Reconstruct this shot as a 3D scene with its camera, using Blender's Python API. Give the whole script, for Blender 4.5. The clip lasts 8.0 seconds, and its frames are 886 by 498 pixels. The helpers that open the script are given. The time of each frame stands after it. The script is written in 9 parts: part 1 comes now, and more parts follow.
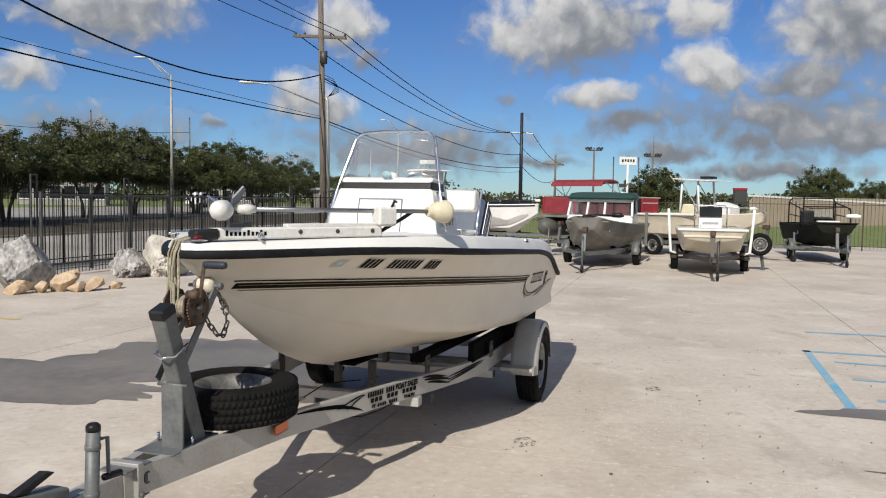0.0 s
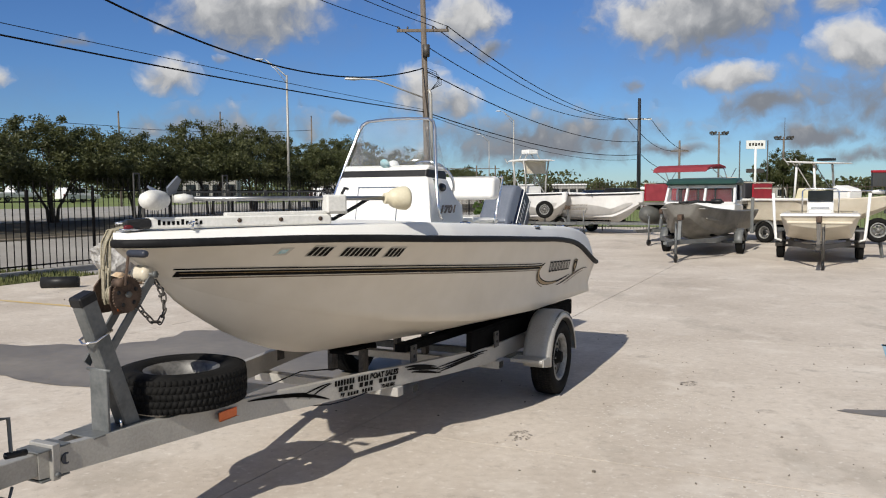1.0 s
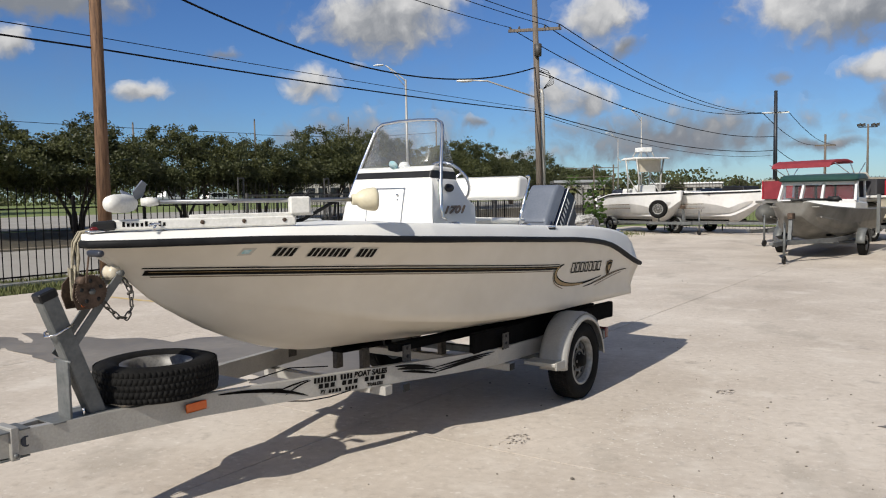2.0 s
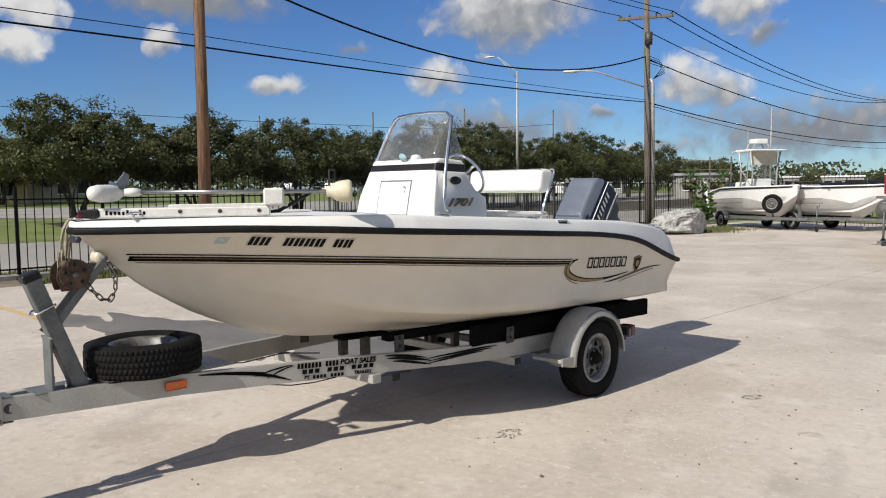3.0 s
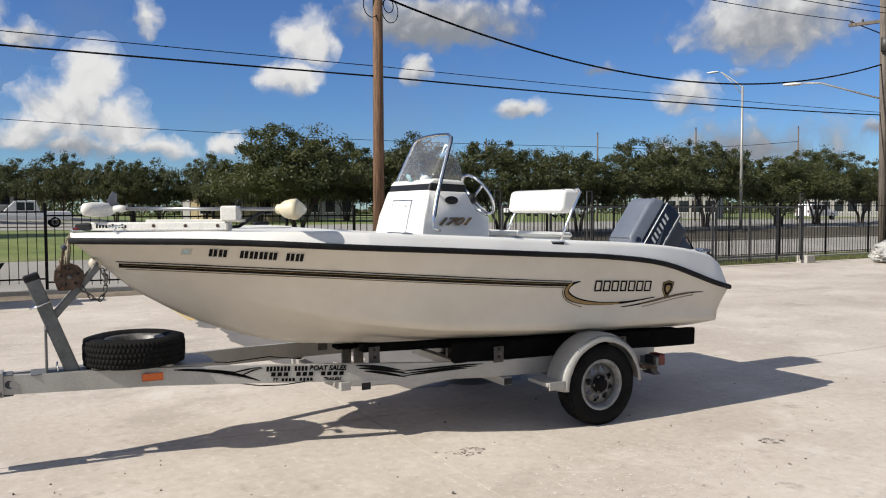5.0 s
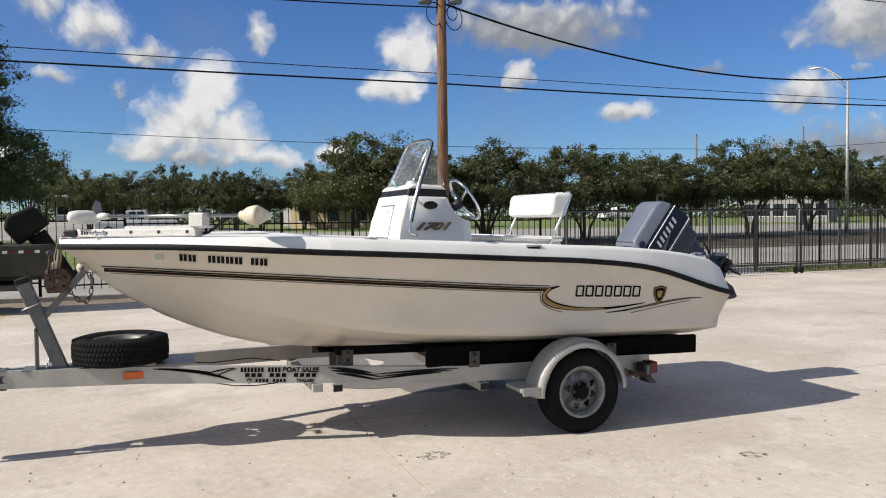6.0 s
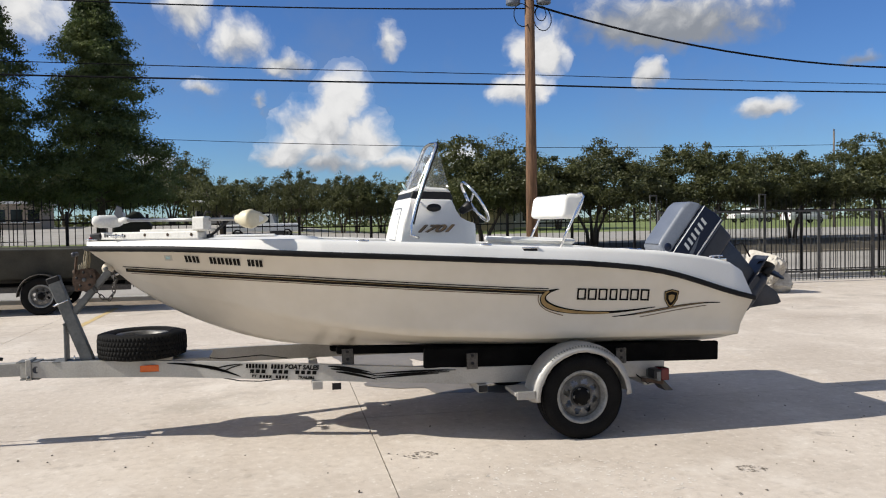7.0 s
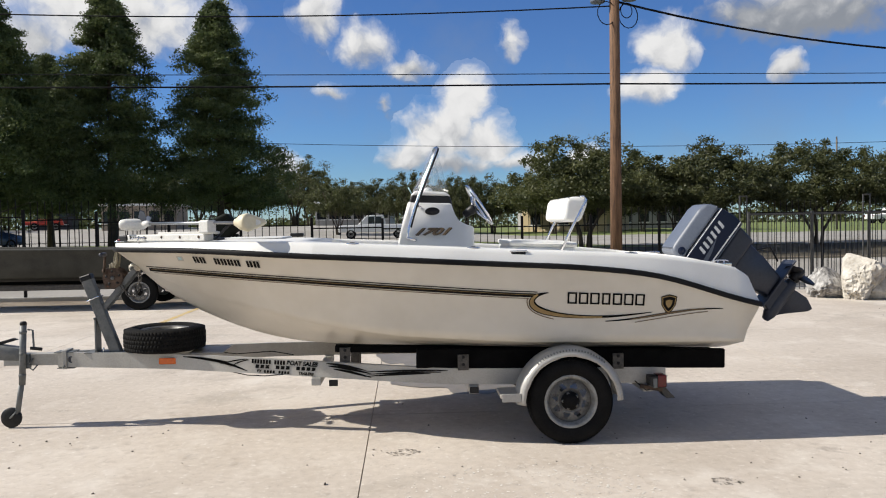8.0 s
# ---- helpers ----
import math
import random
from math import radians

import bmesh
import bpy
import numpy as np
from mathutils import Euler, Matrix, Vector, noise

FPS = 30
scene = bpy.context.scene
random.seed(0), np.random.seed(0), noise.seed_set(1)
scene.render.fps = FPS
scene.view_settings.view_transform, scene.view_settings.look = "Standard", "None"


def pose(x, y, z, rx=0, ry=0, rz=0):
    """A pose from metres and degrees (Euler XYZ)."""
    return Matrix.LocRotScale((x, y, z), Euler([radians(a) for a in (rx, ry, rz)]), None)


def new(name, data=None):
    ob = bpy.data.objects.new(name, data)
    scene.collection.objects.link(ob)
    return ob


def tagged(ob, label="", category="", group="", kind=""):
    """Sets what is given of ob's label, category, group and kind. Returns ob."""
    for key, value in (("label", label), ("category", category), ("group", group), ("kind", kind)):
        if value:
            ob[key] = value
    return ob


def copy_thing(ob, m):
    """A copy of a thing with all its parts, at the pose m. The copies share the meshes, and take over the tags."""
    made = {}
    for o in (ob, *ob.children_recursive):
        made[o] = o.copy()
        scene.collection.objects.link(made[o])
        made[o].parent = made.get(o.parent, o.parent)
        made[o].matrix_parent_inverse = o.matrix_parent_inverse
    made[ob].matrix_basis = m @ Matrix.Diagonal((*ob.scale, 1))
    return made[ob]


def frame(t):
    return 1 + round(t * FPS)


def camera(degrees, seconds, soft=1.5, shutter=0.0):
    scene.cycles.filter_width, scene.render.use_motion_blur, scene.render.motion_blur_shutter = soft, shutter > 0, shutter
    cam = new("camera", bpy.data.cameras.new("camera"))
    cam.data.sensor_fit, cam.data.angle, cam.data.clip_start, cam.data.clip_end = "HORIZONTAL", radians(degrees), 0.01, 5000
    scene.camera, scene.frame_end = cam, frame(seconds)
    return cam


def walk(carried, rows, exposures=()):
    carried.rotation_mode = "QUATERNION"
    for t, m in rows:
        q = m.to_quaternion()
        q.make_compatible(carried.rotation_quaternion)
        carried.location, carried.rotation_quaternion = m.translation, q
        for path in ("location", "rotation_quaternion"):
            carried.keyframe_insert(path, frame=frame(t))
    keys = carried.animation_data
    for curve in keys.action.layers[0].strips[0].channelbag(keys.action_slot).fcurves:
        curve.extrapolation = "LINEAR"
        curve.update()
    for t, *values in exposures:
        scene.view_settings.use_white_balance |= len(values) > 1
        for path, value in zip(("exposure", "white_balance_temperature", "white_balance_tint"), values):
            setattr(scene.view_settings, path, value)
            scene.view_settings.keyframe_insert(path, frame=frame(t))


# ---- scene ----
cam = camera(58.8, 8.0, soft=1.1)
METRES, EYE, TILT, LEAN, TURN = 7.6, 1.74, -0.25, -0.7, 0.0
ROWS = [
    (0.0, 0.0, 0.0, 0.0, 0.01, -3.26, -0.11),
    (0.5, 0.0643, 0.005, -0.002, 4.83, -3.41, 0.58),
    (1.0, 0.1238, 0.0243, -0.0054, 9.05, -3.79, 1.05),
    (1.5, 0.186, 0.0391, -0.0075, 13.87, -3.58, 1.65),
    (3.0, 0.3525, 0.0954, -0.0109, 27.58, -3.87, 1.16),
    (3.5, 0.4077, 0.1233, -0.0131, 31.91, -3.73, 1.42),
    (4.0, 0.4634, 0.1501, -0.0147, 36.29, -3.35, 1.22),
    (4.5, 0.5152, 0.1836, -0.0154, 40.97, -2.63, 0.78),
    (6.0, 0.6496, 0.3157, -0.0193, 52.51, -1.55, 0.93),
    (6.5, 0.6888, 0.3666, -0.0208, 56.95, -1.35, 1.32),
    (7.0, 0.7246, 0.4196, -0.0216, 61.76, -1.22, 1.11),
    (7.5, 0.7555, 0.4757, -0.0214, 66.28, -1.04, 0.93),
    (8.0, 0.7911, 0.5315, -0.0213, 70.59, -1.02, 0.97),
]
walk(cam, [(t, pose(0, 0, EYE, TILT, LEAN, TURN) @ pose(METRES * x, METRES * y, METRES * z, 90 + pitch, roll, yaw)) for t, x, y, z, yaw, pitch, roll in ROWS], exposures=[(0.0, -0.13), (3.5, 0.01), (8.0, 0.17)])

# ---- light ----
SUN_EL, SUN_AZ = radians(38.0), radians(251.6)
TO_SUN = Vector((math.cos(SUN_EL) * math.cos(SUN_AZ), math.cos(SUN_EL) * math.sin(SUN_AZ), math.sin(SUN_EL)))
sun = new("sun", bpy.data.lights.new("sun", "SUN"))
sun.data.energy, sun.data.angle, sun.data.color = 5.25, radians(0.53), (1.0, 0.945, 0.855)
sun.matrix_world = Matrix.Translation((0, 0, 30)) @ TO_SUN.to_track_quat("Z", "Y").to_matrix().to_4x4()

# azimuth, elevation, half width, half height of the clouds in degrees; how thick, how white
CLOUDS = [
    (112.6, 12.2, 5.4, 2.7, 1.0, 0.62), (110.2, 13.6, 3.6, 2.2, 1.0, 0.75), (117.9, 7.9, 2.1, 1.5, 0.9, 0.75), (114.3, 9.1, 0.9, 0.7, 0.5, 0.5),
    (97.2, 12.2, 2.7, 2.0, 1.0, 0.75), (95.4, 9.9, 2.2, 1.3, 0.6, 0.30), (100.4, 7.0, 2.4, 2.0, 0.95, 0.75), (98.4, 6.2, 2.4, 1.6, 0.9, 0.65), (106.3, 5.1, 1.4, 0.8, 0.5, 0.25),
    (81.0, 12.0, 6.2, 3.1, 1.1, 0.53), (84.6, 11.6, 2.6, 2.3, 1.1, 0.96), (79.0, 7.5, 3.4, 1.2, 0.9, 0.71), (77.2, 5.6, 3.4, 1.4, 0.7, 0.11), (85.8, 7.4, 1.4, 1.0, 0.5, 0.36),
    (71.1, 8.9, 2.9, 2.0, 1.0, 0.73), (72.3, 12.8, 2.3, 1.8, 1.0, 0.81), (63.0, 11.0, 4.4, 3.2, 1.1, 0.56), (65.8, 8.1, 3.8, 1.9, 1.0, 0.51), (67.3, 5.9, 3.2, 1.5, 0.95, 0.51),
    (62.6, 4.6, 3.6, 1.9, 1.0, 0.56), (69.0, 4.1, 2.8, 1.3, 0.8, 0.26), (74.4, 3.6, 4.2, 1.1, 0.75, 0.21), (57.0, 8.0, 5.4, 3.4, 1.0, 0.56), (56.5, 4.0, 6.0, 2.0, 0.9, 0.36),
    (68.0, 2.2, 9.0, 1.0, 0.7, 0.26), (83.0, 2.6, 6.0, 0.9, 0.6, 0.26), (95.0, 3.4, 5.0, 0.9, 0.5, 0.40), (103.0, 2.6, 5.0, 0.9, 0.5, 0.5),
    (144.6, 12.0, 2.1, 2.3, 1.0, 0.95), (146.1, 9.2, 2.1, 1.3, 1.0, 0.95), (135.8, 13.2, 6.6, 2.1, 1.0, 0.34), (136.5, 9.6, 1.4, 1.5, 0.7, 0.60), (150.2, 4.5, 1.5, 1.1, 0.9, 0.95),
    (129.7, 7.4, 2.0, 0.95, 0.85, 0.70), (123.6, 9.7, 2.3, 0.8, 0.5, 0.35), (119.0, 7.9, 1.2, 1.2, 0.6, 0.6),
    (158.7, 8.6, 1.5, 2.3, 1.2, 0.95), (160.4, 6.4, 2.8, 2.1, 1.15, 0.85), (163.1, 5.0, 2.0, 1.3, 1.0, 0.8), (157.2, 5.9, 1.8, 1.8, 1.1, 0.85), (160.0, 4.2, 4.6, 1.1, 0.8, 0.62), (155.0, 4.4, 2.4, 0.8, 0.9, 0.9), (150.7, 4.4, 1.2, 0.7, 0.8, 0.9),
    (169.4, 14.8, 2.0, 2.2, 0.9, 0.85), (166.2, 12.6, 2.4, 1.8, 0.9, 0.80), (162.8, 11.2, 2.2, 1.2, 0.75, 0.65), (168.5, 9.6, 1.9, 0.8, 0.75, 0.75), (164.7, 8.7, 0.8, 1.0, 0.5, 0.6), (155.7, 12.8, 1.2, 1.9, 0.7, 0.75),
    (183.0, 13.9, 7.0, 2.9, 1.0, 0.9), (188.0, 12.4, 3.0, 2.4, 0.8, 0.8), (172.0, 4.5, 1.6, 1.1, 0.8, 0.9), (176.0, 9.0, 2.6, 1.6, 0.55, 0.7),
    (66.0, 5.5, 17.0, 5.0, 0.62, 0.22), (92.0, 3.6, 15.0, 3.6, 0.60, 0.20), (114.0, 4.2, 12.0, 3.2, 0.50, 0.22), (60.0, 12.0, 9.0, 3.0, 0.6, 0.3),
]
# unseen clouds added overhead and behind, to make the fill light whiter
CLOUDS_UNSEEN_FILL = [(300, 10, 22, 7), (345, 8, 20, 6), (255, 12, 16, 7), (10, 10, 14, 6), (235, 40, 20, 10), (335, 40, 22, 12), (265, 58, 24, 14), (20, 25, 16, 8), (330, 18, 14, 7), (290, 32, 18, 9), (215, 24, 13, 8), (90, 44, 20, 9), (160, 46, 18, 9), (40, 58, 20, 12), (300, 62, 22, 12), (195, 66, 22, 12)]


def build_sky():
    world = bpy.data.worlds.new("sky")
    scene.world = world
    world.use_nodes = True
    nt = world.node_tree
    nd, ln = nt.nodes, nt.links
    nd.clear()
    out = nd.new("ShaderNodeOutputWorld")
    bg = nd.new("ShaderNodeBackground")
    sky = nd.new("ShaderNodeTexSky")
    sky.sky_type, sky.sun_disc = "NISHITA", False
    sky.sun_elevation, sky.sun_rotation = SUN_EL, radians(90) - SUN_AZ
    sky.air_density, sky.dust_density, sky.ozone_density = 1.0, 0.05, 6.0
    deep = nd.new("ShaderNodeHueSaturation")
    deep.inputs["Hue"].default_value, deep.inputs["Saturation"].default_value, deep.inputs["Value"].default_value = 0.507, 1.04, 0.95
    ln.new(sky.outputs[0], deep.inputs["Color"])
    air = nd.new("ShaderNodeMix")
    air.data_type, air.blend_type = "RGBA", "MULTIPLY"
    air.inputs["Factor"].default_value, air.inputs["B"].default_value = 1.0, (0.75, 0.97, 1.20, 1)
    ln.new(deep.outputs[0], air.inputs["A"])
    co = nd.new("ShaderNodeTexCoord")

    def math_node(op, a, b=None, clamp=False):
        n = nd.new("ShaderNodeMath")
        n.operation, n.use_clamp = op, clamp
        for i, v in enumerate((a, b)):
            if v is None:
                continue
            if isinstance(v, (int, float)):
                n.inputs[i].default_value = v
            else:
                ln.new(v, n.inputs[i])
        return n.outputs[0]

    def noise_node(scale, detail, rough=0.6):
        n = nd.new("ShaderNodeTexNoise")
        n.inputs["Scale"].default_value, n.inputs["Detail"].default_value = scale, detail
        n.inputs["Roughness"].default_value = rough
        return n

    # a coarse and a fine twist of the view direction break the clouds' outlines
    def twisted(source, scale, detail, amount):
        warp = noise_node(scale, detail)
        ln.new(source, warp.inputs["Vector"])
        sub = nd.new("ShaderNodeVectorMath")
        sub.operation = "SUBTRACT"
        ln.new(warp.outputs["Color"], sub.inputs[0])
        sub.inputs[1].default_value = (0.5, 0.5, 0.5)
        mad = nd.new("ShaderNodeVectorMath")
        mad.operation = "MULTIPLY_ADD"
        ln.new(sub.outputs[0], mad.inputs[0])
        mad.inputs[1].default_value = amount
        ln.new(source, mad.inputs[2])
        return mad.outputs[0]

    way = twisted(twisted(co.outputs["Generated"], 11.0, 2.0, (0.045, 0.045, 0.035)), 42.0, 3.0, (0.022, 0.022, 0.02))
    field, lit_sum, weight = None, None, None
    for az, el, w, h, thick, lit in CLOUDS + [(*c, 1.1, 0.42) for c in CLOUDS_UNSEEN_FILL]:
        a, e = radians(az), radians(el)
        m = nd.new("ShaderNodeMapping")
        m.vector_type = "TEXTURE"
        m.inputs["Location"].default_value = (math.cos(e) * math.cos(a), math.cos(e) * math.sin(a), math.sin(e))
        m.inputs["Rotation"].default_value = (0, 0, a)
        m.inputs["Scale"].default_value = (radians(w), radians(w), radians(h))
        ln.new(way, m.inputs["Vector"])
        le = nd.new("ShaderNodeVectorMath")
        le.operation = "LENGTH"
        ln.new(m.outputs[0], le.inputs[0])
        sp = nd.new("ShaderNodeSeparateXYZ")
        ln.new(m.outputs[0], sp.inputs[0])
        # the base is flatter than the top
        flat = math_node("MULTIPLY", math_node("MINIMUM", sp.outputs["Z"], 0.0), 0.22)
        v = math_node("ADD", math_node("SUBTRACT", thick, le.outputs["Value"]), flat)
        near = math_node("MAXIMUM", math_node("ADD", v, 0.25), 0.0)
        tone = math_node("MULTIPLY", near, math_node("ADD", math_node("MULTIPLY", sp.outputs["Z"], 0.42), lit))
        field = v if field is None else math_node("MAXIMUM", field, v)
        weight = near if weight is None else math_node("ADD", weight, near)
        lit_sum = tone if lit_sum is None else math_node("ADD", lit_sum, tone)
    fine = noise_node(26.0, 9.0, 0.60)
    ln.new(way, fine.inputs["Vector"])
    puffs = nd.new("ShaderNodeTexVoronoi")
    puffs.feature = "SMOOTH_F1"
    puffs.inputs["Scale"].default_value, puffs.inputs["Smoothness"].default_value = 46.0, 0.5
    ln.new(way, puffs.inputs["Vector"])
    lumps = math_node("SUBTRACT", 0.42, puffs.outputs["Distance"])
    grain = math_node("SUBTRACT", fine.outputs["Fac"], 0.5)
    wisps = noise_node(5.0, 6.0, 0.6)
    ln.new(co.outputs["Generated"], wisps.inputs["Vector"])
    cover = math_node("ADD", math_node("ADD", math_node("ADD", field, 0.26), math_node("MULTIPLY", lumps, 0.5)), math_node("MULTIPLY", grain, 1.2))
    rng = nd.new("ShaderNodeMapRange")
    rng.interpolation_type = "SMOOTHSTEP"
    rng.inputs["From Min"].default_value, rng.inputs["From Max"].default_value = -0.08, 0.78
    ln.new(cover, rng.inputs["Value"])
    thin = nd.new("ShaderNodeMapRange")
    thin.inputs["From Min"].default_value, thin.inputs["From Max"].default_value = 0.50, 0.8
    thin.inputs["To Max"].default_value = 0.32
    ln.new(wisps.outputs["Fac"], thin.inputs["Value"])
    mask = math_node("MAXIMUM", rng.outputs[0], thin.outputs[0], clamp=True)
    body = math_node("DIVIDE", lit_sum, math_node("ADD", weight, 0.001))
    shade = nd.new("ShaderNodeMapRange")
    shade.interpolation_type = "SMOOTHSTEP"
    shade.inputs["From Min"].default_value, shade.inputs["From Max"].default_value = 0.18, 1.12
    ln.new(math_node("ADD", math_node("ADD", body, math_node("MULTIPLY", lumps, 0.45)), math_node("MULTIPLY", grain, 0.9)), shade.inputs["Value"])
    col = nd.new("ShaderNodeMix")
    col.data_type = "RGBA"
    col.inputs["A"].default_value, col.inputs["B"].default_value = (2.9, 3.15, 3.6, 1), (9.0, 8.95, 8.9, 1)
    ln.new(shade.outputs[0], col.inputs["Factor"])
    mix = nd.new("ShaderNodeMix")
    mix.data_type = "RGBA"
    ln.new(mask, mix.inputs["Factor"])
    ln.new(air.outputs["Result"], mix.inputs["A"])
    ln.new(col.outputs["Result"], mix.inputs["B"])
    ln.new(mix.outputs["Result"], bg.inputs["Color"])
    bg.inputs["Strength"].default_value = 0.082
    ln.new(bg.outputs[0], out.inputs[0])


build_sky()


# ---- materials ----
def surface(name, c1, c2, scale=4.0, rough=0.6, metal=0.0, bump=0.0, fine=60.0, mix_fine=0.35, rough_var=0.1, per_object=0.0, coat=0.0, lo=0.35, hi=0.65, world=False, spec=0.5, stretch=None):
    """A surface whose colour wanders between c1 and c2 at two scales, with relief and uneven gloss."""
    m = bpy.data.materials.new(name)
    m.use_nodes = True
    nt = m.node_tree
    nd, ln = nt.nodes, nt.links
    b = nd["Principled BSDF"]
    co = nd.new("ShaderNodeTexCoord")
    big, small = nd.new("ShaderNodeTexNoise"), nd.new("ShaderNodeTexNoise")
    big.inputs["Scale"].default_value, big.inputs["Detail"].default_value = scale, 6
    small.inputs["Scale"].default_value, small.inputs["Detail"].default_value = fine, 4
    where = nd.new("ShaderNodeNewGeometry").outputs["Position"] if world else co.outputs["Object"]
    if stretch:
        mp = nd.new("ShaderNodeMapping")
        mp.inputs["Scale"].default_value = stretch
        ln.new(where, mp.inputs["Vector"])
        where = mp.outputs[0]
    for n in (big, small):
        ln.new(where, n.inputs["Vector"])
    f = nd.new("ShaderNodeMix")
    f.inputs["Factor"].default_value = mix_fine
    ln.new(big.outputs["Fac"], f.inputs["A"])
    ln.new(small.outputs["Fac"], f.inputs["B"])
    r = nd.new("ShaderNodeMapRange")
    r.inputs["From Min"].default_value, r.inputs["From Max"].default_value = lo, hi
    ln.new(f.outputs["Result"], r.inputs["Value"])
    c = nd.new("ShaderNodeMix")
    c.data_type = "RGBA"
    c.inputs["A"].default_value, c.inputs["B"].default_value = (*c1, 1), (*c2, 1)
    ln.new(r.outputs[0], c.inputs["Factor"])
    last = c.outputs["Result"]
    if per_object:
        oi, hs = nd.new("ShaderNodeObjectInfo"), nd.new("ShaderNodeHueSaturation")
        rr = nd.new("ShaderNodeMapRange")
        rr.inputs["To Min"].default_value, rr.inputs["To Max"].default_value = 1 - per_object, 1 + per_object
        ln.new(oi.outputs["Random"], rr.inputs["Value"])
        ln.new(rr.outputs[0], hs.inputs["Value"])
        ln.new(last, hs.inputs["Color"])
        last = hs.outputs[0]
    ln.new(last, b.inputs["Base Color"])
    rv = nd.new("ShaderNodeMapRange")
    rv.inputs["To Min"].default_value, rv.inputs["To Max"].default_value = max(0.02, rough - rough_var), min(1, rough + rough_var)
    ln.new(f.outputs["Result"], rv.inputs["Value"])
    ln.new(rv.outputs[0], b.inputs["Roughness"])
    b.inputs["Metallic"].default_value = metal
    b.inputs["Specular IOR Level"].default_value = spec
    b.inputs["Coat Weight"].default_value = coat
    if bump:
        bp = nd.new("ShaderNodeBump")
        bp.inputs["Strength"].default_value, bp.inputs["Distance"].default_value = bump, 0.01
        ln.new(small.outputs["Fac"], bp.inputs["Height"])
        ln.new(bp.outputs[0], b.inputs["Normal"])
    return m


M = {}
M["gelcoat"] = surface("gelcoat", (0.60, 0.552, 0.468), (0.68, 0.632, 0.548), 1.6, 0.4, coat=0.12, fine=7, rough_var=0.08)
M["deck"] = surface("deck_white", (0.72, 0.71, 0.675), (0.79, 0.78, 0.745), 3.0, 0.45, bump=0.05, fine=120)
M["rub"] = surface("black_rubber", (0.006, 0.006, 0.007), (0.016, 0.016, 0.017), 6.0, 0.6, fine=40, spec=0.15)
M["tyre"] = surface("tyre_rubber", (0.006, 0.006, 0.006), (0.014, 0.0135, 0.013), 7.0, 0.85, bump=0.15, fine=80, spec=0.12)
M["alu"] = surface("aluminium", (0.33, 0.32, 0.295), (0.48, 0.465, 0.435), 3.0, 0.5, metal=0.35, bump=0.05, fine=90)
M["galv"] = surface("galvanised_steel", (0.10, 0.108, 0.108), (0.185, 0.19, 0.188), 9.0, 0.55, metal=0.3, fine=50, bump=0.05)
M["chrome"] = surface("stainless", (0.75, 0.75, 0.76), (0.82, 0.82, 0.83), 3.0, 0.14, metal=1.0, rough_var=0.04)
M["rust"] = surface("rusty_steel", (0.035, 0.022, 0.014), (0.13, 0.085, 0.06), 24.0, 0.75, metal=0.2, bump=0.3, fine=70)
M["black"] = surface("black_plastic", (0.008, 0.008, 0.009), (0.022, 0.022, 0.023), 5.0, 0.45, spec=0.25)
M["carpet"] = surface("bunk_carpet", (0.003, 0.003, 0.003), (0.008, 0.008, 0.008), 9.0, 0.95, bump=0.4, fine=150, spec=0.05)
M["navy"] = surface("navy_cowl", (0.007, 0.012, 0.032), (0.012, 0.019, 0.045), 3.0, 0.32, spec=0.25)
M["silver"] = surface("silver_cowl", (0.095, 0.112, 0.145), (0.135, 0.153, 0.192), 3.0, 0.4)
M["grey_leg"] = surface("dark_grey_leg", (0.016, 0.020, 0.032), (0.036, 0.042, 0.058), 6.0, 0.45)
M["cream"] = surface("aged_cream_plastic", (0.56, 0.50, 0.34), (0.66, 0.61, 0.46), 7.0, 0.5)
M["white_paint"] = surface("chalky_white", (0.66, 0.66, 0.64), (0.80, 0.80, 0.78), 9.0, 0.55, fine=45)
M["scuffed"] = surface("scuffed_white_metal", (0.56, 0.555, 0.52), (0.70, 0.69, 0.655), 14.0, 0.55, fine=70, mix_fine=0.5)
M["steel"] = surface("dull_steel_shaft", (0.28, 0.28, 0.28), (0.45, 0.45, 0.45), 6.0, 0.3, metal=1.0)
M["patch"] = surface("faded_adhesive_patch", (0.42, 0.40, 0.355), (0.50, 0.475, 0.42), 20.0, 0.5)
M["vinyl"] = surface("white_vinyl", (0.74, 0.73, 0.69), (0.82, 0.81, 0.78), 6.0, 0.5, bump=0.06, fine=200)
M["ink"] = surface("black_decal", (0.003, 0.003, 0.003), (0.008, 0.0075, 0.007), 5.0, 0.6, spec=0.08)
M["gold"] = surface("gold_decal", (0.20, 0.135, 0.055), (0.32, 0.22, 0.09), 8.0, 0.4, metal=0.3)
M["brown_decal"] = surface("brown_decal", (0.10, 0.065, 0.03), (0.16, 0.10, 0.05), 8.0, 0.4)
M["orange"] = surface("amber_lens", (0.65, 0.12, 0.02), (0.75, 0.17, 0.03), 20.0, 0.25)
M["red_lens"] = surface("red_lens", (0.08, 0.006, 0.008), (0.13, 0.008, 0.010), 20.0, 0.2)
M["teal"] = surface("pale_blue_enamel", (0.22, 0.45, 0.50), (0.5, 0.62, 0.64), 40.0, 0.35)
M["galv_dark"] = surface("dark_chain_steel", (0.05, 0.048, 0.045), (0.11, 0.10, 0.09), 30.0, 0.55, metal=0.5)
M["rope"] = surface("rope", (0.20, 0.175, 0.12), (0.40, 0.36, 0.27), 40.0, 0.9, bump=0.4, fine=140)
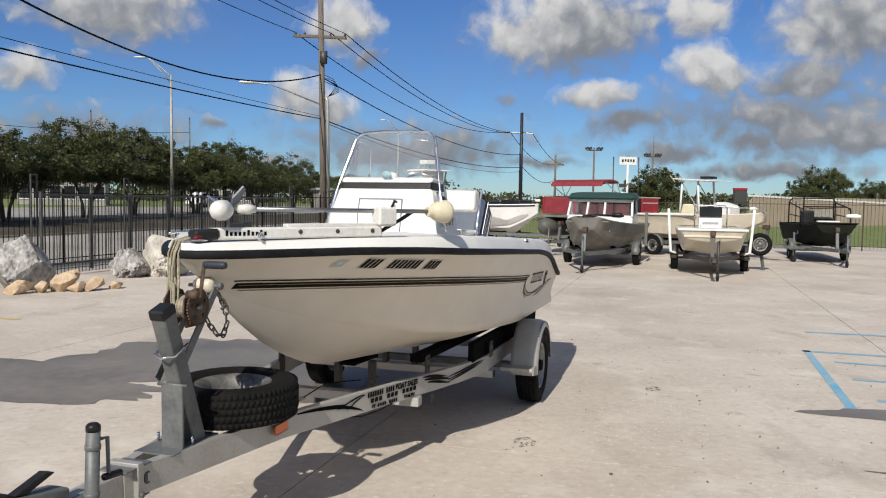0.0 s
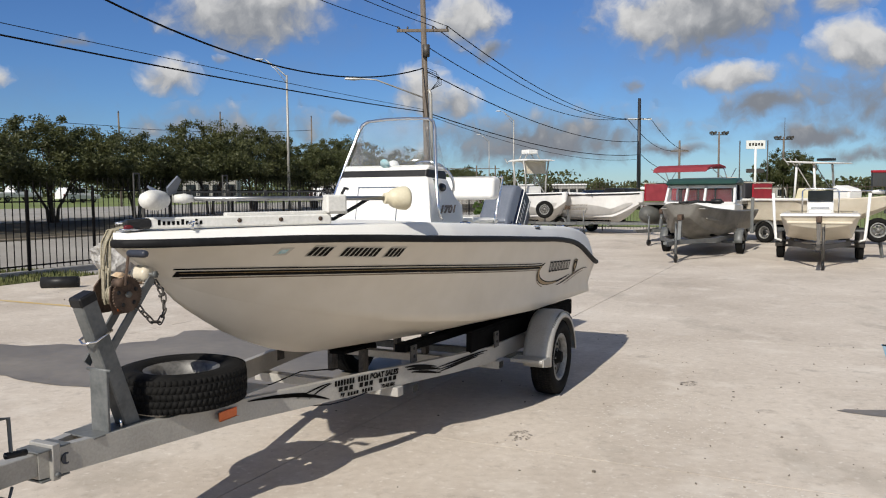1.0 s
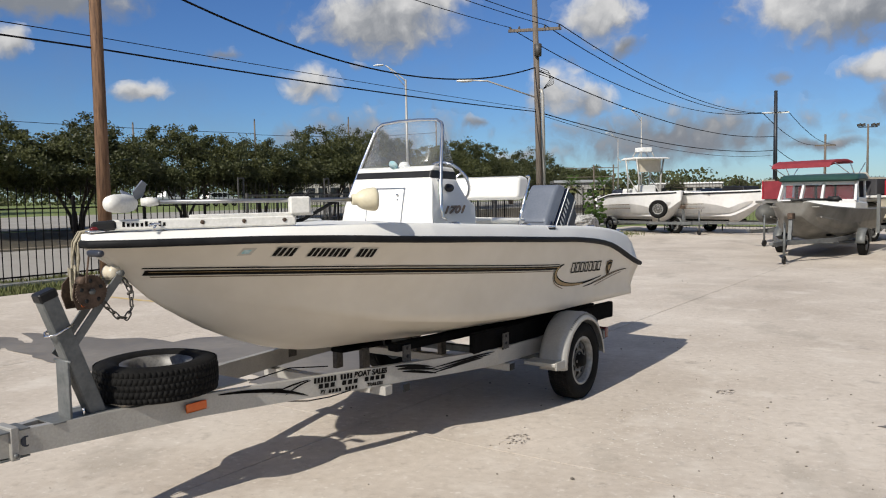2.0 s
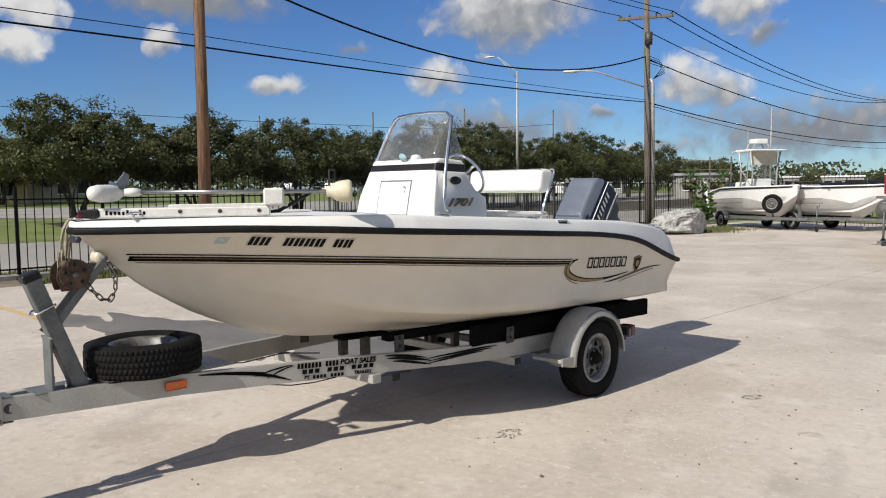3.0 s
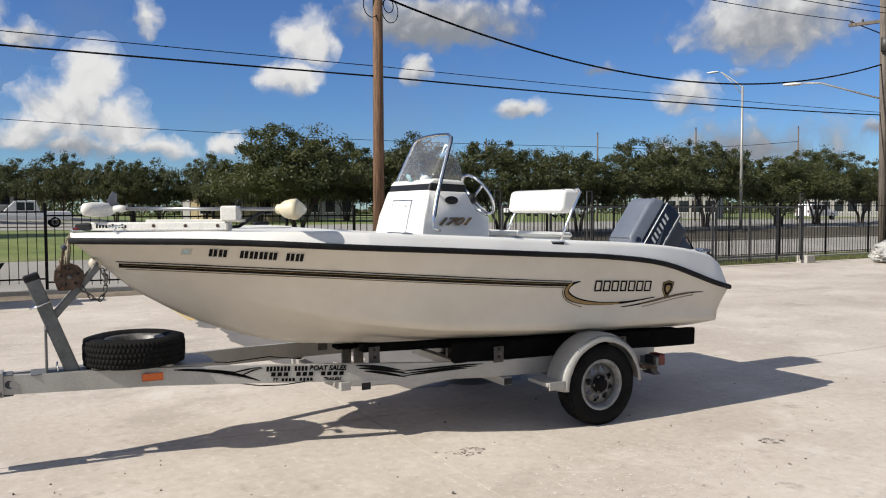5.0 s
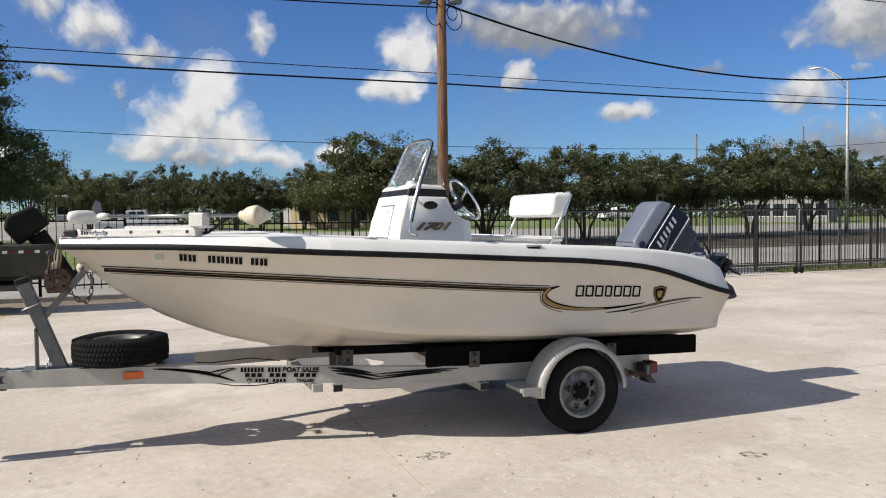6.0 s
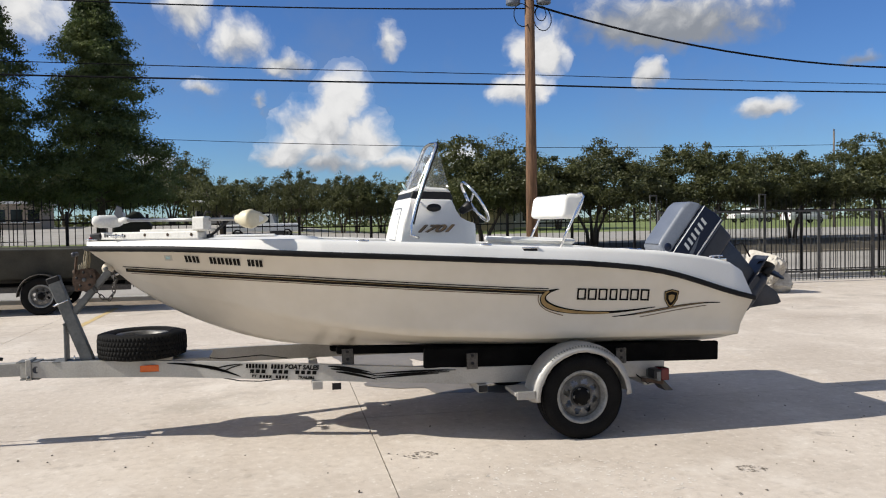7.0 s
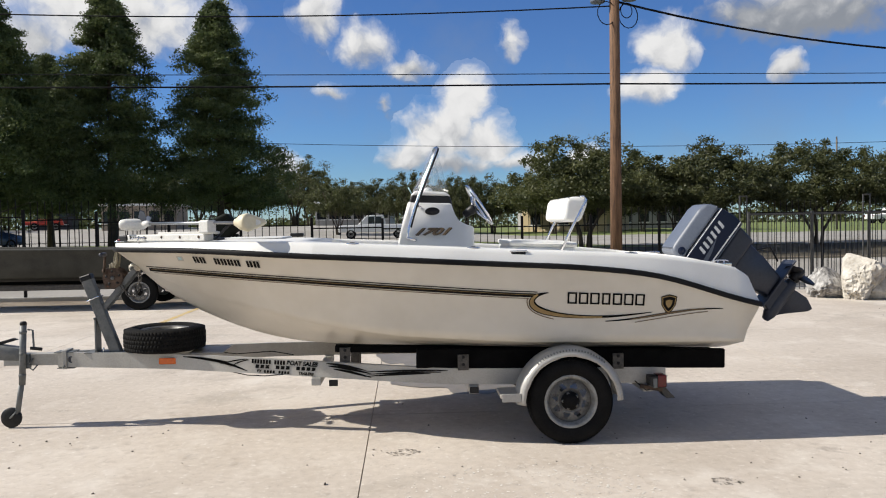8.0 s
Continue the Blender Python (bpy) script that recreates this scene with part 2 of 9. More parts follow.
M["concrete"] = surface("concrete", (0.43, 0.371, 0.309), (0.60, 0.537, 0.464), 0.5, 0.85, bump=0.16, fine=14.0, mix_fine=0.3, per_object=0.01, world=True)


def weather(m, name_scale=((0.9, 0.56, 0.66, (0.34, 0.30, 0.25), 0.55), (0.22, 0.55, 0.72, (0.64, 0.60, 0.54), 0.6), (3.1, 0.62, 0.72, (0.27, 0.235, 0.20), 0.55), (38.0, 0.64, 0.73, (0.18, 0.155, 0.13), 0.7), (11.0, 0.57, 0.70, (0.35, 0.305, 0.255), 0.55), (105.0, 0.60, 0.72, (0.20, 0.17, 0.14), 0.7), (17.0, 0.58, 0.70, (0.70, 0.66, 0.60), 0.6), (1.7, 0.54, 0.70, (0.68, 0.63, 0.56), 0.5), (6.0, 0.60, 0.70, (0.38, 0.32, 0.26), 0.45), (70.0, 0.63, 0.72, (0.74, 0.70, 0.64), 0.55))):
    """Lays blotches, pale worn patches, spots and specks over a surface's colour."""
    nd, ln = m.node_tree.nodes, m.node_tree.links
    b = nd["Principled BSDF"]
    geo = nd.new("ShaderNodeNewGeometry")
    last = b.inputs["Base Color"].links[0].from_socket
    for k, (sc, lo, hi, col, amount) in enumerate(name_scale):
        n = nd.new("ShaderNodeTexNoise")
        n.inputs["Scale"].default_value, n.inputs["Detail"].default_value, n.inputs["Roughness"].default_value = sc, 5, 0.62
        mp = nd.new("ShaderNodeMapping")
        mp.inputs["Location"].default_value = (3.7 * k, 1.9 * k, 0)
        mp.inputs["Rotation"].default_value = (0, 0, radians(16.7))
        mp.inputs["Scale"].default_value = (1.0, 1.0 if k else 0.55, 1.0)
        ln.new(geo.outputs["Position"], mp.inputs["Vector"])
        ln.new(mp.outputs[0], n.inputs["Vector"])
        r = nd.new("ShaderNodeMapRange")
        r.inputs["From Min"].default_value, r.inputs["From Max"].default_value, r.inputs["To Max"].default_value = lo, hi, amount
        ln.new(n.outputs["Fac"], r.inputs["Value"])
        x = nd.new("ShaderNodeMix")
        x.data_type = "RGBA"
        x.inputs["B"].default_value = (*col, 1)
        ln.new(r.outputs[0], x.inputs["Factor"])
        ln.new(last, x.inputs["A"])
        last = x.outputs["Result"]
    ln.new(last, b.inputs["Base Color"])


weather(M["concrete"])
M["joint"] = surface("joint_filler", (0.22, 0.20, 0.17), (0.30, 0.27, 0.24), 6.0, 0.9)
M["asphalt"] = surface("asphalt", (0.24, 0.225, 0.20), (0.35, 0.33, 0.30), 0.3, 0.9, bump=0.1, fine=14, world=True)
M["dirt"] = surface("bare_dirt", (0.12, 0.092, 0.064), (0.26, 0.215, 0.16), 0.9, 0.95, bump=0.3, fine=9, world=True, mix_fine=0.5)
# soil colour darkened to stand for the trees' shade
M["tree_shade_soil"] = surface("soil_with_tree_shade", (0.030, 0.024, 0.017), (0.085, 0.072, 0.046), 0.7, 0.95, bump=0.5, fine=9, world=True, mix_fine=0.5)
M["grass"] = surface("grass", (0.085, 0.120, 0.026), (0.200, 0.235, 0.068), 0.8, 0.9, bump=0.6, fine=12, world=True, mix_fine=0.5)
M["iron"] = surface("black_iron", (0.005, 0.005, 0.006), (0.018, 0.015, 0.013), 9.0, 0.65, spec=0.15)
M["rust_fence"] = surface("brown_fence_steel", (0.030, 0.024, 0.018), (0.075, 0.058, 0.042), 9.0, 0.7, spec=0.3)
M["wood_pole"] = surface("weathered_pole", (0.07, 0.037, 0.022), (0.25, 0.14, 0.078), 26.0, 0.85, bump=0.7, fine=110, stretch=(1, 1, 0.07))
M["wood_grey"] = surface("grey_pole", (0.075, 0.06, 0.048), (0.21, 0.175, 0.145), 26.0, 0.85, bump=0.6, fine=110, stretch=(1, 1, 0.07))
M["bark"] = surface("bark", (0.05, 0.038, 0.028), (0.11, 0.085, 0.065), 6.0, 0.9, bump=0.5, fine=40)
M["leaf"] = surface("oak_leaf", (0.040, 0.053, 0.018), (0.122, 0.128, 0.046), 1.4, 0.55, fine=9.0, per_object=0.15)
M["leaf_dark"] = surface("cypress_leaf", (0.048, 0.076, 0.026), (0.150, 0.178, 0.064), 0.7, 0.65, fine=6.0, per_object=0.12)
M["hoop_grey"] = surface("grey_gate_steel", (0.035, 0.034, 0.032), (0.085, 0.083, 0.078), 9.0, 0.55)
M["rim_grey"] = surface("dull_rim_steel", (0.07, 0.068, 0.064), (0.20, 0.195, 0.185), 14.0, 0.5, metal=0.3, fine=60)
M["rim_edge"] = surface("pale_rim_edge", (0.17, 0.17, 0.16), (0.36, 0.36, 0.35), 14.0, 0.45, metal=0.3, fine=60)
M["dry_grass"] = surface("dry_grass_blades", (0.06, 0.085, 0.02), (0.16, 0.155, 0.06), 3.0, 0.8, fine=20)
M["wet"] = surface("wet_concrete", (0.130, 0.117, 0.102), (0.235, 0.212, 0.182), 0.9, 0.5, fine=9, world=True, rough_var=0.16)
M["pale_fleck"] = surface("pale_worn_concrete", (0.58, 0.54, 0.48), (0.72, 0.68, 0.62), 9.0, 0.85, fine=40, world=True)
M["oil"] = surface("oil_stain", (0.22, 0.195, 0.165), (0.34, 0.30, 0.26), 6.0, 0.8, fine=40, world=True)
M["pebble"] = surface("pebbles", (0.06, 0.05, 0.04), (0.30, 0.27, 0.23), 3.0, 0.9)
M["white_wall"] = surface("pale_building", (0.26, 0.25, 0.23), (0.36, 0.35, 0.33), 0.6, 0.85)
M["yellow_wall"] = surface("cream_building", (0.55, 0.44, 0.26), (0.62, 0.51, 0.32), 0.6, 0.8)
M["dark_wall"] = surface("dark_shed", (0.03, 0.03, 0.035), (0.06, 0.06, 0.065), 0.9, 0.7)
M["car_white"] = surface("white_car_paint", (0.66, 0.66, 0.65), (0.72, 0.72, 0.71), 2.0, 0.25, coat=0.5)
M["car_blue"] = surface("dark_blue_car_paint", (0.02, 0.035, 0.07), (0.03, 0.05, 0.09), 2.0, 0.25, coat=0.5)
M["car_grey"] = surface("silver_car_paint", (0.26, 0.27, 0.28), (0.33, 0.34, 0.35), 2.0, 0.3, coat=0.5)
M["red_paint"] = surface("red_machine_paint", (0.42, 0.03, 0.015), (0.52, 0.05, 0.02), 3.0, 0.45)
M["black_steel"] = surface("black_pole_steel", (0.012, 0.014, 0.02), (0.022, 0.025, 0.032), 3.0, 0.5)
M["curb"] = surface("curb_concrete", (0.36, 0.34, 0.30), (0.48, 0.46, 0.42), 1.0, 0.85, bump=0.1, fine=12)
M["rock"] = surface("limestone", (0.07, 0.066, 0.062), (0.52, 0.505, 0.48), 5.0, 0.9, bump=1.0, fine=18, mix_fine=0.5, stretch=(1.0, 1.0, 0.45))
M["white_hull"] = surface("weathered_white_hull", (0.72, 0.71, 0.69), (0.82, 0.81, 0.79), 2.0, 0.35, fine=8)
M["rock_white"] = surface("craggy_limestone", (0.12, 0.117, 0.11), (0.60, 0.59, 0.56), 6.0, 0.9, bump=1.0, fine=28, mix_fine=0.55)
M["rock_pale"] = surface("pale_limestone", (0.30, 0.27, 0.225), (0.62, 0.585, 0.52), 3.5, 0.9, bump=0.8, fine=16)
M["rock_tan"] = surface("tan_stone", (0.36, 0.24, 0.14), (0.62, 0.50, 0.36), 3.0, 0.9, bump=0.5, fine=18)
M["cable"] = surface("cable", (0.004, 0.004, 0.005), (0.011, 0.011, 0.012), 5.0, 0.7, spec=0.1)
M["wall_tan"] = surface("tan_wall", (0.30, 0.24, 0.18), (0.38, 0.31, 0.24), 0.5, 0.85, fine=10)
M["jon_green"] = surface("dark_olive_paint", (0.010, 0.012, 0.009), (0.024, 0.026, 0.019), 4.0, 0.85, spec=0.15)
M["jon_grey"] = surface("faded_olive_aluminium", (0.026, 0.026, 0.021), (0.062, 0.060, 0.050), 3.0, 0.7, spec=0.3)
M["grey_hull"] = surface("dull_grey_float", (0.06, 0.06, 0.055), (0.11, 0.11, 0.10), 3.0, 0.6)
M["shrub"] = surface("shrub_leaf", (0.05, 0.11, 0.02), (0.14, 0.21, 0.05), 2.0, 0.55, fine=9.0)
M["bare_alu"] = surface("dull_bare_aluminium", (0.15, 0.145, 0.13), (0.30, 0.29, 0.265), 3.0, 0.5, metal=0.45, bump=0.1)
M["green_roof"] = surface("green_roof", (0.012, 0.045, 0.035), (0.022, 0.065, 0.05), 4.0, 0.45)
M["red"] = surface("red_canvas", (0.17, 0.016, 0.024), (0.25, 0.03, 0.04), 5.0, 0.7)
M["red_seat"] = surface("bright_red_vinyl", (0.30, 0.010, 0.022), (0.42, 0.02, 0.035), 5.0, 0.45)
M["cream_seat"] = surface("pale_yellow_panel", (0.68, 0.62, 0.40), (0.76, 0.71, 0.52), 5.0, 0.5)
M["cream_hull"] = surface("cream_hull", (0.55, 0.49, 0.38), (0.66, 0.60, 0.49), 4.0, 0.4)
M["dark_glass"] = surface("dark_glass", (0.01, 0.012, 0.014), (0.02, 0.023, 0.026), 2.0, 0.08)
M["yellow_paint"] = surface("worn_yellow_paint", (0.55, 0.36, 0.08), (0.50, 0.43, 0.30), 5.0, 0.85, fine=30)
M["blue_paint"] = surface("worn_blue_paint", (0.10, 0.36, 0.55), (0.33, 0.42, 0.46), 5.0, 0.85, fine=30)


def let_light_through(m, amount):
    """Leaves pass some of the light that falls on their far side."""
    nd, ln = m.node_tree.nodes, m.node_tree.links
    b, out = nd["Principled BSDF"], nd["Material Output"]
    tl, mx = nd.new("ShaderNodeBsdfTranslucent"), nd.new("ShaderNodeMixShader")
    ln.new(b.inputs["Base Color"].links[0].from_socket, tl.inputs["Color"])
    mx.inputs[0].default_value = amount
    ln.new(b.outputs[0], mx.inputs[1])
    ln.new(tl.outputs[0], mx.inputs[2])
    ln.new(mx.outputs[0], out.inputs["Surface"])


for key in ("leaf", "leaf_dark", "shrub"):
    let_light_through(M[key], 0.35)


def glass_material():
    m = bpy.data.materials.new("clear_acrylic")
    m.use_nodes = True
    nd, ln = m.node_tree.nodes, m.node_tree.links
    nd.clear()
    out, mix = nd.new("ShaderNodeOutputMaterial"), nd.new("ShaderNodeMixShader")
    tr, gl, lw = nd.new("ShaderNodeBsdfTransparent"), nd.new("ShaderNodeBsdfGlossy"), nd.new("ShaderNodeLayerWeight")
    tr.inputs["Color"].default_value = (0.95, 0.96, 0.96, 1)
    gl.inputs["Roughness"].default_value = 0.12
    lw.inputs["Blend"].default_value = 0.18
    r = nd.new("ShaderNodeMapRange")
    r.inputs["To Min"].default_value, r.inputs["To Max"].default_value = 0.03, 0.20
    ln.new(lw.outputs["Facing"], r.inputs["Value"])
    ln.new(r.outputs[0], mix.inputs[0])
    # a fine haze of scratches and dried salt
    df, veil, ns = nd.new("ShaderNodeBsdfDiffuse"), nd.new("ShaderNodeMixShader"), nd.new("ShaderNodeTexNoise")
    df.inputs["Color"].default_value = (0.85, 0.85, 0.85, 1)
    ns.inputs["Scale"].default_value, ns.inputs["Detail"].default_value = 2.0, 2
    vr = nd.new("ShaderNodeMapRange")
    vr.inputs["From Min"].default_value, vr.inputs["From Max"].default_value = 0.3, 0.75
    vr.inputs["To Min"].default_value, vr.inputs["To Max"].default_value = 0.035, 0.06
    ln.new(ns.outputs["Fac"], vr.inputs["Value"])
    ln.new(vr.outputs[0], veil.inputs[0])
    ln.new(tr.outputs[0], veil.inputs[1])
    ln.new(df.outputs[0], veil.inputs[2])
    ln.new(veil.outputs[0], mix.inputs[1])
    ln.new(gl.outputs[0], mix.inputs[2])
    ln.new(mix.outputs[0], out.inputs[0])
    return m


M["glass"] = glass_material()


# ---- mesh helpers ----
def mesh_of(name, verts, faces, material, smooth=False):
    me = bpy.data.meshes.new(name)
    me.from_pydata([tuple(v) for v in verts], [], faces)
    me.materials.append(M[material])
    if smooth:
        me.polygons.foreach_set("use_smooth", [True] * len(me.polygons))
    me.update()
    return me


def finish(bm, name, material, smooth=False, angle=35):
    bmesh.ops.recalc_face_normals(bm, faces=bm.faces)
    me = bpy.data.meshes.new(name)
    nrm = None
    if smooth:
        for f in bm.faces:
            f.smooth = True
        for e in bm.edges:
            if len(e.link_faces) == 2 and e.calc_face_angle(0) > radians(angle):
                e.smooth = False
        # broad faces keep their own direction beside narrow rounded edges
        nrm = []
        for v in bm.verts:
            w = Vector((0, 0, 0))
            if all(e.smooth for e in v.link_edges):
                for f in v.link_faces:
                    w += f.normal * f.calc_area()
            nrm.append(w.normalized() if w.length > 0 else w)
    bm.to_mesh(me)
    bm.free()
    me.materials.append(M[material])
    if nrm:
        me.normals_split_custom_set_from_vertices(nrm)
    return me


def part(name, me, parent, label="", m=None):
    ob = new(name, me)
    ob.parent = parent
    if m is not None:
        ob.matrix_basis = m
    return tagged(ob, label)


def thing(name, m, label, category, group="", kind=""):
    ob = new(name)
    ob.matrix_basis = m
    ob.empty_display_size = 0.2
    return tagged(ob, label, category, group, kind)


def box_bm(bm, lo, hi, bevel=0.0):
    c = [(a + b) / 2 for a, b in zip(lo, hi)]
    s = [b - a for a, b in zip(lo, hi)]
    r = bmesh.ops.create_cube(bm, size=1, matrix=Matrix.Translation(c) @ Matrix.Diagonal((*s, 1)))
    if bevel:
        es = {e for v in r["verts"] for e in v.link_edges}
        bmesh.ops.bevel(bm, geom=list(es), offset=bevel, segments=2, affect="EDGES", profile=0.6)
    return bm


def box(name, lo, hi, material, bevel=0.0):
    return finish(box_bm(bmesh.new(), lo, hi, bevel), name, material, bevel > 0)


def tube_bm(bm, pts, r, sides=8, closed=False, r2=None):
    """A round bar along points."""
    pts = [Vector(p) for p in pts]
    n, rings, prev = len(pts), [], None
    for i, p in enumerate(pts):
        a = pts[(i - 1) % n] if closed or i else p
        b = pts[(i + 1) % n] if closed or i < n - 1 else p
        d = (b - a).normalized()
        if prev is None:
            side = d.orthogonal().normalized()
        else:
            side = (prev - d * prev.dot(d)).normalized()
        prev = side
        up = d.cross(side)
        rad = r if r2 is None else r + (r2 - r) * i / (n - 1)
        rings.append([bm.verts.new(p + (side * math.cos(t) + up * math.sin(t)) * rad) for t in (2 * math.pi * k / sides for k in range(sides))])
    for i in range(n if closed else n - 1):
        A, B = rings[i], rings[(i + 1) % n]
        for k in range(sides):
            bm.faces.new((A[k], A[(k + 1) % sides], B[(k + 1) % sides], B[k]))
    if not closed:
        bm.faces.new(rings[0][::-1])
        bm.faces.new(rings[-1])
    return bm


def tube(name, pts, r, material, sides=8, closed=False, r2=None):
    return finish(tube_bm(bmesh.new(), pts, r, sides, closed, r2), name, material, True, 50)


def beam_bm(bm, p0, p1, w, h, bevel=0.0):
    """A rectangular bar from p0 to p1, w wide and h high."""
    p0, p1 = Vector(p0), Vector(p1)
    d = (p1 - p0).normalized()
    side = Vector((0, 0, 1)).cross(d)
    side = side.normalized() if side.length > 1e-4 else Vector((0, 1, 0))
    up = d.cross(side)
    vs = [bm.verts.new(p + side * sx * w / 2 + up * sz * h / 2) for p in (p0, p1) for sx, sz in ((-1, -1), (1, -1), (1, 1), (-1, 1))]
    fs = [(0, 1, 2, 3), (7, 6, 5, 4), (0, 4, 5, 1), (1, 5, 6, 2), (2, 6, 7, 3), (3, 7, 4, 0)]
    made = [bm.faces.new([vs[i] for i in f]) for f in fs]
    if bevel:
        bmesh.ops.bevel(bm, geom=list({e for f in made for e in f.edges}), offset=bevel, segments=1, affect="EDGES")
    return bm


def beam(name, p0, p1, w, h, material, bevel=0.0):
    return finish(beam_bm(bmesh.new(), p0, p1, w, h, bevel), name, material)


def lathe(name, profile, material, steps=32, axis="Y"):
    """Turns (radius, along) pairs about an axis."""
    bm = bmesh.new()
    rings = []
    for r, h in profile:
        ring = []
        for k in range(steps):
            t = 2 * math.pi * k / steps
            c, s = r * math.cos(t), r * math.sin(t)
            ring.append(bm.verts.new({"Y": (c, h, s), "Z": (c, s, h), "X": (h, c, s)}[axis]))
        rings.append(ring)
    for A, B in zip(rings, rings[1:]):
        for k in range(steps):
            bm.faces.new((A[k], A[(k + 1) % steps], B[(k + 1) % steps], B[k]))
    for ring, (r, h) in ((rings[0], profile[0]), (rings[-1], profile[-1])):
        if r > 1e-4:
            bm.faces.new(ring)
    bmesh.ops.remove_doubles(bm, verts=bm.verts, dist=1e-5)
    return finish(bm, name, material, True, 40)


def table(rows):
    xs, ys = [r[0] for r in rows], [r[1] for r in rows]
    return lambda a: float(np.interp(a, xs, ys))


def smooth_table(rows, width=0.12):
    """The table, eased at its corners."""
    f = table(rows)
    return lambda a: sum(f(a + width * k) * w for k, w in ((-1.5, 1), (-1, 2), (-0.5, 3), (0, 4), (0.5, 3), (1, 2), (1.5, 1))) / 16


# ---- plan ----
# the boat's own axes: x ahead from the bow, y to port; "aft" is -x
BOAT = pose(-1.186, 3.644, 0, 0, 0, 253.3)


def at(aft, port, z=0.0):
    """A world point from metres aft of the bow, to port and up."""
    return BOAT @ Vector((-aft, port, z))


def L(aft, port, z):
    return Vector((-aft, port, z))


def rise(x, y):
    """The land climbs a little beyond the fence."""
    q = BOAT.inverted() @ Vector((x, y, 0))
    s = min(1.0, max(0.0, (-q.y - 13.5) / 16.0))
    u = min(1.0, max(0.0, (-q.y - 50.0) / 45.0))
    v = min(1.0, max(0.0, (q.x + 10.0) / 14.0))
    return 0.62 * s * s * (3 - 2 * s) + u * u * (3 - 2 * u) * (0.4 + 0.85 * v * v * (3 - 2 * v)) - 0.05


def build_ground():
    n = 110
    t = np.linspace(-1, 1, n)
    ax = np.sign(t) * (60 * np.abs(t) + 2400 * np.abs(t) ** 5)
    verts, faces = [], []
    for j in range(n):
        for i in range(n):
            x, y = float(ax[i]) - 8, float(ax[j]) + 12
            verts.append((x, y, rise(x, y)))
    for j in range(n - 1):
        for i in range(n - 1):
            k = j * n + i
            faces.append((k, k + 1, k + n + 1, k + n))
    ob = new("ground", mesh_of("ground", verts, faces, "grass", True))
    tagged(ob, "green mown grass reaching to the horizon", "ground", kind="structure")


def strip(name, p0, p1, a0, a1, lift, material, label, category):
    """A band along the fence's line between two edges, plain numbers or functions of the way along, following the land."""
    verts, faces = [], []
    na, np_ = 90, 10
    for i in range(na + 1):
        a = a0 + (a1 - a0) * i / na
        e0, e1 = (e(a) if callable(e) else e for e in (p0, p1))
        for j in range(np_ + 1):
            w = at(a, e0 + (e1 - e0) * j / np_)
            verts.append((w.x, w.y, rise(w.x, w.y) + lift))
    for i in range(na):
        for j in range(np_):
            k = i * (np_ + 1) + j
            faces.append((k, k + 1, k + np_ + 2, k + np_ + 1))
    ob = new(name, mesh_of(name, verts, faces, material, True))
    tagged(ob, label, category, kind="structure")
    return ob


def build_lot():
    lot = thing("pavement", BOAT, "pale concrete boat lot of square cast slabs", "pavement", kind="structure")
    step = 4.6
    bed = box("joint_bed", (-34, -11, -0.1), (40, 45, -0.012), "joint")
    part("joint_bed", bed, lot)
    slabs = {}
    for i in range(-7, 7):
        for j in range(-3, 8):
            a0, p0 = 2.13 + step * i, step * j
            if p0 < -11:
                p0, w = -10.9, 10.9 - 9.2
            else:
                w = step
            key = round(w, 2)
            if key not in slabs:
                slabs[key] = box("slab", (-step / 2 + 0.004, 0.004, -0.1), (step / 2 - 0.004, w - 0.004, 0.0), "concrete")
            part("slab", slabs[key], lot, m=pose(-a0 - step / 2, p0, 0))
    return lot


# ---- the boat ----
RAIL_B = smooth_table([(0.0, 0.0), (0.03, 0.10), (0.08, 0.165), (0.2, 0.255), (0.4, 0.40), (0.8, 0.67), (1.3, 0.89), (1.8, 0.99), (2.6, 1.03), (3.6, 1.03), (4.4, 1.01), (5.15, 0.97)], 0.04)
RAIL_Z = smooth_table([(0, 1.475), (0.7, 1.472), (1.13, 1.455), (1.54, 1.43), (2.37, 1.385), (3.2, 1.335), (3.63, 1.312), (4.05, 1.272), (4.3, 1.235), (4.48, 1.19), (4.91, 1.05), (5.15, 0.985), (5.3, 0.97)], 0.1)
CHINE_B = smooth_table([(0.2, 0.0), (0.45, 0.06), (0.8, 0.19), (1.2, 0.37), (1.7, 0.60), (2.3, 0.80), (3.2, 0.90), (5.15, 0.91)], 0.1)
CHINE_Z = smooth_table([(0.2, 1.30), (0.45, 1.19), (0.8, 1.08), (1.2, 0.975), (1.7, 0.875), (2.4, 0.79), (3.4, 0.735), (5.15, 0.70)], 0.1)
KEEL_Z = smooth_table([(0, 1.475), (0.1, 1.38), (0.2, 1.295), (0.35, 1.15), (0.45, 1.085), (0.68, 0.945), (0.92, 0.835), (1.15, 0.75), (1.39, 0.685), (1.63, 0.648), (1.9, 0.625), (2.6, 0.58), (5.15, 0.53)], 0.05)
GUN_Z = smooth_table([(0, 1.525), (0.7, 1.535), (1.53, 1.529), (2.6, 1.476), (3.65, 1.419), (4.1, 1.398), (4.5, 1.36), (4.77, 1.32), (5.0, 1.26), (5.15, 1.22)], 0.06)
TRANSOM = 5.05


def transom_aft(z):
    """The transom rakes: the cap's end leans forward, the hull's end slopes in under the rail."""
    return float(np.interp(z, [0.5, 0.70, 0.985, 1.16, 1.26, 1.3], [4.97, 5.0, 5.12, 5.08, 4.99, 4.93]))


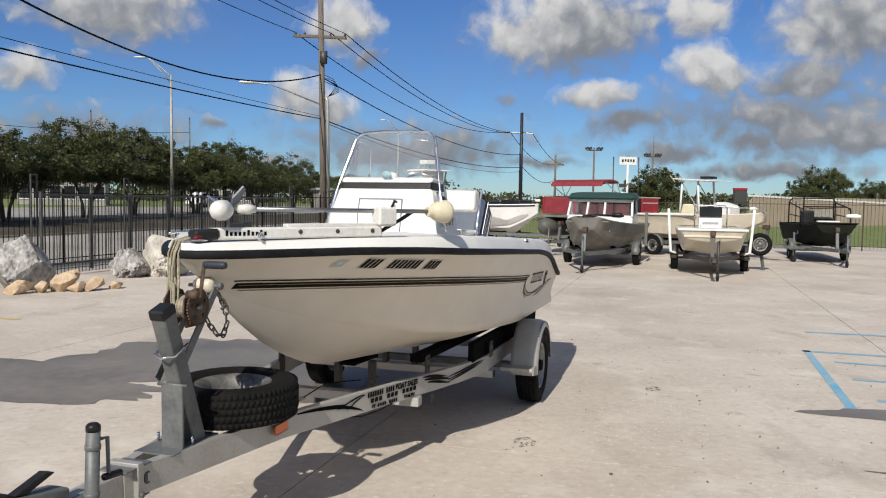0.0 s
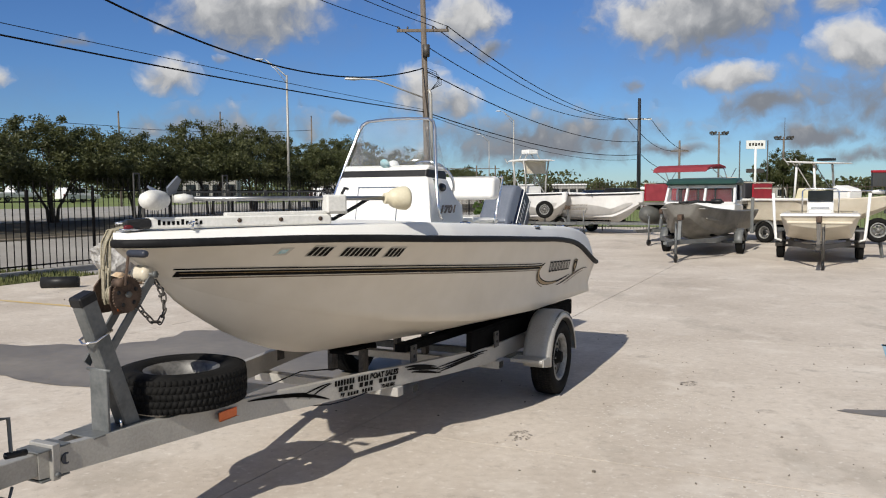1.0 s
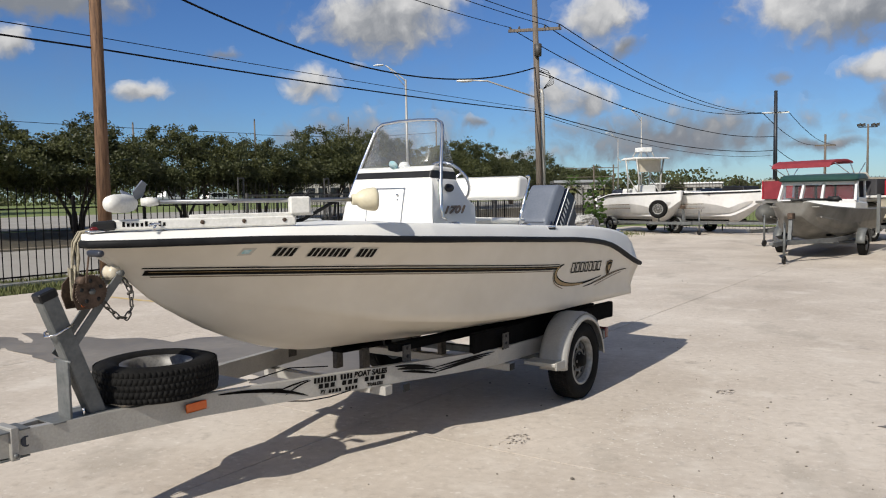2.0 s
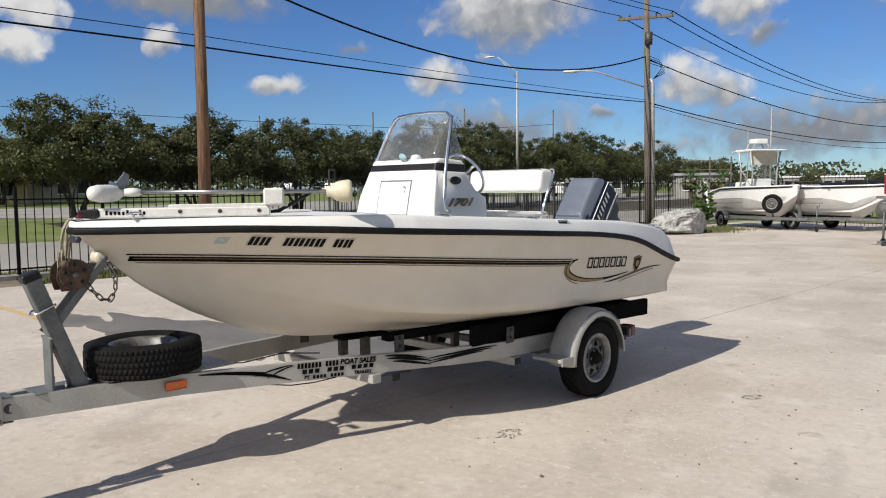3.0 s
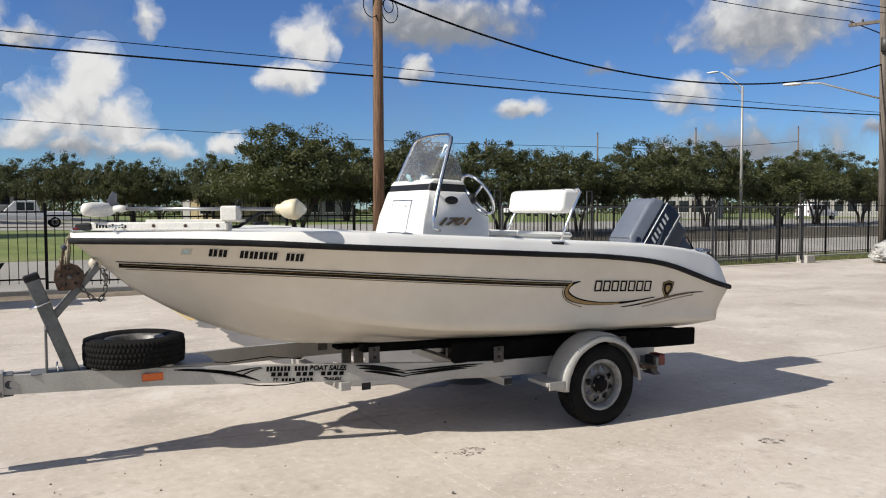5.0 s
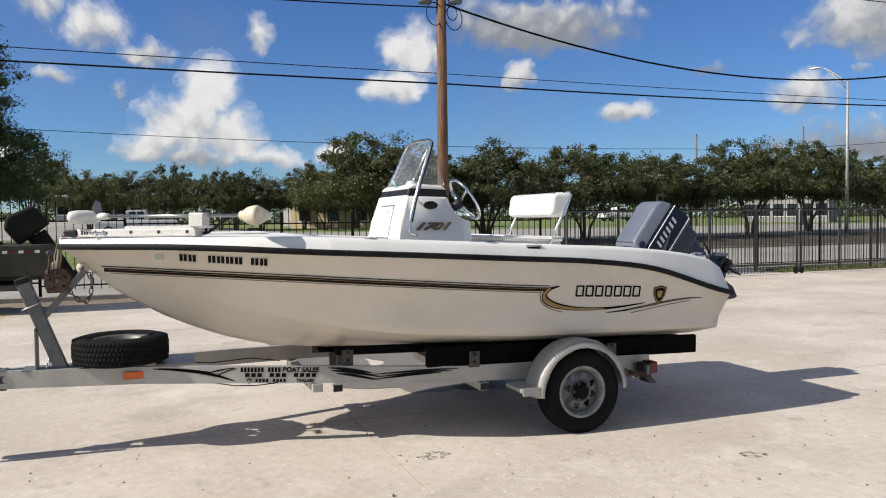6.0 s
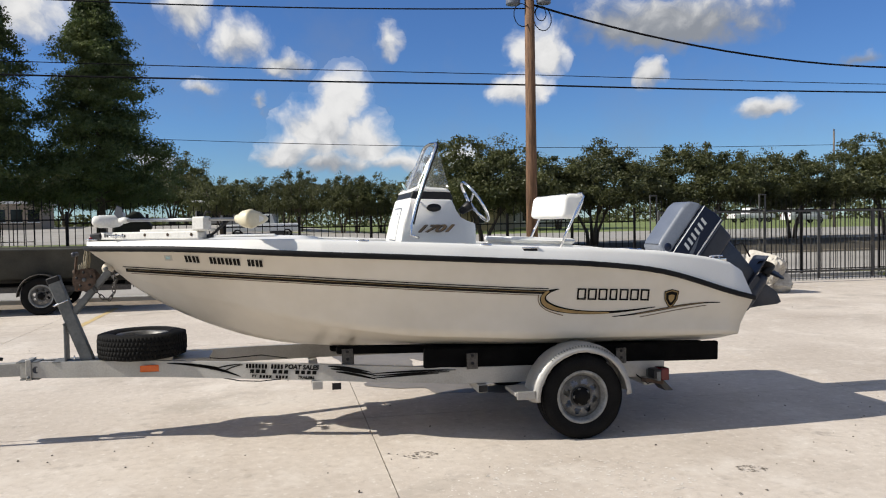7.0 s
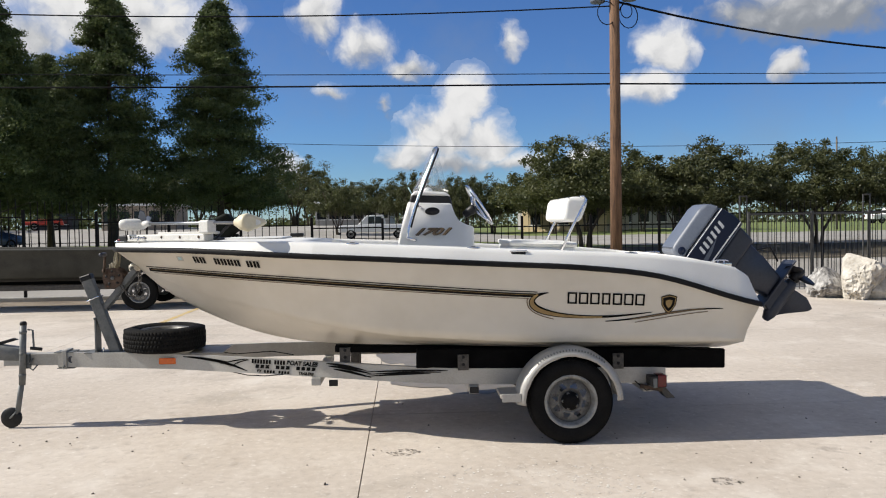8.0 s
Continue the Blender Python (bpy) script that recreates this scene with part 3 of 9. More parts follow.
def side_point(a, z):
    """The port topside at a height between chine and rail."""
    zc, zr, bc, br = CHINE_Z(a), RAIL_Z(a), CHINE_B(a), RAIL_B(a)
    s = max(0.0, min(1.0, (z - zc) / max(0.02, zr - zc)))
    flare = 0.06 * s * (1 - s) * (1.0 if a > 1.6 else 2.2 * (1 - a / 3.2))
    return L(a, bc + (br - bc) * s - flare, z)


def hull_mesh():
    stations = [0.0, 0.02, 0.05, 0.09, 0.14, 0.2, 0.27, 0.35, 0.45, 0.57, 0.7, 0.85] + [1.0 + 0.15 * i for i in range(28)]
    stations = [s for s in stations if s < 4.98] + [5.12]
    bm = bmesh.new()
    rows = []
    for a in stations:
        zk, zc, zr, bc = KEEL_Z(a), CHINE_Z(a), RAIL_Z(a), CHINE_B(a)
        zc = max(zc, zk + 0.002)
        row = []
        for s in (0, 0.25, 0.5, 0.75, 1.0):
            z = zk + (zc - zk) * s - 0.025 * s * (1 - s) * 4 * min(1, bc * 2)
            row.append((bc * s, z))
        row.append((bc + 0.022 * min(1, bc * 2), zc + 0.004))
        for s in (0.12, 0.3, 0.5, 0.7, 0.85, 1.0):
            z = zc + (zr - zc) * s
            p = side_point(a, z)
            row.append((p.y + (0.022 * min(1, bc * 2) * (1 - s) if s < 0.3 else 0), z))
        last = a == stations[-1]
        ring = []
        for sgn in (1, -1):
            ring.append([bm.verts.new(L(transom_aft(z) if last else a, sgn * b, z)) for b, z in row])
        rows.append(ring)
    for A, B in zip(rows, rows[1:]):
        for s in (0, 1):
            for k in range(len(A[s]) - 1):
                bm.faces.new((A[s][k], A[s][k + 1], B[s][k + 1], B[s][k]))
    for end in (rows[0], rows[-1]):
        for k in range(len(end[0]) - 1):
            bm.faces.new((end[0][k], end[0][k + 1], end[1][k + 1], end[1][k]))
    bmesh.ops.remove_doubles(bm, verts=bm.verts, dist=0.0008)
    return finish(bm, "hull", "gelcoat", True, 28)


COCKPIT = (1.75, 4.62)
FLOOR = 1.0


def deck_mesh():
    """The deck cap from the rub rail over the gunwale and down into the cockpit."""
    bm = bmesh.new()
    stations = [0.0, 0.03, 0.07, 0.13, 0.2, 0.3, 0.42, 0.57, 0.75, 0.95] + [1.15 + 0.15 * i for i in range(25)] + [4.85, 4.95]
    stations = sorted(set([s for s in stations if abs(s - COCKPIT[0]) > 0.03 and abs(s - COCKPIT[1]) > 0.03] + [COCKPIT[0], COCKPIT[0] + 0.01, COCKPIT[1] - 0.01, COCKPIT[1], 5.12]))
    rows = []
    for a in stations:
        zr, zg, b = RAIL_Z(a) - 0.01, GUN_Z(a), RAIL_B(a)
        k = min(1.0, b / 0.35)
        last = a == stations[-1]
        inner = max(0.0, b - 0.26)
        open_here = COCKPIT[0] < a < COCKPIT[1]
        prof = [(b, zr), (b - 0.012 * k, zr + 0.03), (b - 0.045 * k, zg - 0.03), (b - 0.06 * k, zg - 0.008), (b - 0.08 * k, zg), (inner, zg + 0.002)]
        if open_here:
            prof += [(inner - 0.012, zg - 0.012), (inner - 0.02, zg - 0.05), (inner - 0.03, FLOOR + 0.02), (inner - 0.06, FLOOR), (0, FLOOR)]
        else:
            crown = 0.012 * k
            prof += [(inner * 0.9, zg + crown * 0.4), (inner * 0.8, zg + crown * 0.6), (inner * 0.6, zg + crown), (inner * 0.3, zg + crown), (0, zg + crown)]
        rows.append([[bm.verts.new(L(transom_aft(z) if last else a, sg * max(0, p), z)) for p, z in prof] for sg in (1, -1)])
    for A, B in zip(rows, rows[1:]):
        for s in (0, 1):
            for k in range(len(A[s]) - 1):
                bm.faces.new((A[s][k], A[s][k + 1], B[s][k + 1], B[s][k]))
    for end in (rows[0], rows[-1]):
        for k in range(len(end[0]) - 1):
            bm.faces.new((end[0][k], end[0][k + 1], end[1][k + 1], end[1][k]))
    bmesh.ops.remove_doubles(bm, verts=bm.verts, dist=0.0008)
    bmesh.ops.dissolve_degenerate(bm, edges=bm.edges, dist=0.0005)
    return finish(bm, "deck", "deck", True, 40)


def rail_path(off=0.0, n=60):
    out = []
    for i in range(n + 1):
        a = 5.12 * (i / n) ** 1.6
        out.append((a, RAIL_B(a) + off, RAIL_Z(a)))
    return out


def rub_rail_mesh():
    port = [L(a, b + 0.008, z) for a, b, z in rail_path()]
    star = [L(a, -b - 0.008, z) for a, b, z in rail_path()][1:]
    pts = star[::-1] + port
    bm = bmesh.new()
    prev = None
    for i, p in enumerate(pts):
        d = (pts[min(i + 1, len(pts) - 1)] - pts[max(i - 1, 0)]).normalized()
        out = d.cross(Vector((0, 0, 1))).normalized()
        if out.dot(Vector((p.x + 2.5, p.y, 0))) < 0:
            out = -out
        ring = [bm.verts.new(p + out * o + Vector((0, 0, 1)) * u) for o, u in ((-0.02, -0.022), (0.008, -0.022), (0.02, -0.012), (0.02, 0.010), (0.008, 0.019), (-0.02, 0.019))]
        if prev:
            for k in range(6):
                bm.faces.new((prev[k], prev[(k + 1) % 6], ring[(k + 1) % 6], ring[k]))
        else:
            bm.faces.new(ring)
        prev = ring
    bm.faces.new(prev[::-1])
    return finish(bm, "rub_rail", "rub", True, 60)


def decal(name, a0, a1, lo, hi, material, parent, label="", n=24, off=0.004):
    """A flat mark on the port topside between two heights that may run with a."""
    verts, faces = [], []
    for i in range(n + 1):
        a = a0 + (a1 - a0) * i / n
        for z in (lo(a), hi(a)):
            p = side_point(a, z)
            verts.append(p + Vector((0.0 if a > 0.8 else 0.5 * off, off, 0)))
    for i in range(n):
        k = 2 * i
        faces.append((k, k + 2, k + 3, k + 1))
    return part(name, mesh_of(name, verts, faces, material, True), parent, label)


def letter_bars(name, a0, a1, z0, h, count, material, parent, label="", slant=0.0, gaps=(), lift=0.005):
    """A row of plain upright bars in place of letters, on the topside."""
    verts, faces = [], []
    w = (a1 - a0) / count
    for i in range(count):
        if i in gaps:
            continue
        b0, b1 = a0 + w * i + 0.12 * w, a0 + w * (i + 1) - 0.12 * w
        z = z0(0.5 * (b0 + b1))
        k = len(verts)
        for a, zz in ((b0, z - h / 2), (b1, z - h / 2), (b1 + slant, z + h / 2), (b0 + slant, z + h / 2)):
            verts.append(side_point(a, zz) + Vector((0, lift, 0)))
        faces.append((k, k + 1, k + 2, k + 3))
    return part(name, mesh_of(name, verts, faces, material), parent, label)


STRIPE = table([(0.25, 1.303), (0.7, 1.283), (1.2, 1.256), (1.6, 1.231), (2.0, 1.201), (2.4, 1.170), (2.8, 1.138), (3.2, 1.108), (3.5, 1.090)])


def text_plate(name, words, size, m, material, parent, label="", shear=0.0, bold=0.02):
    cu = bpy.data.curves.new(name, "FONT")
    cu.body, cu.size, cu.align_x, cu.align_y, cu.shear, cu.extrude = words, size, "CENTER", "CENTER", shear, 0.0008
    cu.offset = size * bold
    tmp = bpy.data.objects.new("lettering", cu)
    scene.collection.objects.link(tmp)
    me = bpy.data.meshes.new_from_object(tmp.evaluated_get(bpy.context.evaluated_depsgraph_get()))
    bpy.data.objects.remove(tmp)
    me.materials.clear()
    me.materials.append(M[material])
    return part(name, me, parent, label, m)


def build_boat():
    boat = thing("boat", BOAT, "white fibreglass centre console fishing boat on a trailer", "boat")
    hull = part("hull", hull_mesh(), boat, "off-white gelcoat hull with black and gold stripes")
    part("deck", deck_mesh(), boat, "white moulded deck with open cockpit")
    part("rub_rail", rub_rail_mesh(), boat, "black rubber rub rail")
    # stripes on the topside
    decal("stripe", 0.27, 3.42, lambda a: STRIPE(a) + 0.022, lambda a: STRIPE(a) + 0.029, "ink", hull, n=60)
    decal("stripe", 0.29, 3.42, lambda a: STRIPE(a) - 0.016, lambda a: STRIPE(a) + 0.014, "ink", hull, n=60)
    decal("stripe", 0.31, 3.40, lambda a: STRIPE(a) + 0.001, lambda a: STRIPE(a) + 0.0045, "gold", hull, n=60, off=0.006)
    decal("stripe", 0.33, 3.36, lambda a: STRIPE(a) - 0.028, lambda a: STRIPE(a) - 0.023, "brown_decal", hull, n=60)
    # registration row and maker's row as plain bars
    reg = table([(0.65, 1.402), (0.785, 1.396), (1.35, 1.356)])
    w = 0.565 / 10.0
    for i in (0, 1, 3.2, 4.2, 5.2, 6.2, 8, 9):
        letter_bars("backing", 0.785 + w * i - 0.006, 0.785 + w * (i + 1) + 0.006, reg, 0.062, 1, "patch", hull, lift=0.0035)
        letter_bars("character", 0.785 + w * i + 0.002, 0.785 + w * (i + 1) - 0.002, reg, 0.050, 2, "ink", hull, slant=-0.006)
    letter_bars("sticker", 0.62, 0.70, reg, 0.042, 1, "patch", hull, "small faded adhesive sticker", lift=0.0035)
    letter_bars("sticker_mark", 0.635, 0.68, reg, 0.022, 1, "teal", hull)
    # maker's row: a plain open block for each character
    w = 0.60 / 7
    mid = table([(3.6, 1.074), (4.3, 1.040)])
    for i in range(7):
        a0, a1, h, t = 3.640 + w * i + 0.007, 3.640 + w * (i + 1) - 0.007, 0.044, 0.012
        if i == 3:
            a0, a1 = a0 + 0.004, a1 - 0.004
        bars = [(a0, a1, -h, -h + t), (a0, a1, h - t, h), (a0, a0 + 0.014, -h, h), (a1 - 0.014, a1, -h, h)]
        verts, faces = [], []
        for b0, b1, z0, z1 in bars:
            k = len(verts)
            verts += [side_point(a, mid(a) + z) + Vector((0, 0.005, 0)) for a, z in ((b0, z0), (b1, z0), (b1, z1), (b0, z1))]
            faces.append((k, k + 1, k + 2, k + 3))
        part("maker_mark", mesh_of("maker_mark", verts, faces, "ink"), hull)
    swoosh(hull)
    return boat


def ribbon(pts, scale, shift, material, hull, off):
    """A curved brush mark on the topside: (aft, z, half width) along its middle line."""
    tab = [smooth_table([(k, p[c]) for k, p in enumerate(pts)], 0.7) for c in range(3)]
    n = (len(pts) - 1) * 6
    mid = [Vector((tab[0](k / 6), tab[1](k / 6), 0)) for k in range(n + 1)]
    verts, faces = [], []
    for k, m in enumerate(mid):
        d = (mid[min(n, k + 1)] - mid[max(0, k - 1)]).normalized()
        s = Vector((-d.y, d.x, 0))
        w = max(0.0012, tab[2](k / 6))
        for q in (m + s * w * (shift + scale), m + s * w * (shift - scale)):
            verts.append(side_point(q.x, q.y) + Vector((0, off, 0)))
    for k in range(n):
        faces.append((2 * k, 2 * k + 2, 2 * k + 3, 2 * k + 1))
    part("swoosh", mesh_of("swoosh", verts, faces, material), hull)


def swoosh(hull):
    hook = [(3.52, 1.116, 0.002), (3.435, 1.108, 0.010), (3.385, 1.078, 0.020), (3.372, 1.04, 0.026), (3.40, 1.0, 0.028), (3.468, 0.968, 0.024), (3.58, 0.94, 0.018), (3.75, 0.92, 0.013), (3.96, 0.918, 0.009), (4.13, 0.93, 0.007), (4.335, 0.952, 0.002)]
    ribbon(hook, 1.0, 0.0, "ink", hull, 0.004)
    ribbon(hook[1:9], 0.60, -0.12, "gold", hull, 0.006)
    ribbon([(a, z, 0.0035) for a, z, w in hook[2:7]], 1.0, -10.5, "brown_decal", hull, 0.004)
    tail = [(3.9, 0.884, 0.002), (4.09, 0.889, 0.006), (4.305, 0.920, 0.010), (4.542, 0.957, 0.009), (4.736, 0.971, 0.005), (4.866, 0.960, 0.002)]
    ribbon(tail, 1.0, 0.0, "ink", hull, 0.004)
    ribbon(tail[1:5], 0.55, 0.0, "brown_decal", hull, 0.006)
    ribbon([(a + 0.03, z - 0.024, 0.003) for a, z, w in tail[1:5]], 1.0, 0.0, "brown_decal", hull, 0.004)
    # shield crest: a plain dark shield with a gold rim and centre
    for scale, mat, off in ((1.22, "ink", 0.005), (1.08, "gold", 0.006), (0.94, "ink", 0.007), (0.52, "gold", 0.008)):
        c, z = 4.418, 1.012
        outline = [(-0.05, 0.045), (0.0, 0.058), (0.05, 0.045), (0.045, -0.01), (0.02, -0.05), (0.0, -0.065), (-0.02, -0.05), (-0.045, -0.01)]
        vs = [side_point(c + x * scale, z + y * scale) + Vector((0, off, 0)) for x, y in outline]
        part("crest", mesh_of("crest", vs, [tuple(range(8))], mat), hull)



# ---- wheels ----
def tyre_mesh(r, w, rim):
    prof = [(rim, -w * 0.36), (rim + 0.02, -w * 0.46), ((r + rim) / 2, -w * 0.52), (r - 0.03, -w * 0.47), (r - 0.008, -w * 0.40), (r, -w * 0.2), (r, w * 0.2), (r - 0.008, w * 0.40), (r - 0.03, w * 0.47), ((r + rim) / 2, w * 0.52), (rim + 0.02, w * 0.46), (rim, w * 0.36)]
    bm = bmesh.new()
    steps, rings = 72, []
    for k in range(steps):
        t = 2 * math.pi * k / steps
        rings.append([bm.verts.new((q * math.cos(t), h, q * math.sin(t))) for q, h in prof])
    for k in range(steps):
        A, B = rings[k], rings[(k + 1) % steps]
        for i in range(len(prof) - 1):
            bm.faces.new((A[i], A[i + 1], B[i + 1], B[i]))
    # tread: skewed blocks in five rows, the shoulders notched
    for k in range(steps):
        for j, h in enumerate((-0.35, -0.175, 0.0, 0.175, 0.35)):
            t = 2 * math.pi * (k + (0.0, 0.4, 0.1, 0.6, 0.25)[j]) / steps
            d = 2 * math.pi / steps * 0.42
            skew = d * (0.25, -0.3, 0.3, -0.3, 0.25)[j]
            q0 = r - 0.004 - (0.005 if abs(h) > 0.3 else 0)
            q1 = q0 + 0.0056
            vs = [bm.verts.new((q * math.cos(t + s * d + e * skew), (h + e * 0.076) * w, q * math.sin(t + s * d + e * skew))) for q in (q0, q1) for s, e in ((-1, -1), (1, -1), (1, 1), (-1, 1))]
            for f in ((4, 5, 6, 7), (0, 1, 5, 4), (1, 2, 6, 5), (2, 3, 7, 6), (3, 0, 4, 7)):
                bm.faces.new([vs[i] for i in f])
    return finish(bm, "tyre", "tyre", True, 35)


def rim_mesh(rim, w, face):
    """A pressed steel rim with eight openings round the hub; face: +1 or -1, the outer side."""
    bm = bmesh.new()
    steps = 48
    prof = [(rim + 0.004, 0.40 * w), (rim - 0.012, 0.43 * w), (rim - 0.02, 0.36 * w), (rim - 0.035, 0.2 * w), (rim - 0.04, -0.36 * w), (rim, -0.40 * w)]
    rings = [[bm.verts.new((q * math.cos(2 * math.pi * k / steps), face * h, q * math.sin(2 * math.pi * k / steps))) for q, h in prof] for k in range(steps)]
    for k in range(steps):
        A, B = rings[k], rings[(k + 1) % steps]
        for i in range(len(prof) - 1):
            bm.faces.new((A[i], A[i + 1], B[i + 1], B[i]))
    # pressed disc with eight openings that narrow outwards between the spokes
    r1, y0 = rim - 0.034, 0.16 * w
    bands = [0.05, 0.09, 0.50 * r1, 0.58 * r1, 0.72 * r1, 0.86 * r1, r1]
    dish = [0.0, 0.0, 0.06 * w, 0.07 * w, 0.05 * w, 0.02 * w, -0.04 * w]
    bands[1] = min(bands[1], 0.46 * r1)
    bands[0] = 0.5 * bands[1]
    disc = [[bm.verts.new((q * math.cos(2 * math.pi * k / steps), face * (y0 + d), q * math.sin(2 * math.pi * k / steps))) for q, d in zip(bands, dish)] for k in range(steps)]
    for k in range(steps):
        A, B = disc[k], disc[(k + 1) % steps]
        for i in range(len(bands) - 1):
            if (i == 3 and k % 6 in (0, 1, 2, 3)) or (i == 4 and k % 6 in (1, 2)):
                continue
            bm.faces.new((A[i], A[i + 1], B[i + 1], B[i]))
    bmesh.ops.create_cone(bm, cap_ends=True, segments=24, radius1=0.075, radius2=0.066, depth=0.02, matrix=Matrix.Translation((0, face * (y0 + 0.004), 0)) @ Matrix.Rotation(radians(90), 4, "X"))
    for k in range(5):
        t = 2 * math.pi * k / 5
        bmesh.ops.create_cone(bm, cap_ends=True, segments=6, radius1=0.013, radius2=0.011, depth=0.022, matrix=Matrix.Translation((0.057 * math.cos(t), face * (y0 + 0.018), 0.057 * math.sin(t))) @ Matrix.Rotation(radians(90), 4, "X"))
    for f in bm.faces:
        c = f.calc_center_median()
        f.material_index = 1 if math.hypot(c.x, c.z) > rim - 0.028 and face * c.y > 0 else 0
    me = finish(bm, "rim", "rim_grey", True, 35)
    me.materials.append(M["rim_edge"])
    return me


WHEEL_PARTS = {}


def build_wheel(parent, m, r=0.31, w=0.185, rim=0.185, face=1):
    wh = new("wheel")
    wh.parent, wh.matrix_basis = parent, m
    key = (r, w, rim, face)
    if key not in WHEEL_PARTS:
        WHEEL_PARTS[key] = (tyre_mesh(r, w, rim), rim_mesh(rim, w, face))
    part("tyre", WHEEL_PARTS[key][0], wh, "black rubber tyre with blocky tread")
    part("rim", WHEEL_PARTS[key][1], wh, "grey painted steel rim")
    part("hub", lathe("hub", [(0.070, face * 0.02), (0.070, face * 0.050), (0.052, face * 0.062), (0.044, face * 0.09), (0.0, face * 0.092)], "tyre", 20), wh, "dark grease-stained hub")
    return wh


BEAM_Z = table([(-0.6, 0.555), (0.5, 0.545), (1.2, 0.528), (1.9, 0.503), (3.0, 0.455), (4.45, 0.438)])
BEAM_P = table([(-0.55, 0.035), (0.49, 0.225), (1.2, 0.425), (1.75, 0.56), (2.3, 0.69), (2.75, 0.765), (4.45, 0.775)])


def build_trailer():
    tr = thing("boat_trailer", BOAT, "single axle aluminium boat trailer with spare wheel post", "trailer")
    bz, bp = BEAM_Z, BEAM_P
    for s in (1, -1):
        bm = bmesh.new()
        xs = [-0.5, 0.5, 1.2, 1.75, 2.3, 2.6, 2.8, 3.4, 4.45]
        prev = None
        for a in xs:
            c = L(a, s * (bp(a) - 0.022), bz(a))
            ring = [bm.verts.new(c + Vector((0, dy, dz))) for dy, dz in ((-0.022, -0.062), (0.022, -0.062), (0.022, 0.062), (-0.022, 0.062))]
            if prev:
                for k in range(4):
                    bm.faces.new((prev[k], prev[(k + 1) % 4], ring[(k + 1) % 4], ring[k]))
            else:
                bm.faces.new(ring)
            prev = ring
        bm.faces.new(prev[::-1])
        part("side_beam", finish(bm, "side_beam", "alu"), tr, "brushed aluminium side beam")
    part("tongue", beam("tongue", L(-0.95, 0, 0.56), L(-0.35, 0, 0.555), 0.075, 0.10, "alu", 0.004), tr)
    part("sleeve", box("sleeve", (0.415, -0.075, 0.475), (0.455, 0.075, 0.635), "alu", 0.006), tr, "pale welded tongue sleeve")
    part("sleeve_bolt", lathe("sleeve_bolt", [(0, -0.085), (0.012, -0.085), (0.012, 0.085), (0, 0.085)], "galv", 8, "Y"), tr, "", pose(0.435, 0, 0.50))
    for a in (1.72, 2.95, 4.3):
        w = bp(a) + 0.03
        part("cross_member", beam("cross_member", L(a, -w, bz(a) - 0.095), L(a, w, bz(a) - 0.095), 0.075, 0.06, "alu", 0.003), tr)
    part("axle", beam("axle", L(3.63, -0.93, 0.30), L(3.63, 0.93, 0.30), 0.06, 0.06, "galv", 0.004), tr)
    for s in (1, -1):
        build_wheel(tr, pose(-3.645, s * 0.985, 0.312), 0.315, 0.19, 0.195, s)
        # fender: a rounded arch with a flat lip
        bm = bmesh.new()
        prev = None
        prof = [(0.355, 0.862), (0.392, 0.868), (0.400, 0.90), (0.402, 1.02), (0.398, 1.045), (0.385, 1.075), (0.362, 1.094), (0.338, 1.096)]
        n = 30
        for i in range(n + 1):
            t = radians(-2 + 181 * i / n)
            ring = []
            for k, (r, y) in enumerate(prof):
                r += 0.0022 * math.sin(9 * t + k) * (k > 2) + 0.0016 * math.sin(23 * t + 2 * k) * (k > 3)
                ring.append(bm.verts.new((-3.645 + r * math.cos(t), s * y, 0.312 + r * math.sin(t))))
            if prev:
                for k in range(len(prof) - 1):
                    bm.faces.new((prev[k], prev[k + 1], ring[k + 1], ring[k]))
            prev = ring
        me = finish(bm, "fender", "alu", True, 40)
        ob = part("fender", me, tr, "dented bare aluminium wheel fender")
        so = ob.modifiers.new("thickness", "SOLIDIFY")
        so.thickness = 0.006
        part("step", box("step", (-3.275, s * 0.95 - 0.14, 0.350), (-3.12, s * 0.95 + 0.13, 0.380), "alu", 0.006), tr, "aluminium fender step")
        part("step_lip", box("step_lip", (-3.27, s * 0.95 + 0.132 * s - 0.006, 0.325), (-3.13, s * 0.95 + 0.132 * s + 0.006, 0.385), "alu", 0.003), tr)
        # diamond tread pressed into the fender's lip
        bm = bmesh.new()
        for k in range(24):
            t = radians(50 + 80 * k / 23)
            for r, y in ((0.384, 1.081),):
                c = Vector((-3.645 + r * math.cos(t), s * y, 0.312 + r * math.sin(t)))
                bmesh.ops.create_cube(bm, size=1, matrix=Matrix.Translation(c) @ Matrix.Rotation(-t, 4, "Y") @ Matrix.Rotation(radians(s * 45 if r > 0.39 else s * 20), 4, "Z") @ Matrix.Diagonal((0.009, 0.015, 0.007, 1)))
        part("tread_plate", finish(bm, "tread_plate", "galv"), tr, "dull pressed tread on the fender lip")
        # bunks
        part("bunk", beam("bunk", L(1.87, s * 0.50, 0.665), L(4.90, s * 0.55, 0.575), 0.09, 0.055, "carpet", 0.006), tr, "black carpeted bunk")
        part("bunk", beam("bunk", L(2.51, s * 0.72, 0.605), L(4.92, s * 0.76, 0.555), 0.05, 0.15, "carpet", 0.008), tr, "black carpeted bunk board")
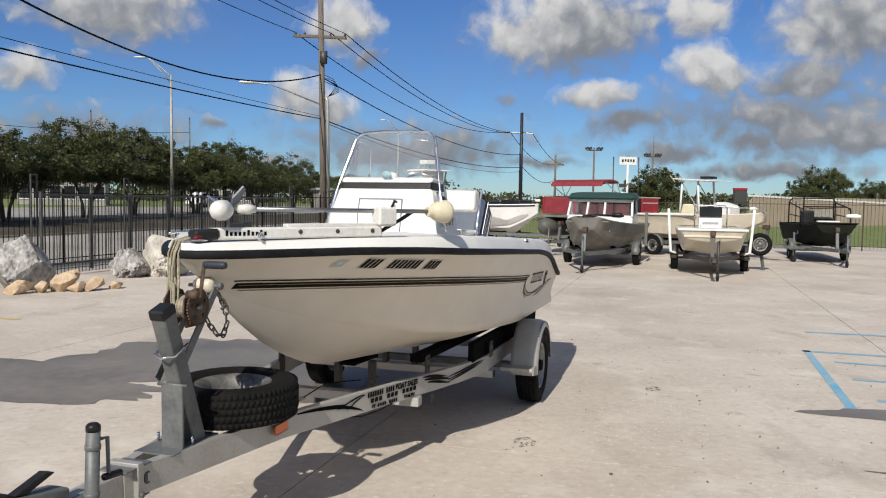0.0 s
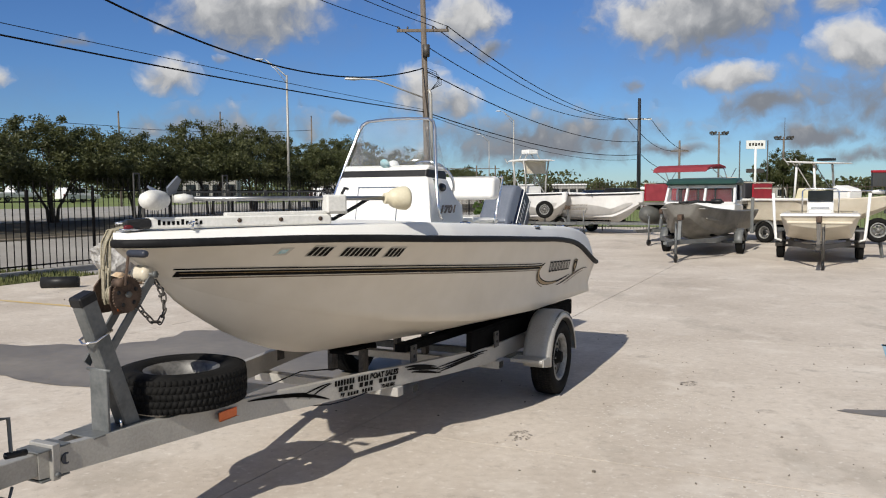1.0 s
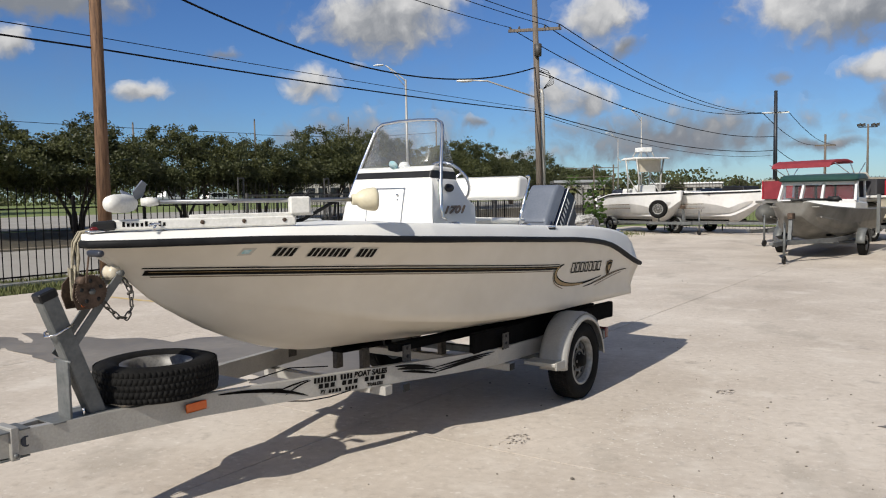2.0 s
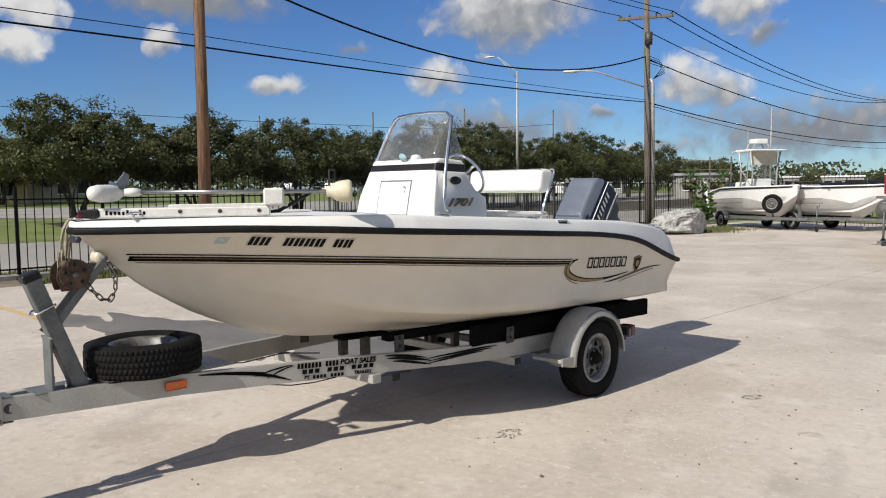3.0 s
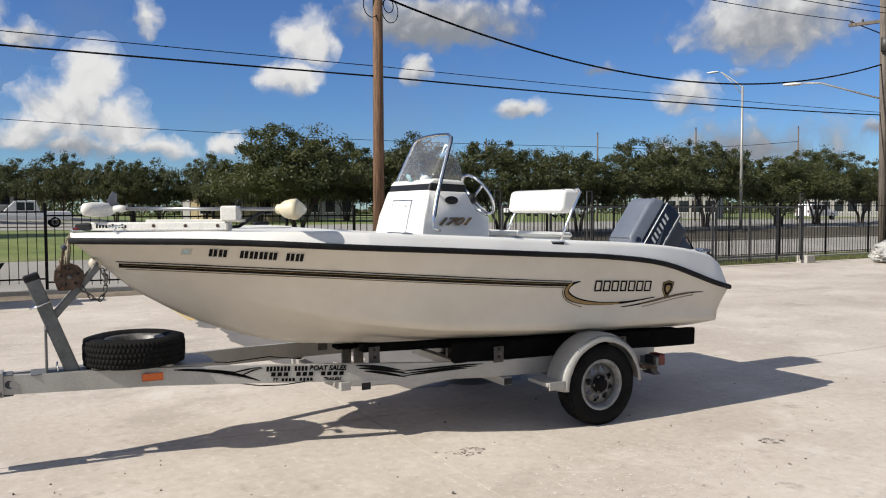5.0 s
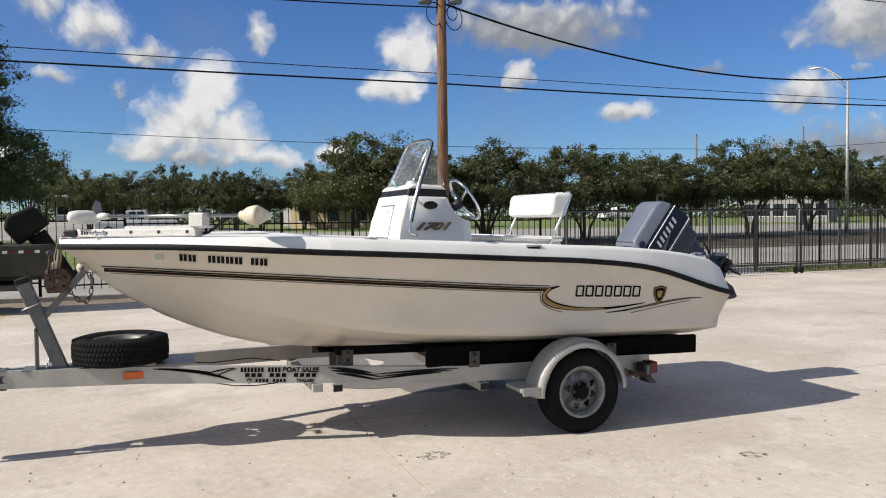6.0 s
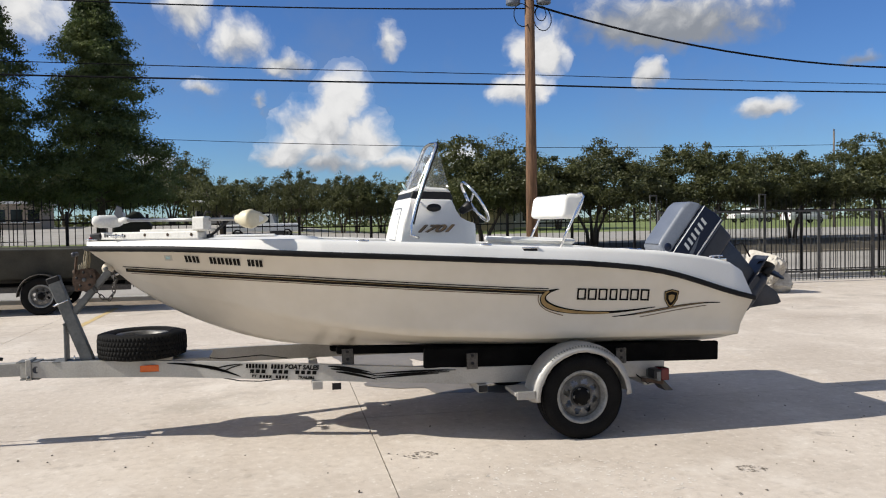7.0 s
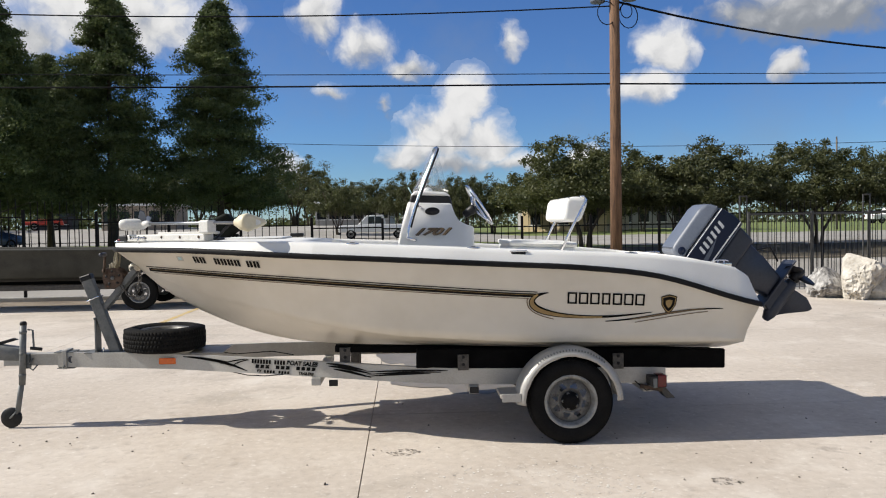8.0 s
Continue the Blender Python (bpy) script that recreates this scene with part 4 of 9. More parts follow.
        for a in (1.95, 2.87, 4.07):
            y = s * (bp(a) - 0.05) if a < 2.5 else s * (bp(a) + 0.026)
            br = part("bunk_bracket", beam("bunk_bracket", L(a, y, bz(a) + (0.055 if a > 2.5 else -0.02)), L(a, y, bz(a) + 0.175), 0.012, 0.085, "galv_dark", 0.002), tr, "dark galvanised bunk bracket plate")
            for dz in (0.10, 0.155):
                part("bolt", lathe("bolt", [(0, -0.012), (0.013, -0.012), (0.013, 0.012), (0, 0.012)], "black", 6, "Y"), br, "", L_pose(a, y, bz(a) + dz))
        part("bracket", beam("bracket", L(4.31, s * 0.72, 0.40), L(4.31, s * 0.96, 0.41), 0.03, 0.07, "galv"), tr)
        part("tail_light", box("tail_light", (-4.40, s * 0.90 - 0.06, 0.375), (-4.33, s * 0.90 + 0.06, 0.47), "red_lens", 0.012), tr, "red tail light")
        part("side_marker", box("side_marker", (-0.56, s * (bp(0.5) + 0.018) - 0.008, 0.525), (-0.40, s * (bp(0.5) + 0.0) + 0.008, 0.575), "orange", 0.006), tr, "amber side marker lamp")
    # winch post
    part("winch_post", beam("winch_post", L(0.0, 0.04, 0.58), L(-0.235, 0.04, 1.225), 0.072, 0.088, "galv", 0.006), tr, "grey painted square winch post")
    part("post_cap", beam("post_cap", L(-0.232, 0.04, 1.215), L(-0.248, 0.04, 1.262), 0.080, 0.096, "black", 0.008), tr, "black plastic post cap")
    for s in (1, -1):
        part("winch_arm", beam("winch_arm", L(0.16, s * 0.05, 1.30), L(-0.16, s * 0.05, 0.92), 0.010, 0.044, "galv", 0.002), tr)
    return tr


def build_spare():
    m = BOAT @ pose(-0.385, 0.005, 0.715, 90, 0, 0)
    sp = thing("spare_wheel", m, "black spare tyre lying flat on the trailer tongue", "wheel")
    part("tyre", tyre_mesh(0.332, 0.195, 0.195), sp, "black rubber tyre with worn tread")
    part("rim", rim_mesh(0.195, 0.195, -1), sp, "dull grey steel rim")
    return sp


# ---- fittings of the boat ----
def rounded_prism(name, outline, half, material, bevel, y_mid=0.0, narrow=None):
    """A side outline (aft, z) given a width, its edges rounded; narrow: half width as a function of z."""
    bm = bmesh.new()
    hw = narrow or (lambda z: half)
    A = [bm.verts.new((-a, y_mid + hw(z), z)) for a, z in outline]
    B = [bm.verts.new((-a, y_mid - hw(z), z)) for a, z in outline]
    n = len(outline)
    bm.faces.new(A)
    bm.faces.new(B[::-1])
    for k in range(n):
        bm.faces.new((A[k], B[k], B[(k + 1) % n], A[(k + 1) % n]))
    bmesh.ops.bevel(bm, geom=list(bm.edges), offset=bevel, segments=3, affect="EDGES", profile=0.5)
    return finish(bm, name, material, True, 40)


SIDEWAYS = Matrix(((-1, 0, 0, 0), (0, 0, 1, 0), (0, 1, 0, 0), (0, 0, 0, 1)))


def build_console():
    c = thing("console", BOAT, "white moulded steering console with tall clear windscreen", "console")
    mid = 0.03
    narrow = lambda z: 0.47 - 0.10 * max(0.0, min(1.0, (z - 1.45) / 0.4))
    body = [(2.365, FLOOR), (2.385, 1.48), (2.415, 1.62), (2.47, 1.83), (2.82, 1.815), (2.86, 1.645), (3.0, 1.62), (3.0, FLOOR)]
    part("body", rounded_prism("body", body, 0.45, "deck", 0.024, mid, narrow), c)
    part("band", rounded_prism("band", [(2.468, 1.79), (2.50, 1.885), (2.81, 1.872), (2.835, 1.79)], 0.372, "black", 0.02, mid), c, "black band round the dash")
    part("dash_top", rounded_prism("dash_top", [(2.485, 1.872), (2.53, 1.915), (2.78, 1.90), (2.82, 1.862)], 0.37, "deck", 0.018, mid), c, "white dash top")
    part("compass", lathe("compass", [(0.0, 0.0), (0.045, 0.0), (0.045, 0.02), (0.03, 0.045), (0.0, 0.052)], "white_paint", 16, "Z"), c, "small white compass dome", pose(-2.64, mid, 1.905))
    part("door", rounded_prism("door", [(2.382, 1.49), (2.412, 1.63), (2.442, 1.745), (2.452, 1.743), (2.392, 1.49)], 0.17, "deck", 0.004, mid - 0.02), c, "flush white access door")
    part("door_seam", rounded_prism("door_seam", [(2.384, 1.482), (2.414, 1.63), (2.444, 1.753), (2.454, 1.75), (2.394, 1.482)], 0.178, "silver", 0.002, mid - 0.02), c, "grey seal round the door")
    for a, z in ((2.40, 1.70), (2.405, 1.66)):
        part("latch", lathe("latch", [(0, -0.004), (0.008, -0.004), (0.008, 0.004), (0, 0.004)], "chrome", 10, "X"), c, m=pose(-a - 0.018, mid + 0.1, z))
    # vent on the side
    part("vent", lathe("vent", [(0.0, 0.012), (0.034, 0.012), (0.036, 0.006), (0.046, 0.010), (0.052, 0.0)], "black", 24, "Y"), c, "oval black vent with a bright ring", pose(-2.665, mid + 0.405, 1.745) @ pose(0, 0, 0, 8) @ Matrix.Diagonal((1.15, 1, 0.62, 1)))
    for dx, dz, mat, off in ((0.004, -0.004, "ink", 0.0), (0.0, 0.0, "brown_decal", 0.002)):
        text_plate("model_number", "1701", 0.118, Matrix.Translation((-2.645 - dx, mid + 0.453 + off, 1.580 + dz)) @ pose(0, 0, 0, 14) @ SIDEWAYS @ Matrix.Diagonal((1.22, 0.66, 1, 1)), mat, c, "gold and black model number", 0.55, 0.035)
    # windscreen frame of bent tube
    half = lambda z: 0.335 + 0.145 * max(0.0, (2.20 - z)) / 0.65
    rise_pts = [(2.46, 1.535), (2.475, 1.62), (2.52, 1.77), (2.58, 1.93), (2.645, 2.09), (2.69, 2.20)]
    left = [L(2.53, mid + 0.47, 1.51)] + [L(a, mid + half(z), z) for a, z in rise_pts]
    right = [L(2.53, mid - 0.485, 1.51)] + [L(a, mid - half(z), z) for a, z in rise_pts]
    top = [L(2.708, mid + 0.315, 2.245), L(2.712, mid + 0.27, 2.268), L(2.70, mid + 0.1, 2.278), L(2.70, mid - 0.1, 2.278), L(2.712, mid - 0.27, 2.268), L(2.708, mid - 0.315, 2.245)]
    part("windscreen_frame", tube("windscreen_frame", left + top + right[::-1], 0.0115, "chrome", 10), c, "bright stainless tube frame")
    part("gasket", tube("gasket", [p + Vector((-0.016, 0, -0.004)) for p in left[2:] + top + right[:1:-1]], 0.006, "black", 6), c, "black edge strip behind the tube")
    for s in (1, -1):
        part("frame_stay", tube("frame_stay", [L(2.535, mid + s * 0.40, 1.80), L(2.60, mid + s * 0.375, 1.76)], 0.009, "chrome"), c)
    # wrapped acrylic screen
    bm = bmesh.new()
    plan0 = [(2.80, 0.365), (2.66, 0.36), (2.545, 0.345), (2.515, 0.30), (2.505, 0.15), (2.50, 0.0)]
    plan1 = [(2.725, 0.318), (2.715, 0.315), (2.705, 0.308), (2.70, 0.26), (2.694, 0.13), (2.69, 0.0)]
    plan0 = plan0 + [(a, -p) for a, p in plan0[-2::-1]]
    plan1 = plan1 + [(a, -p) for a, p in plan1[-2::-1]]
    rows = []
    for i in range(7):
        u = i / 6
        rows.append([bm.verts.new(L(a0 + (a1 - a0) * u, mid + p0 + (p1 - p0) * u, 1.895 + (2.262 - 1.895) * u - 0.05 * u * (abs(p1) / 0.318) ** 6)) for (a0, p0), (a1, p1) in zip(plan0, plan1)])
    for A, B in zip(rows, rows[1:]):
        for k in range(len(A) - 1):
            bm.faces.new((A[k], A[k + 1], B[k + 1], B[k]))
    scr = part("windscreen", finish(bm, "windscreen", "glass", True, 60), c, "clear curved acrylic windscreen")
    so = scr.modifiers.new("thickness", "SOLIDIFY")
    so.thickness = 0.005
    scr.visible_shadow = False
    part("emblem", lathe("emblem", [(0, -0.004), (0.038, -0.004), (0.038, 0.004), (0, 0.004)], "teal", 24, "X"), c, "round pale blue emblem", pose(-2.493, mid + 0.01, 1.925, 0, 30, 0))
    # steering wheel
    rim = [(0, 0.19 * math.cos(2 * math.pi * k / 28), 0.19 * math.sin(2 * math.pi * k / 28)) for k in range(28)]
    wheel = part("steering_wheel", tube("steering_wheel", [(z, y, x) for x, y, z in rim], 0.012, "chrome", 8, True), c, "stainless steering wheel", pose(-3.07, mid + 0.12, 1.795, 0, -57, 0))
    for k in range(3):
        t = 2 * math.pi * k / 3 + 0.5
        part("spoke", tube("spoke", [(0.0, 0.0, -0.06), (0.19 * math.sin(t), 0.19 * math.cos(t), 0)], 0.010, "chrome", 6), wheel)
    part("steering_hub", lathe("steering_hub", [(0, -0.16), (0.03, -0.15), (0.04, -0.07), (0.045, -0.05), (0.0, -0.035)], "black", 16, "Z"), wheel, "black hub")
    return c


def build_seat():
    s = thing("leaning_seat", BOAT, "white cushioned helm seat on a cooler base", "seat")
    part("base", rounded_prism("base", [(3.30, FLOOR), (3.30, 1.455), (3.84, 1.435), (3.84, FLOOR)], 0.42, "vinyl", 0.03, 0.0), s, "white cooler box base")
    part("cushion", rounded_prism("cushion", [(3.29, 1.45), (3.29, 1.50), (3.85, 1.475), (3.85, 1.43)], 0.43, "vinyl", 0.024, 0.0), s, "padded white vinyl cushion")
    part("backrest", rounded_prism("backrest", [(3.725, 1.648), (3.755, 1.832), (3.81, 1.850), (3.925, 1.842), (3.948, 1.80), (3.880, 1.635)], 0.415, "vinyl", 0.04, 0.0), s, "thick white vinyl backrest")
    for q in (1, -1):
        part("frame_rod", tube("frame_rod", [L(3.70, q * 0.43, 1.38), L(3.78, q * 0.431, 1.55), L(3.92, q * 0.431, 1.822), L(3.90, q * 0.431, 1.845), L(3.87, q * 0.431, 1.84)], 0.011, "chrome"), s, "bright stainless rod")
    return s


def build_outboard():
    # tilted up: the motor's own up points forward
    rot = Matrix(((-0.6, 0, 0.8, 0), (0, -1, 0, 0), (0.8, 0, 0.6, 0), (0, 0, 0, 1)))
    m = BOAT @ Matrix.Translation(L(4.68, 0.0, 1.37)) @ rot
    o = thing("outboard_motor", m, "navy and silver outboard motor tilted up on the transom", "outboard motor")

    def slab(name, outline, half, material, bevel, label="", parent=None, top_half=None):
        bm = bmesh.new()
        th = half if top_half is None else top_half
        zs = [z for x, z in outline]
        zt, zb = max(zs), min(zs)
        hw = lambda z: half + (th - half) * (z - zb) / max(1e-6, zt - zb)
        A = [bm.verts.new((x, hw(z), z)) for x, z in outline]
        B = [bm.verts.new((x, -hw(z), z)) for x, z in outline]
        bm.faces.new(A)
        bm.faces.new(B[::-1])
        n = len(outline)
        for k in range(n):
            bm.faces.new((A[k], B[k], B[(k + 1) % n], A[(k + 1) % n]))
        if bevel:
            bmesh.ops.bevel(bm, geom=list(bm.edges), offset=bevel, segments=3, affect="EDGES", profile=0.5)
        return part(name, finish(bm, name, material, True, 40), parent or o, label)

    slab("cowl_top", [(0.0, -0.14), (0.03, -0.03), (0.08, -0.012), (0.46, -0.008), (0.535, -0.03), (0.565, -0.10), (0.57, -0.14)], 0.195, "silver", 0.03, "silver top of the cowl", top_half=0.15)
    slab("cowl", [(0.0, -0.142), (0.57, -0.142), (0.585, -0.28), (0.572, -0.375), (0.02, -0.385), (0.0, -0.30)], 0.205, "navy", 0.018, "glossy navy engine cowl", top_half=0.197)
    slab("lower_cowl", [(0.04, -0.39), (0.555, -0.38), (0.52, -0.56), (0.12, -0.56)], 0.17, "grey_leg", 0.03)
    for z0, z1, mat in ((-0.152, -0.147, "white_paint"), (-0.355, -0.345, "white_paint"), (-0.372, -0.366, "silver")):
        for q in (1, -1):
            part("stripe", box("stripe", (0.02, q * 0.206 - 0.004, z0), (0.565, q * 0.206 + 0.004, z1), mat), o, "thin pale stripe")
    # maker's lettering as plain bars, slanted silver flash below it
    for k in range(6):
        x = 0.17 + k * 0.054
        for q in (1, -1):
            vs = [(x - 0.012, q * 0.2085, -0.256), (x + 0.016, q * 0.2085, -0.256), (x + 0.030, q * 0.2075, -0.190), (x + 0.006, q * 0.2075, -0.190)]
            part("maker_mark", mesh_of("maker_mark", vs, [(0, 1, 2, 3)], "white_paint"), o)
    for q in (1, -1):
        vs = [(0.03, q * 0.2085, -0.285), (0.34, q * 0.2085, -0.262), (0.22, q * 0.2085, -0.30), (0.03, q * 0.2085, -0.335)]
        part("flash", mesh_of("flash", vs, [(0, 1, 2, 3)], "silver"), o)
        part("badge", lathe("badge", [(0.0, 0.0), (0.035, 0.0), (0.035, 0.006), (0, 0.008)], "navy", 20, "Y"), o, "", pose(0.075, q * 0.187, -0.085) @ pose(0, 0, 0, 8 * q, 0, 90 - 90 * q))
    slab("midsection", [(0.14, -0.55), (0.50, -0.55), (0.47, -0.72), (0.43, -0.98), (0.22, -0.98), (0.17, -0.75)], 0.085, "grey_leg", 0.03, "dark grey drive leg", top_half=0.13)
    slab("transom_bracket", [(-0.10, -0.50), (0.16, -0.46), (0.2, -0.80), (0.08, -0.86), (-0.05, -0.68)], 0.14, "grey_leg", 0.02, "dark clamp bracket")
    slab("cavitation_plate", [(0.12, -0.975), (0.60, -0.975), (0.62, -0.99), (0.12, -0.99)], 0.11, "grey_leg", 0.006)
    part("gearcase", lathe("gearcase", [(0.0, 0.05), (0.03, 0.06), (0.055, 0.12), (0.062, 0.22), (0.058, 0.42), (0.045, 0.47), (0.0, 0.48)], "grey_leg", 20, "X"), o, "torpedo shaped gearcase", pose(0, 0, -1.11))
    slab("lower_leg", [(0.16, -0.98), (0.44, -0.98), (0.42, -1.11), (0.12, -1.11)], 0.045, "grey_leg", 0.015)
    slab("skeg", [(0.10, -1.12), (0.42, -1.12), (0.43, -1.30), (0.38, -1.40), (0.34, -1.38), (0.20, -1.22)], 0.012, "grey_leg", 0.004)
    hub = part("propeller", lathe("propeller", [(0.04, 0.48), (0.05, 0.49), (0.045, 0.60), (0.0, 0.62)], "black", 16, "X"), o, "black three-bladed propeller", pose(0, 0, -1.11))
    for k in range(3):
        bm = bmesh.new()
        t0 = 2 * math.pi * k / 3
        rows = []
        for i in range(6):
            r = 0.04 + 0.125 * i / 5
            wd = 0.5 * math.sin(math.pi * (0.2 + 0.7 * i / 5)) * 0.14
            row = []
            for s in (-1, 0, 1):
                tw = t0 + s * wd / max(r, 0.06)
                row.append(bm.verts.new((0.545 + s * wd * 0.6, r * math.cos(tw), r * math.sin(tw))))
            rows.append(row)
        for A, B in zip(rows, rows[1:]):
            for j in range(2):
                bm.faces.new((A[j], A[j + 1], B[j + 1], B[j]))
        bl = part("blade", finish(bm, "blade", "black", True, 60), hub)
        so = bl.modifiers.new("thickness", "SOLIDIFY")
        so.thickness = 0.005
    part("hose", tube("hose", [(0.2, 0.1, -0.62), (0.05, 0.16, -0.7), (-0.1, 0.14, -0.62), (-0.15, 0.05, -0.45)], 0.012, "black"), o, "black rigging hose")
    part("cable_loop", tube("cable_loop", [(0.3, 0.1, -0.66), (0.52, 0.13, -0.72), (0.62, 0.08, -0.80), (0.55, 0.05, -0.92)], 0.009, "black"), o)
    return o


def build_trolling_motor():
    t = thing("trolling_motor", BOAT, "white bow-mount trolling motor stowed across the foredeck", "trolling motor")
    z = 1.685
    p0, p1 = L(0.27, 0.115, z), L(1.185, 0.800, z - 0.008)
    part("shaft", tube("shaft", [p0, p1], 0.0125, "steel", 10), t, "bright steel shaft")
    d = (p1 - p0).normalized()
    yaw = math.degrees(math.atan2(d.y, d.x))
    part("motor_pod", lathe("motor_pod", [(0.0, -0.115), (0.025, -0.112), (0.042, -0.085), (0.05, -0.03), (0.049, 0.05), (0.040, 0.095), (0.018, 0.108), (0.0, 0.109)], "scuffed", 24, "X"), t, "scuffed white motor pod", L_pose(0.165, 0.08, z - 0.006, 22))
    part("pod_collar", lathe("pod_collar", [(0, -0.045), (0.02, -0.045), (0.026, 0.0), (0.018, 0.045), (0, 0.045)], "scuffed", 14, "X"), t, "", L_pose(0.30, 0.135, z, yaw))
    for dy, dz in ((0.07, 0.05), (-0.14, 0.0)):
        bm = bmesh.new()
        vs = [bm.verts.new(v) for v in ((0.0, 0.0, 0.0), (0.03, dy * 0.4, dz * 0.6 + 0.012), (0.0, dy, dz + 0.05), (-0.03, dy * 0.9, dz + 0.035), (-0.035, dy * 0.3, dz * 0.4))]
        bm.faces.new(vs)
        ob = part("propeller_blade", finish(bm, "propeller_blade", "silver"), t, "dull grey weedless blade", L_pose(0.25, 0.08, z + 0.01, 0))
        so = ob.modifiers.new("thickness", "SOLIDIFY")
        so.thickness = 0.01
    # head: a cream bell flaring along the shaft to a teardrop face whose point lies across it
    across = Vector((d.y, -d.x, 0))
    if across.x > 0:
        across = -across
    bm = bmesh.new()
    prev, n = None, 28
    base = p1 - d * 0.015
    for along, r, point in ((0.0, 0.026, 0.0), (0.004, 0.031, 0.0), (0.03, 0.034, 0.0), (0.04, 0.044, 0.0), (0.06, 0.056, 0.01), (0.09, 0.064, 0.05), (0.12, 0.068, 0.10), (0.135, 0.068, 0.115), (0.148, 0.060, 0.105), (0.152, 0.040, 0.07)):
        ring = []
        for k in range(n):
            an = 2 * math.pi * k / n
            c, q = math.cos(an), math.sin(an)
            out = r * c + (point * max(0.0, c) ** 1.6)
            ring.append(bm.verts.new(base + d * along + across * out + Vector((0, 0, r * q * (1 - 0.35 * max(0.0, c) * min(1.0, point * 9))))))
        if prev:
            for k in range(n):
                bm.faces.new((prev[k], prev[(k + 1) % n], ring[(k + 1) % n], ring[k]))
        else:
            bm.faces.new(ring)
        prev = ring
    bm.faces.new(prev[::-1])
    head = part("head", finish(bm, "head", "cream", True, 50), t, "yellowed cream control head with a pointed face")
    c = base + d * 0.1535
    vs = [c + across * x + Vector((0, 0, y)) for x, y in ((0.055, -0.024), (0.10, -0.012), (0.108, 0.0), (0.10, 0.012), (0.055, 0.024))]
    part("pointer", mesh_of("pointer", vs, [(0, 1, 2, 3, 4)], "scuffed"), head, "grey direction pointer")
    # deck bracket
    part("bracket", beam("bracket", L(0.13, 0.04, 1.566), L(0.92, 0.585, 1.568), 0.095, 0.056, "scuffed", 0.008), t, "scratched white deck bracket")
    part("bracket_channel", beam("bracket_channel", L(0.45, 0.265, 1.602), L(1.0, 0.645, 1.604), 0.055, 0.02, "scuffed", 0.004), t)
    part("mount_block", beam("mount_block", L(0.87, 0.592, 1.650), L(0.965, 0.66, 1.650), 0.085, 0.10, "scuffed", 0.01), t, "white mounting block")
    part("ramp", beam("ramp", L(0.05, -0.01, 1.560), L(0.15, 0.06, 1.568), 0.105, 0.052, "black", 0.012), t, "black rubber ramp")
    part("clamp", tube("clamp", [L(0.94, 0.66, 1.70), L(0.955, 0.67, 1.735), L(0.985, 0.67, 1.73)], 0.008, "black"), t)
    part("pedal_cable", tube("pedal_cable", [L(1.12, 0.72, 1.675), L(1.06, 0.67, 1.63), L(0.98, 0.58, 1.565), L(0.90, 0.45, 1.553), L(1.0, 0.2, 1.55)], 0.011, "black"), t, "black cable")
    for a, p in ((0.50, 0.33), (0.68, 0.455), (0.86, 0.58)):
        part("bolt", lathe("bolt", [(0, 0), (0.012, 0), (0.012, 0.006), (0, 0.008)], "rust", 8, "Y"), t, "small rusty bolt", L_pose(a - 0.02, p + 0.005, 1.572, yaw + 180))
    # maker's row of plain bars on the bracket's port face
    e = (L(0.92, 0.585, 0) - L(0.13, 0.04, 0)).normalized()
    nrm = Vector((-e.y, e.x, 0))
    if nrm.y < 0:
        nrm = -nrm
    for k in range(10):
        c = L(0.13, 0.04, 1.570) + e * (0.055 + 0.0222 * k) + nrm * 0.0485
        vs = [c + e * x + Vector((0, 0, zz)) for x, zz in ((0, -0.013), (0.0135, -0.013), (0.0135, 0.014 if k in (0, 5, 8) else 0.006), (0, 0.014 if k in (0, 5, 8) else 0.006))]
        part("maker_mark", mesh_of("maker_mark", vs, [(0, 1, 2, 3)], "ink"), t)
    return t


def L_pose(a, p, z, rz=0):
    return Matrix.Translation(L(a, p, z)) @ pose(0, 0, 0, 0, 0, rz)


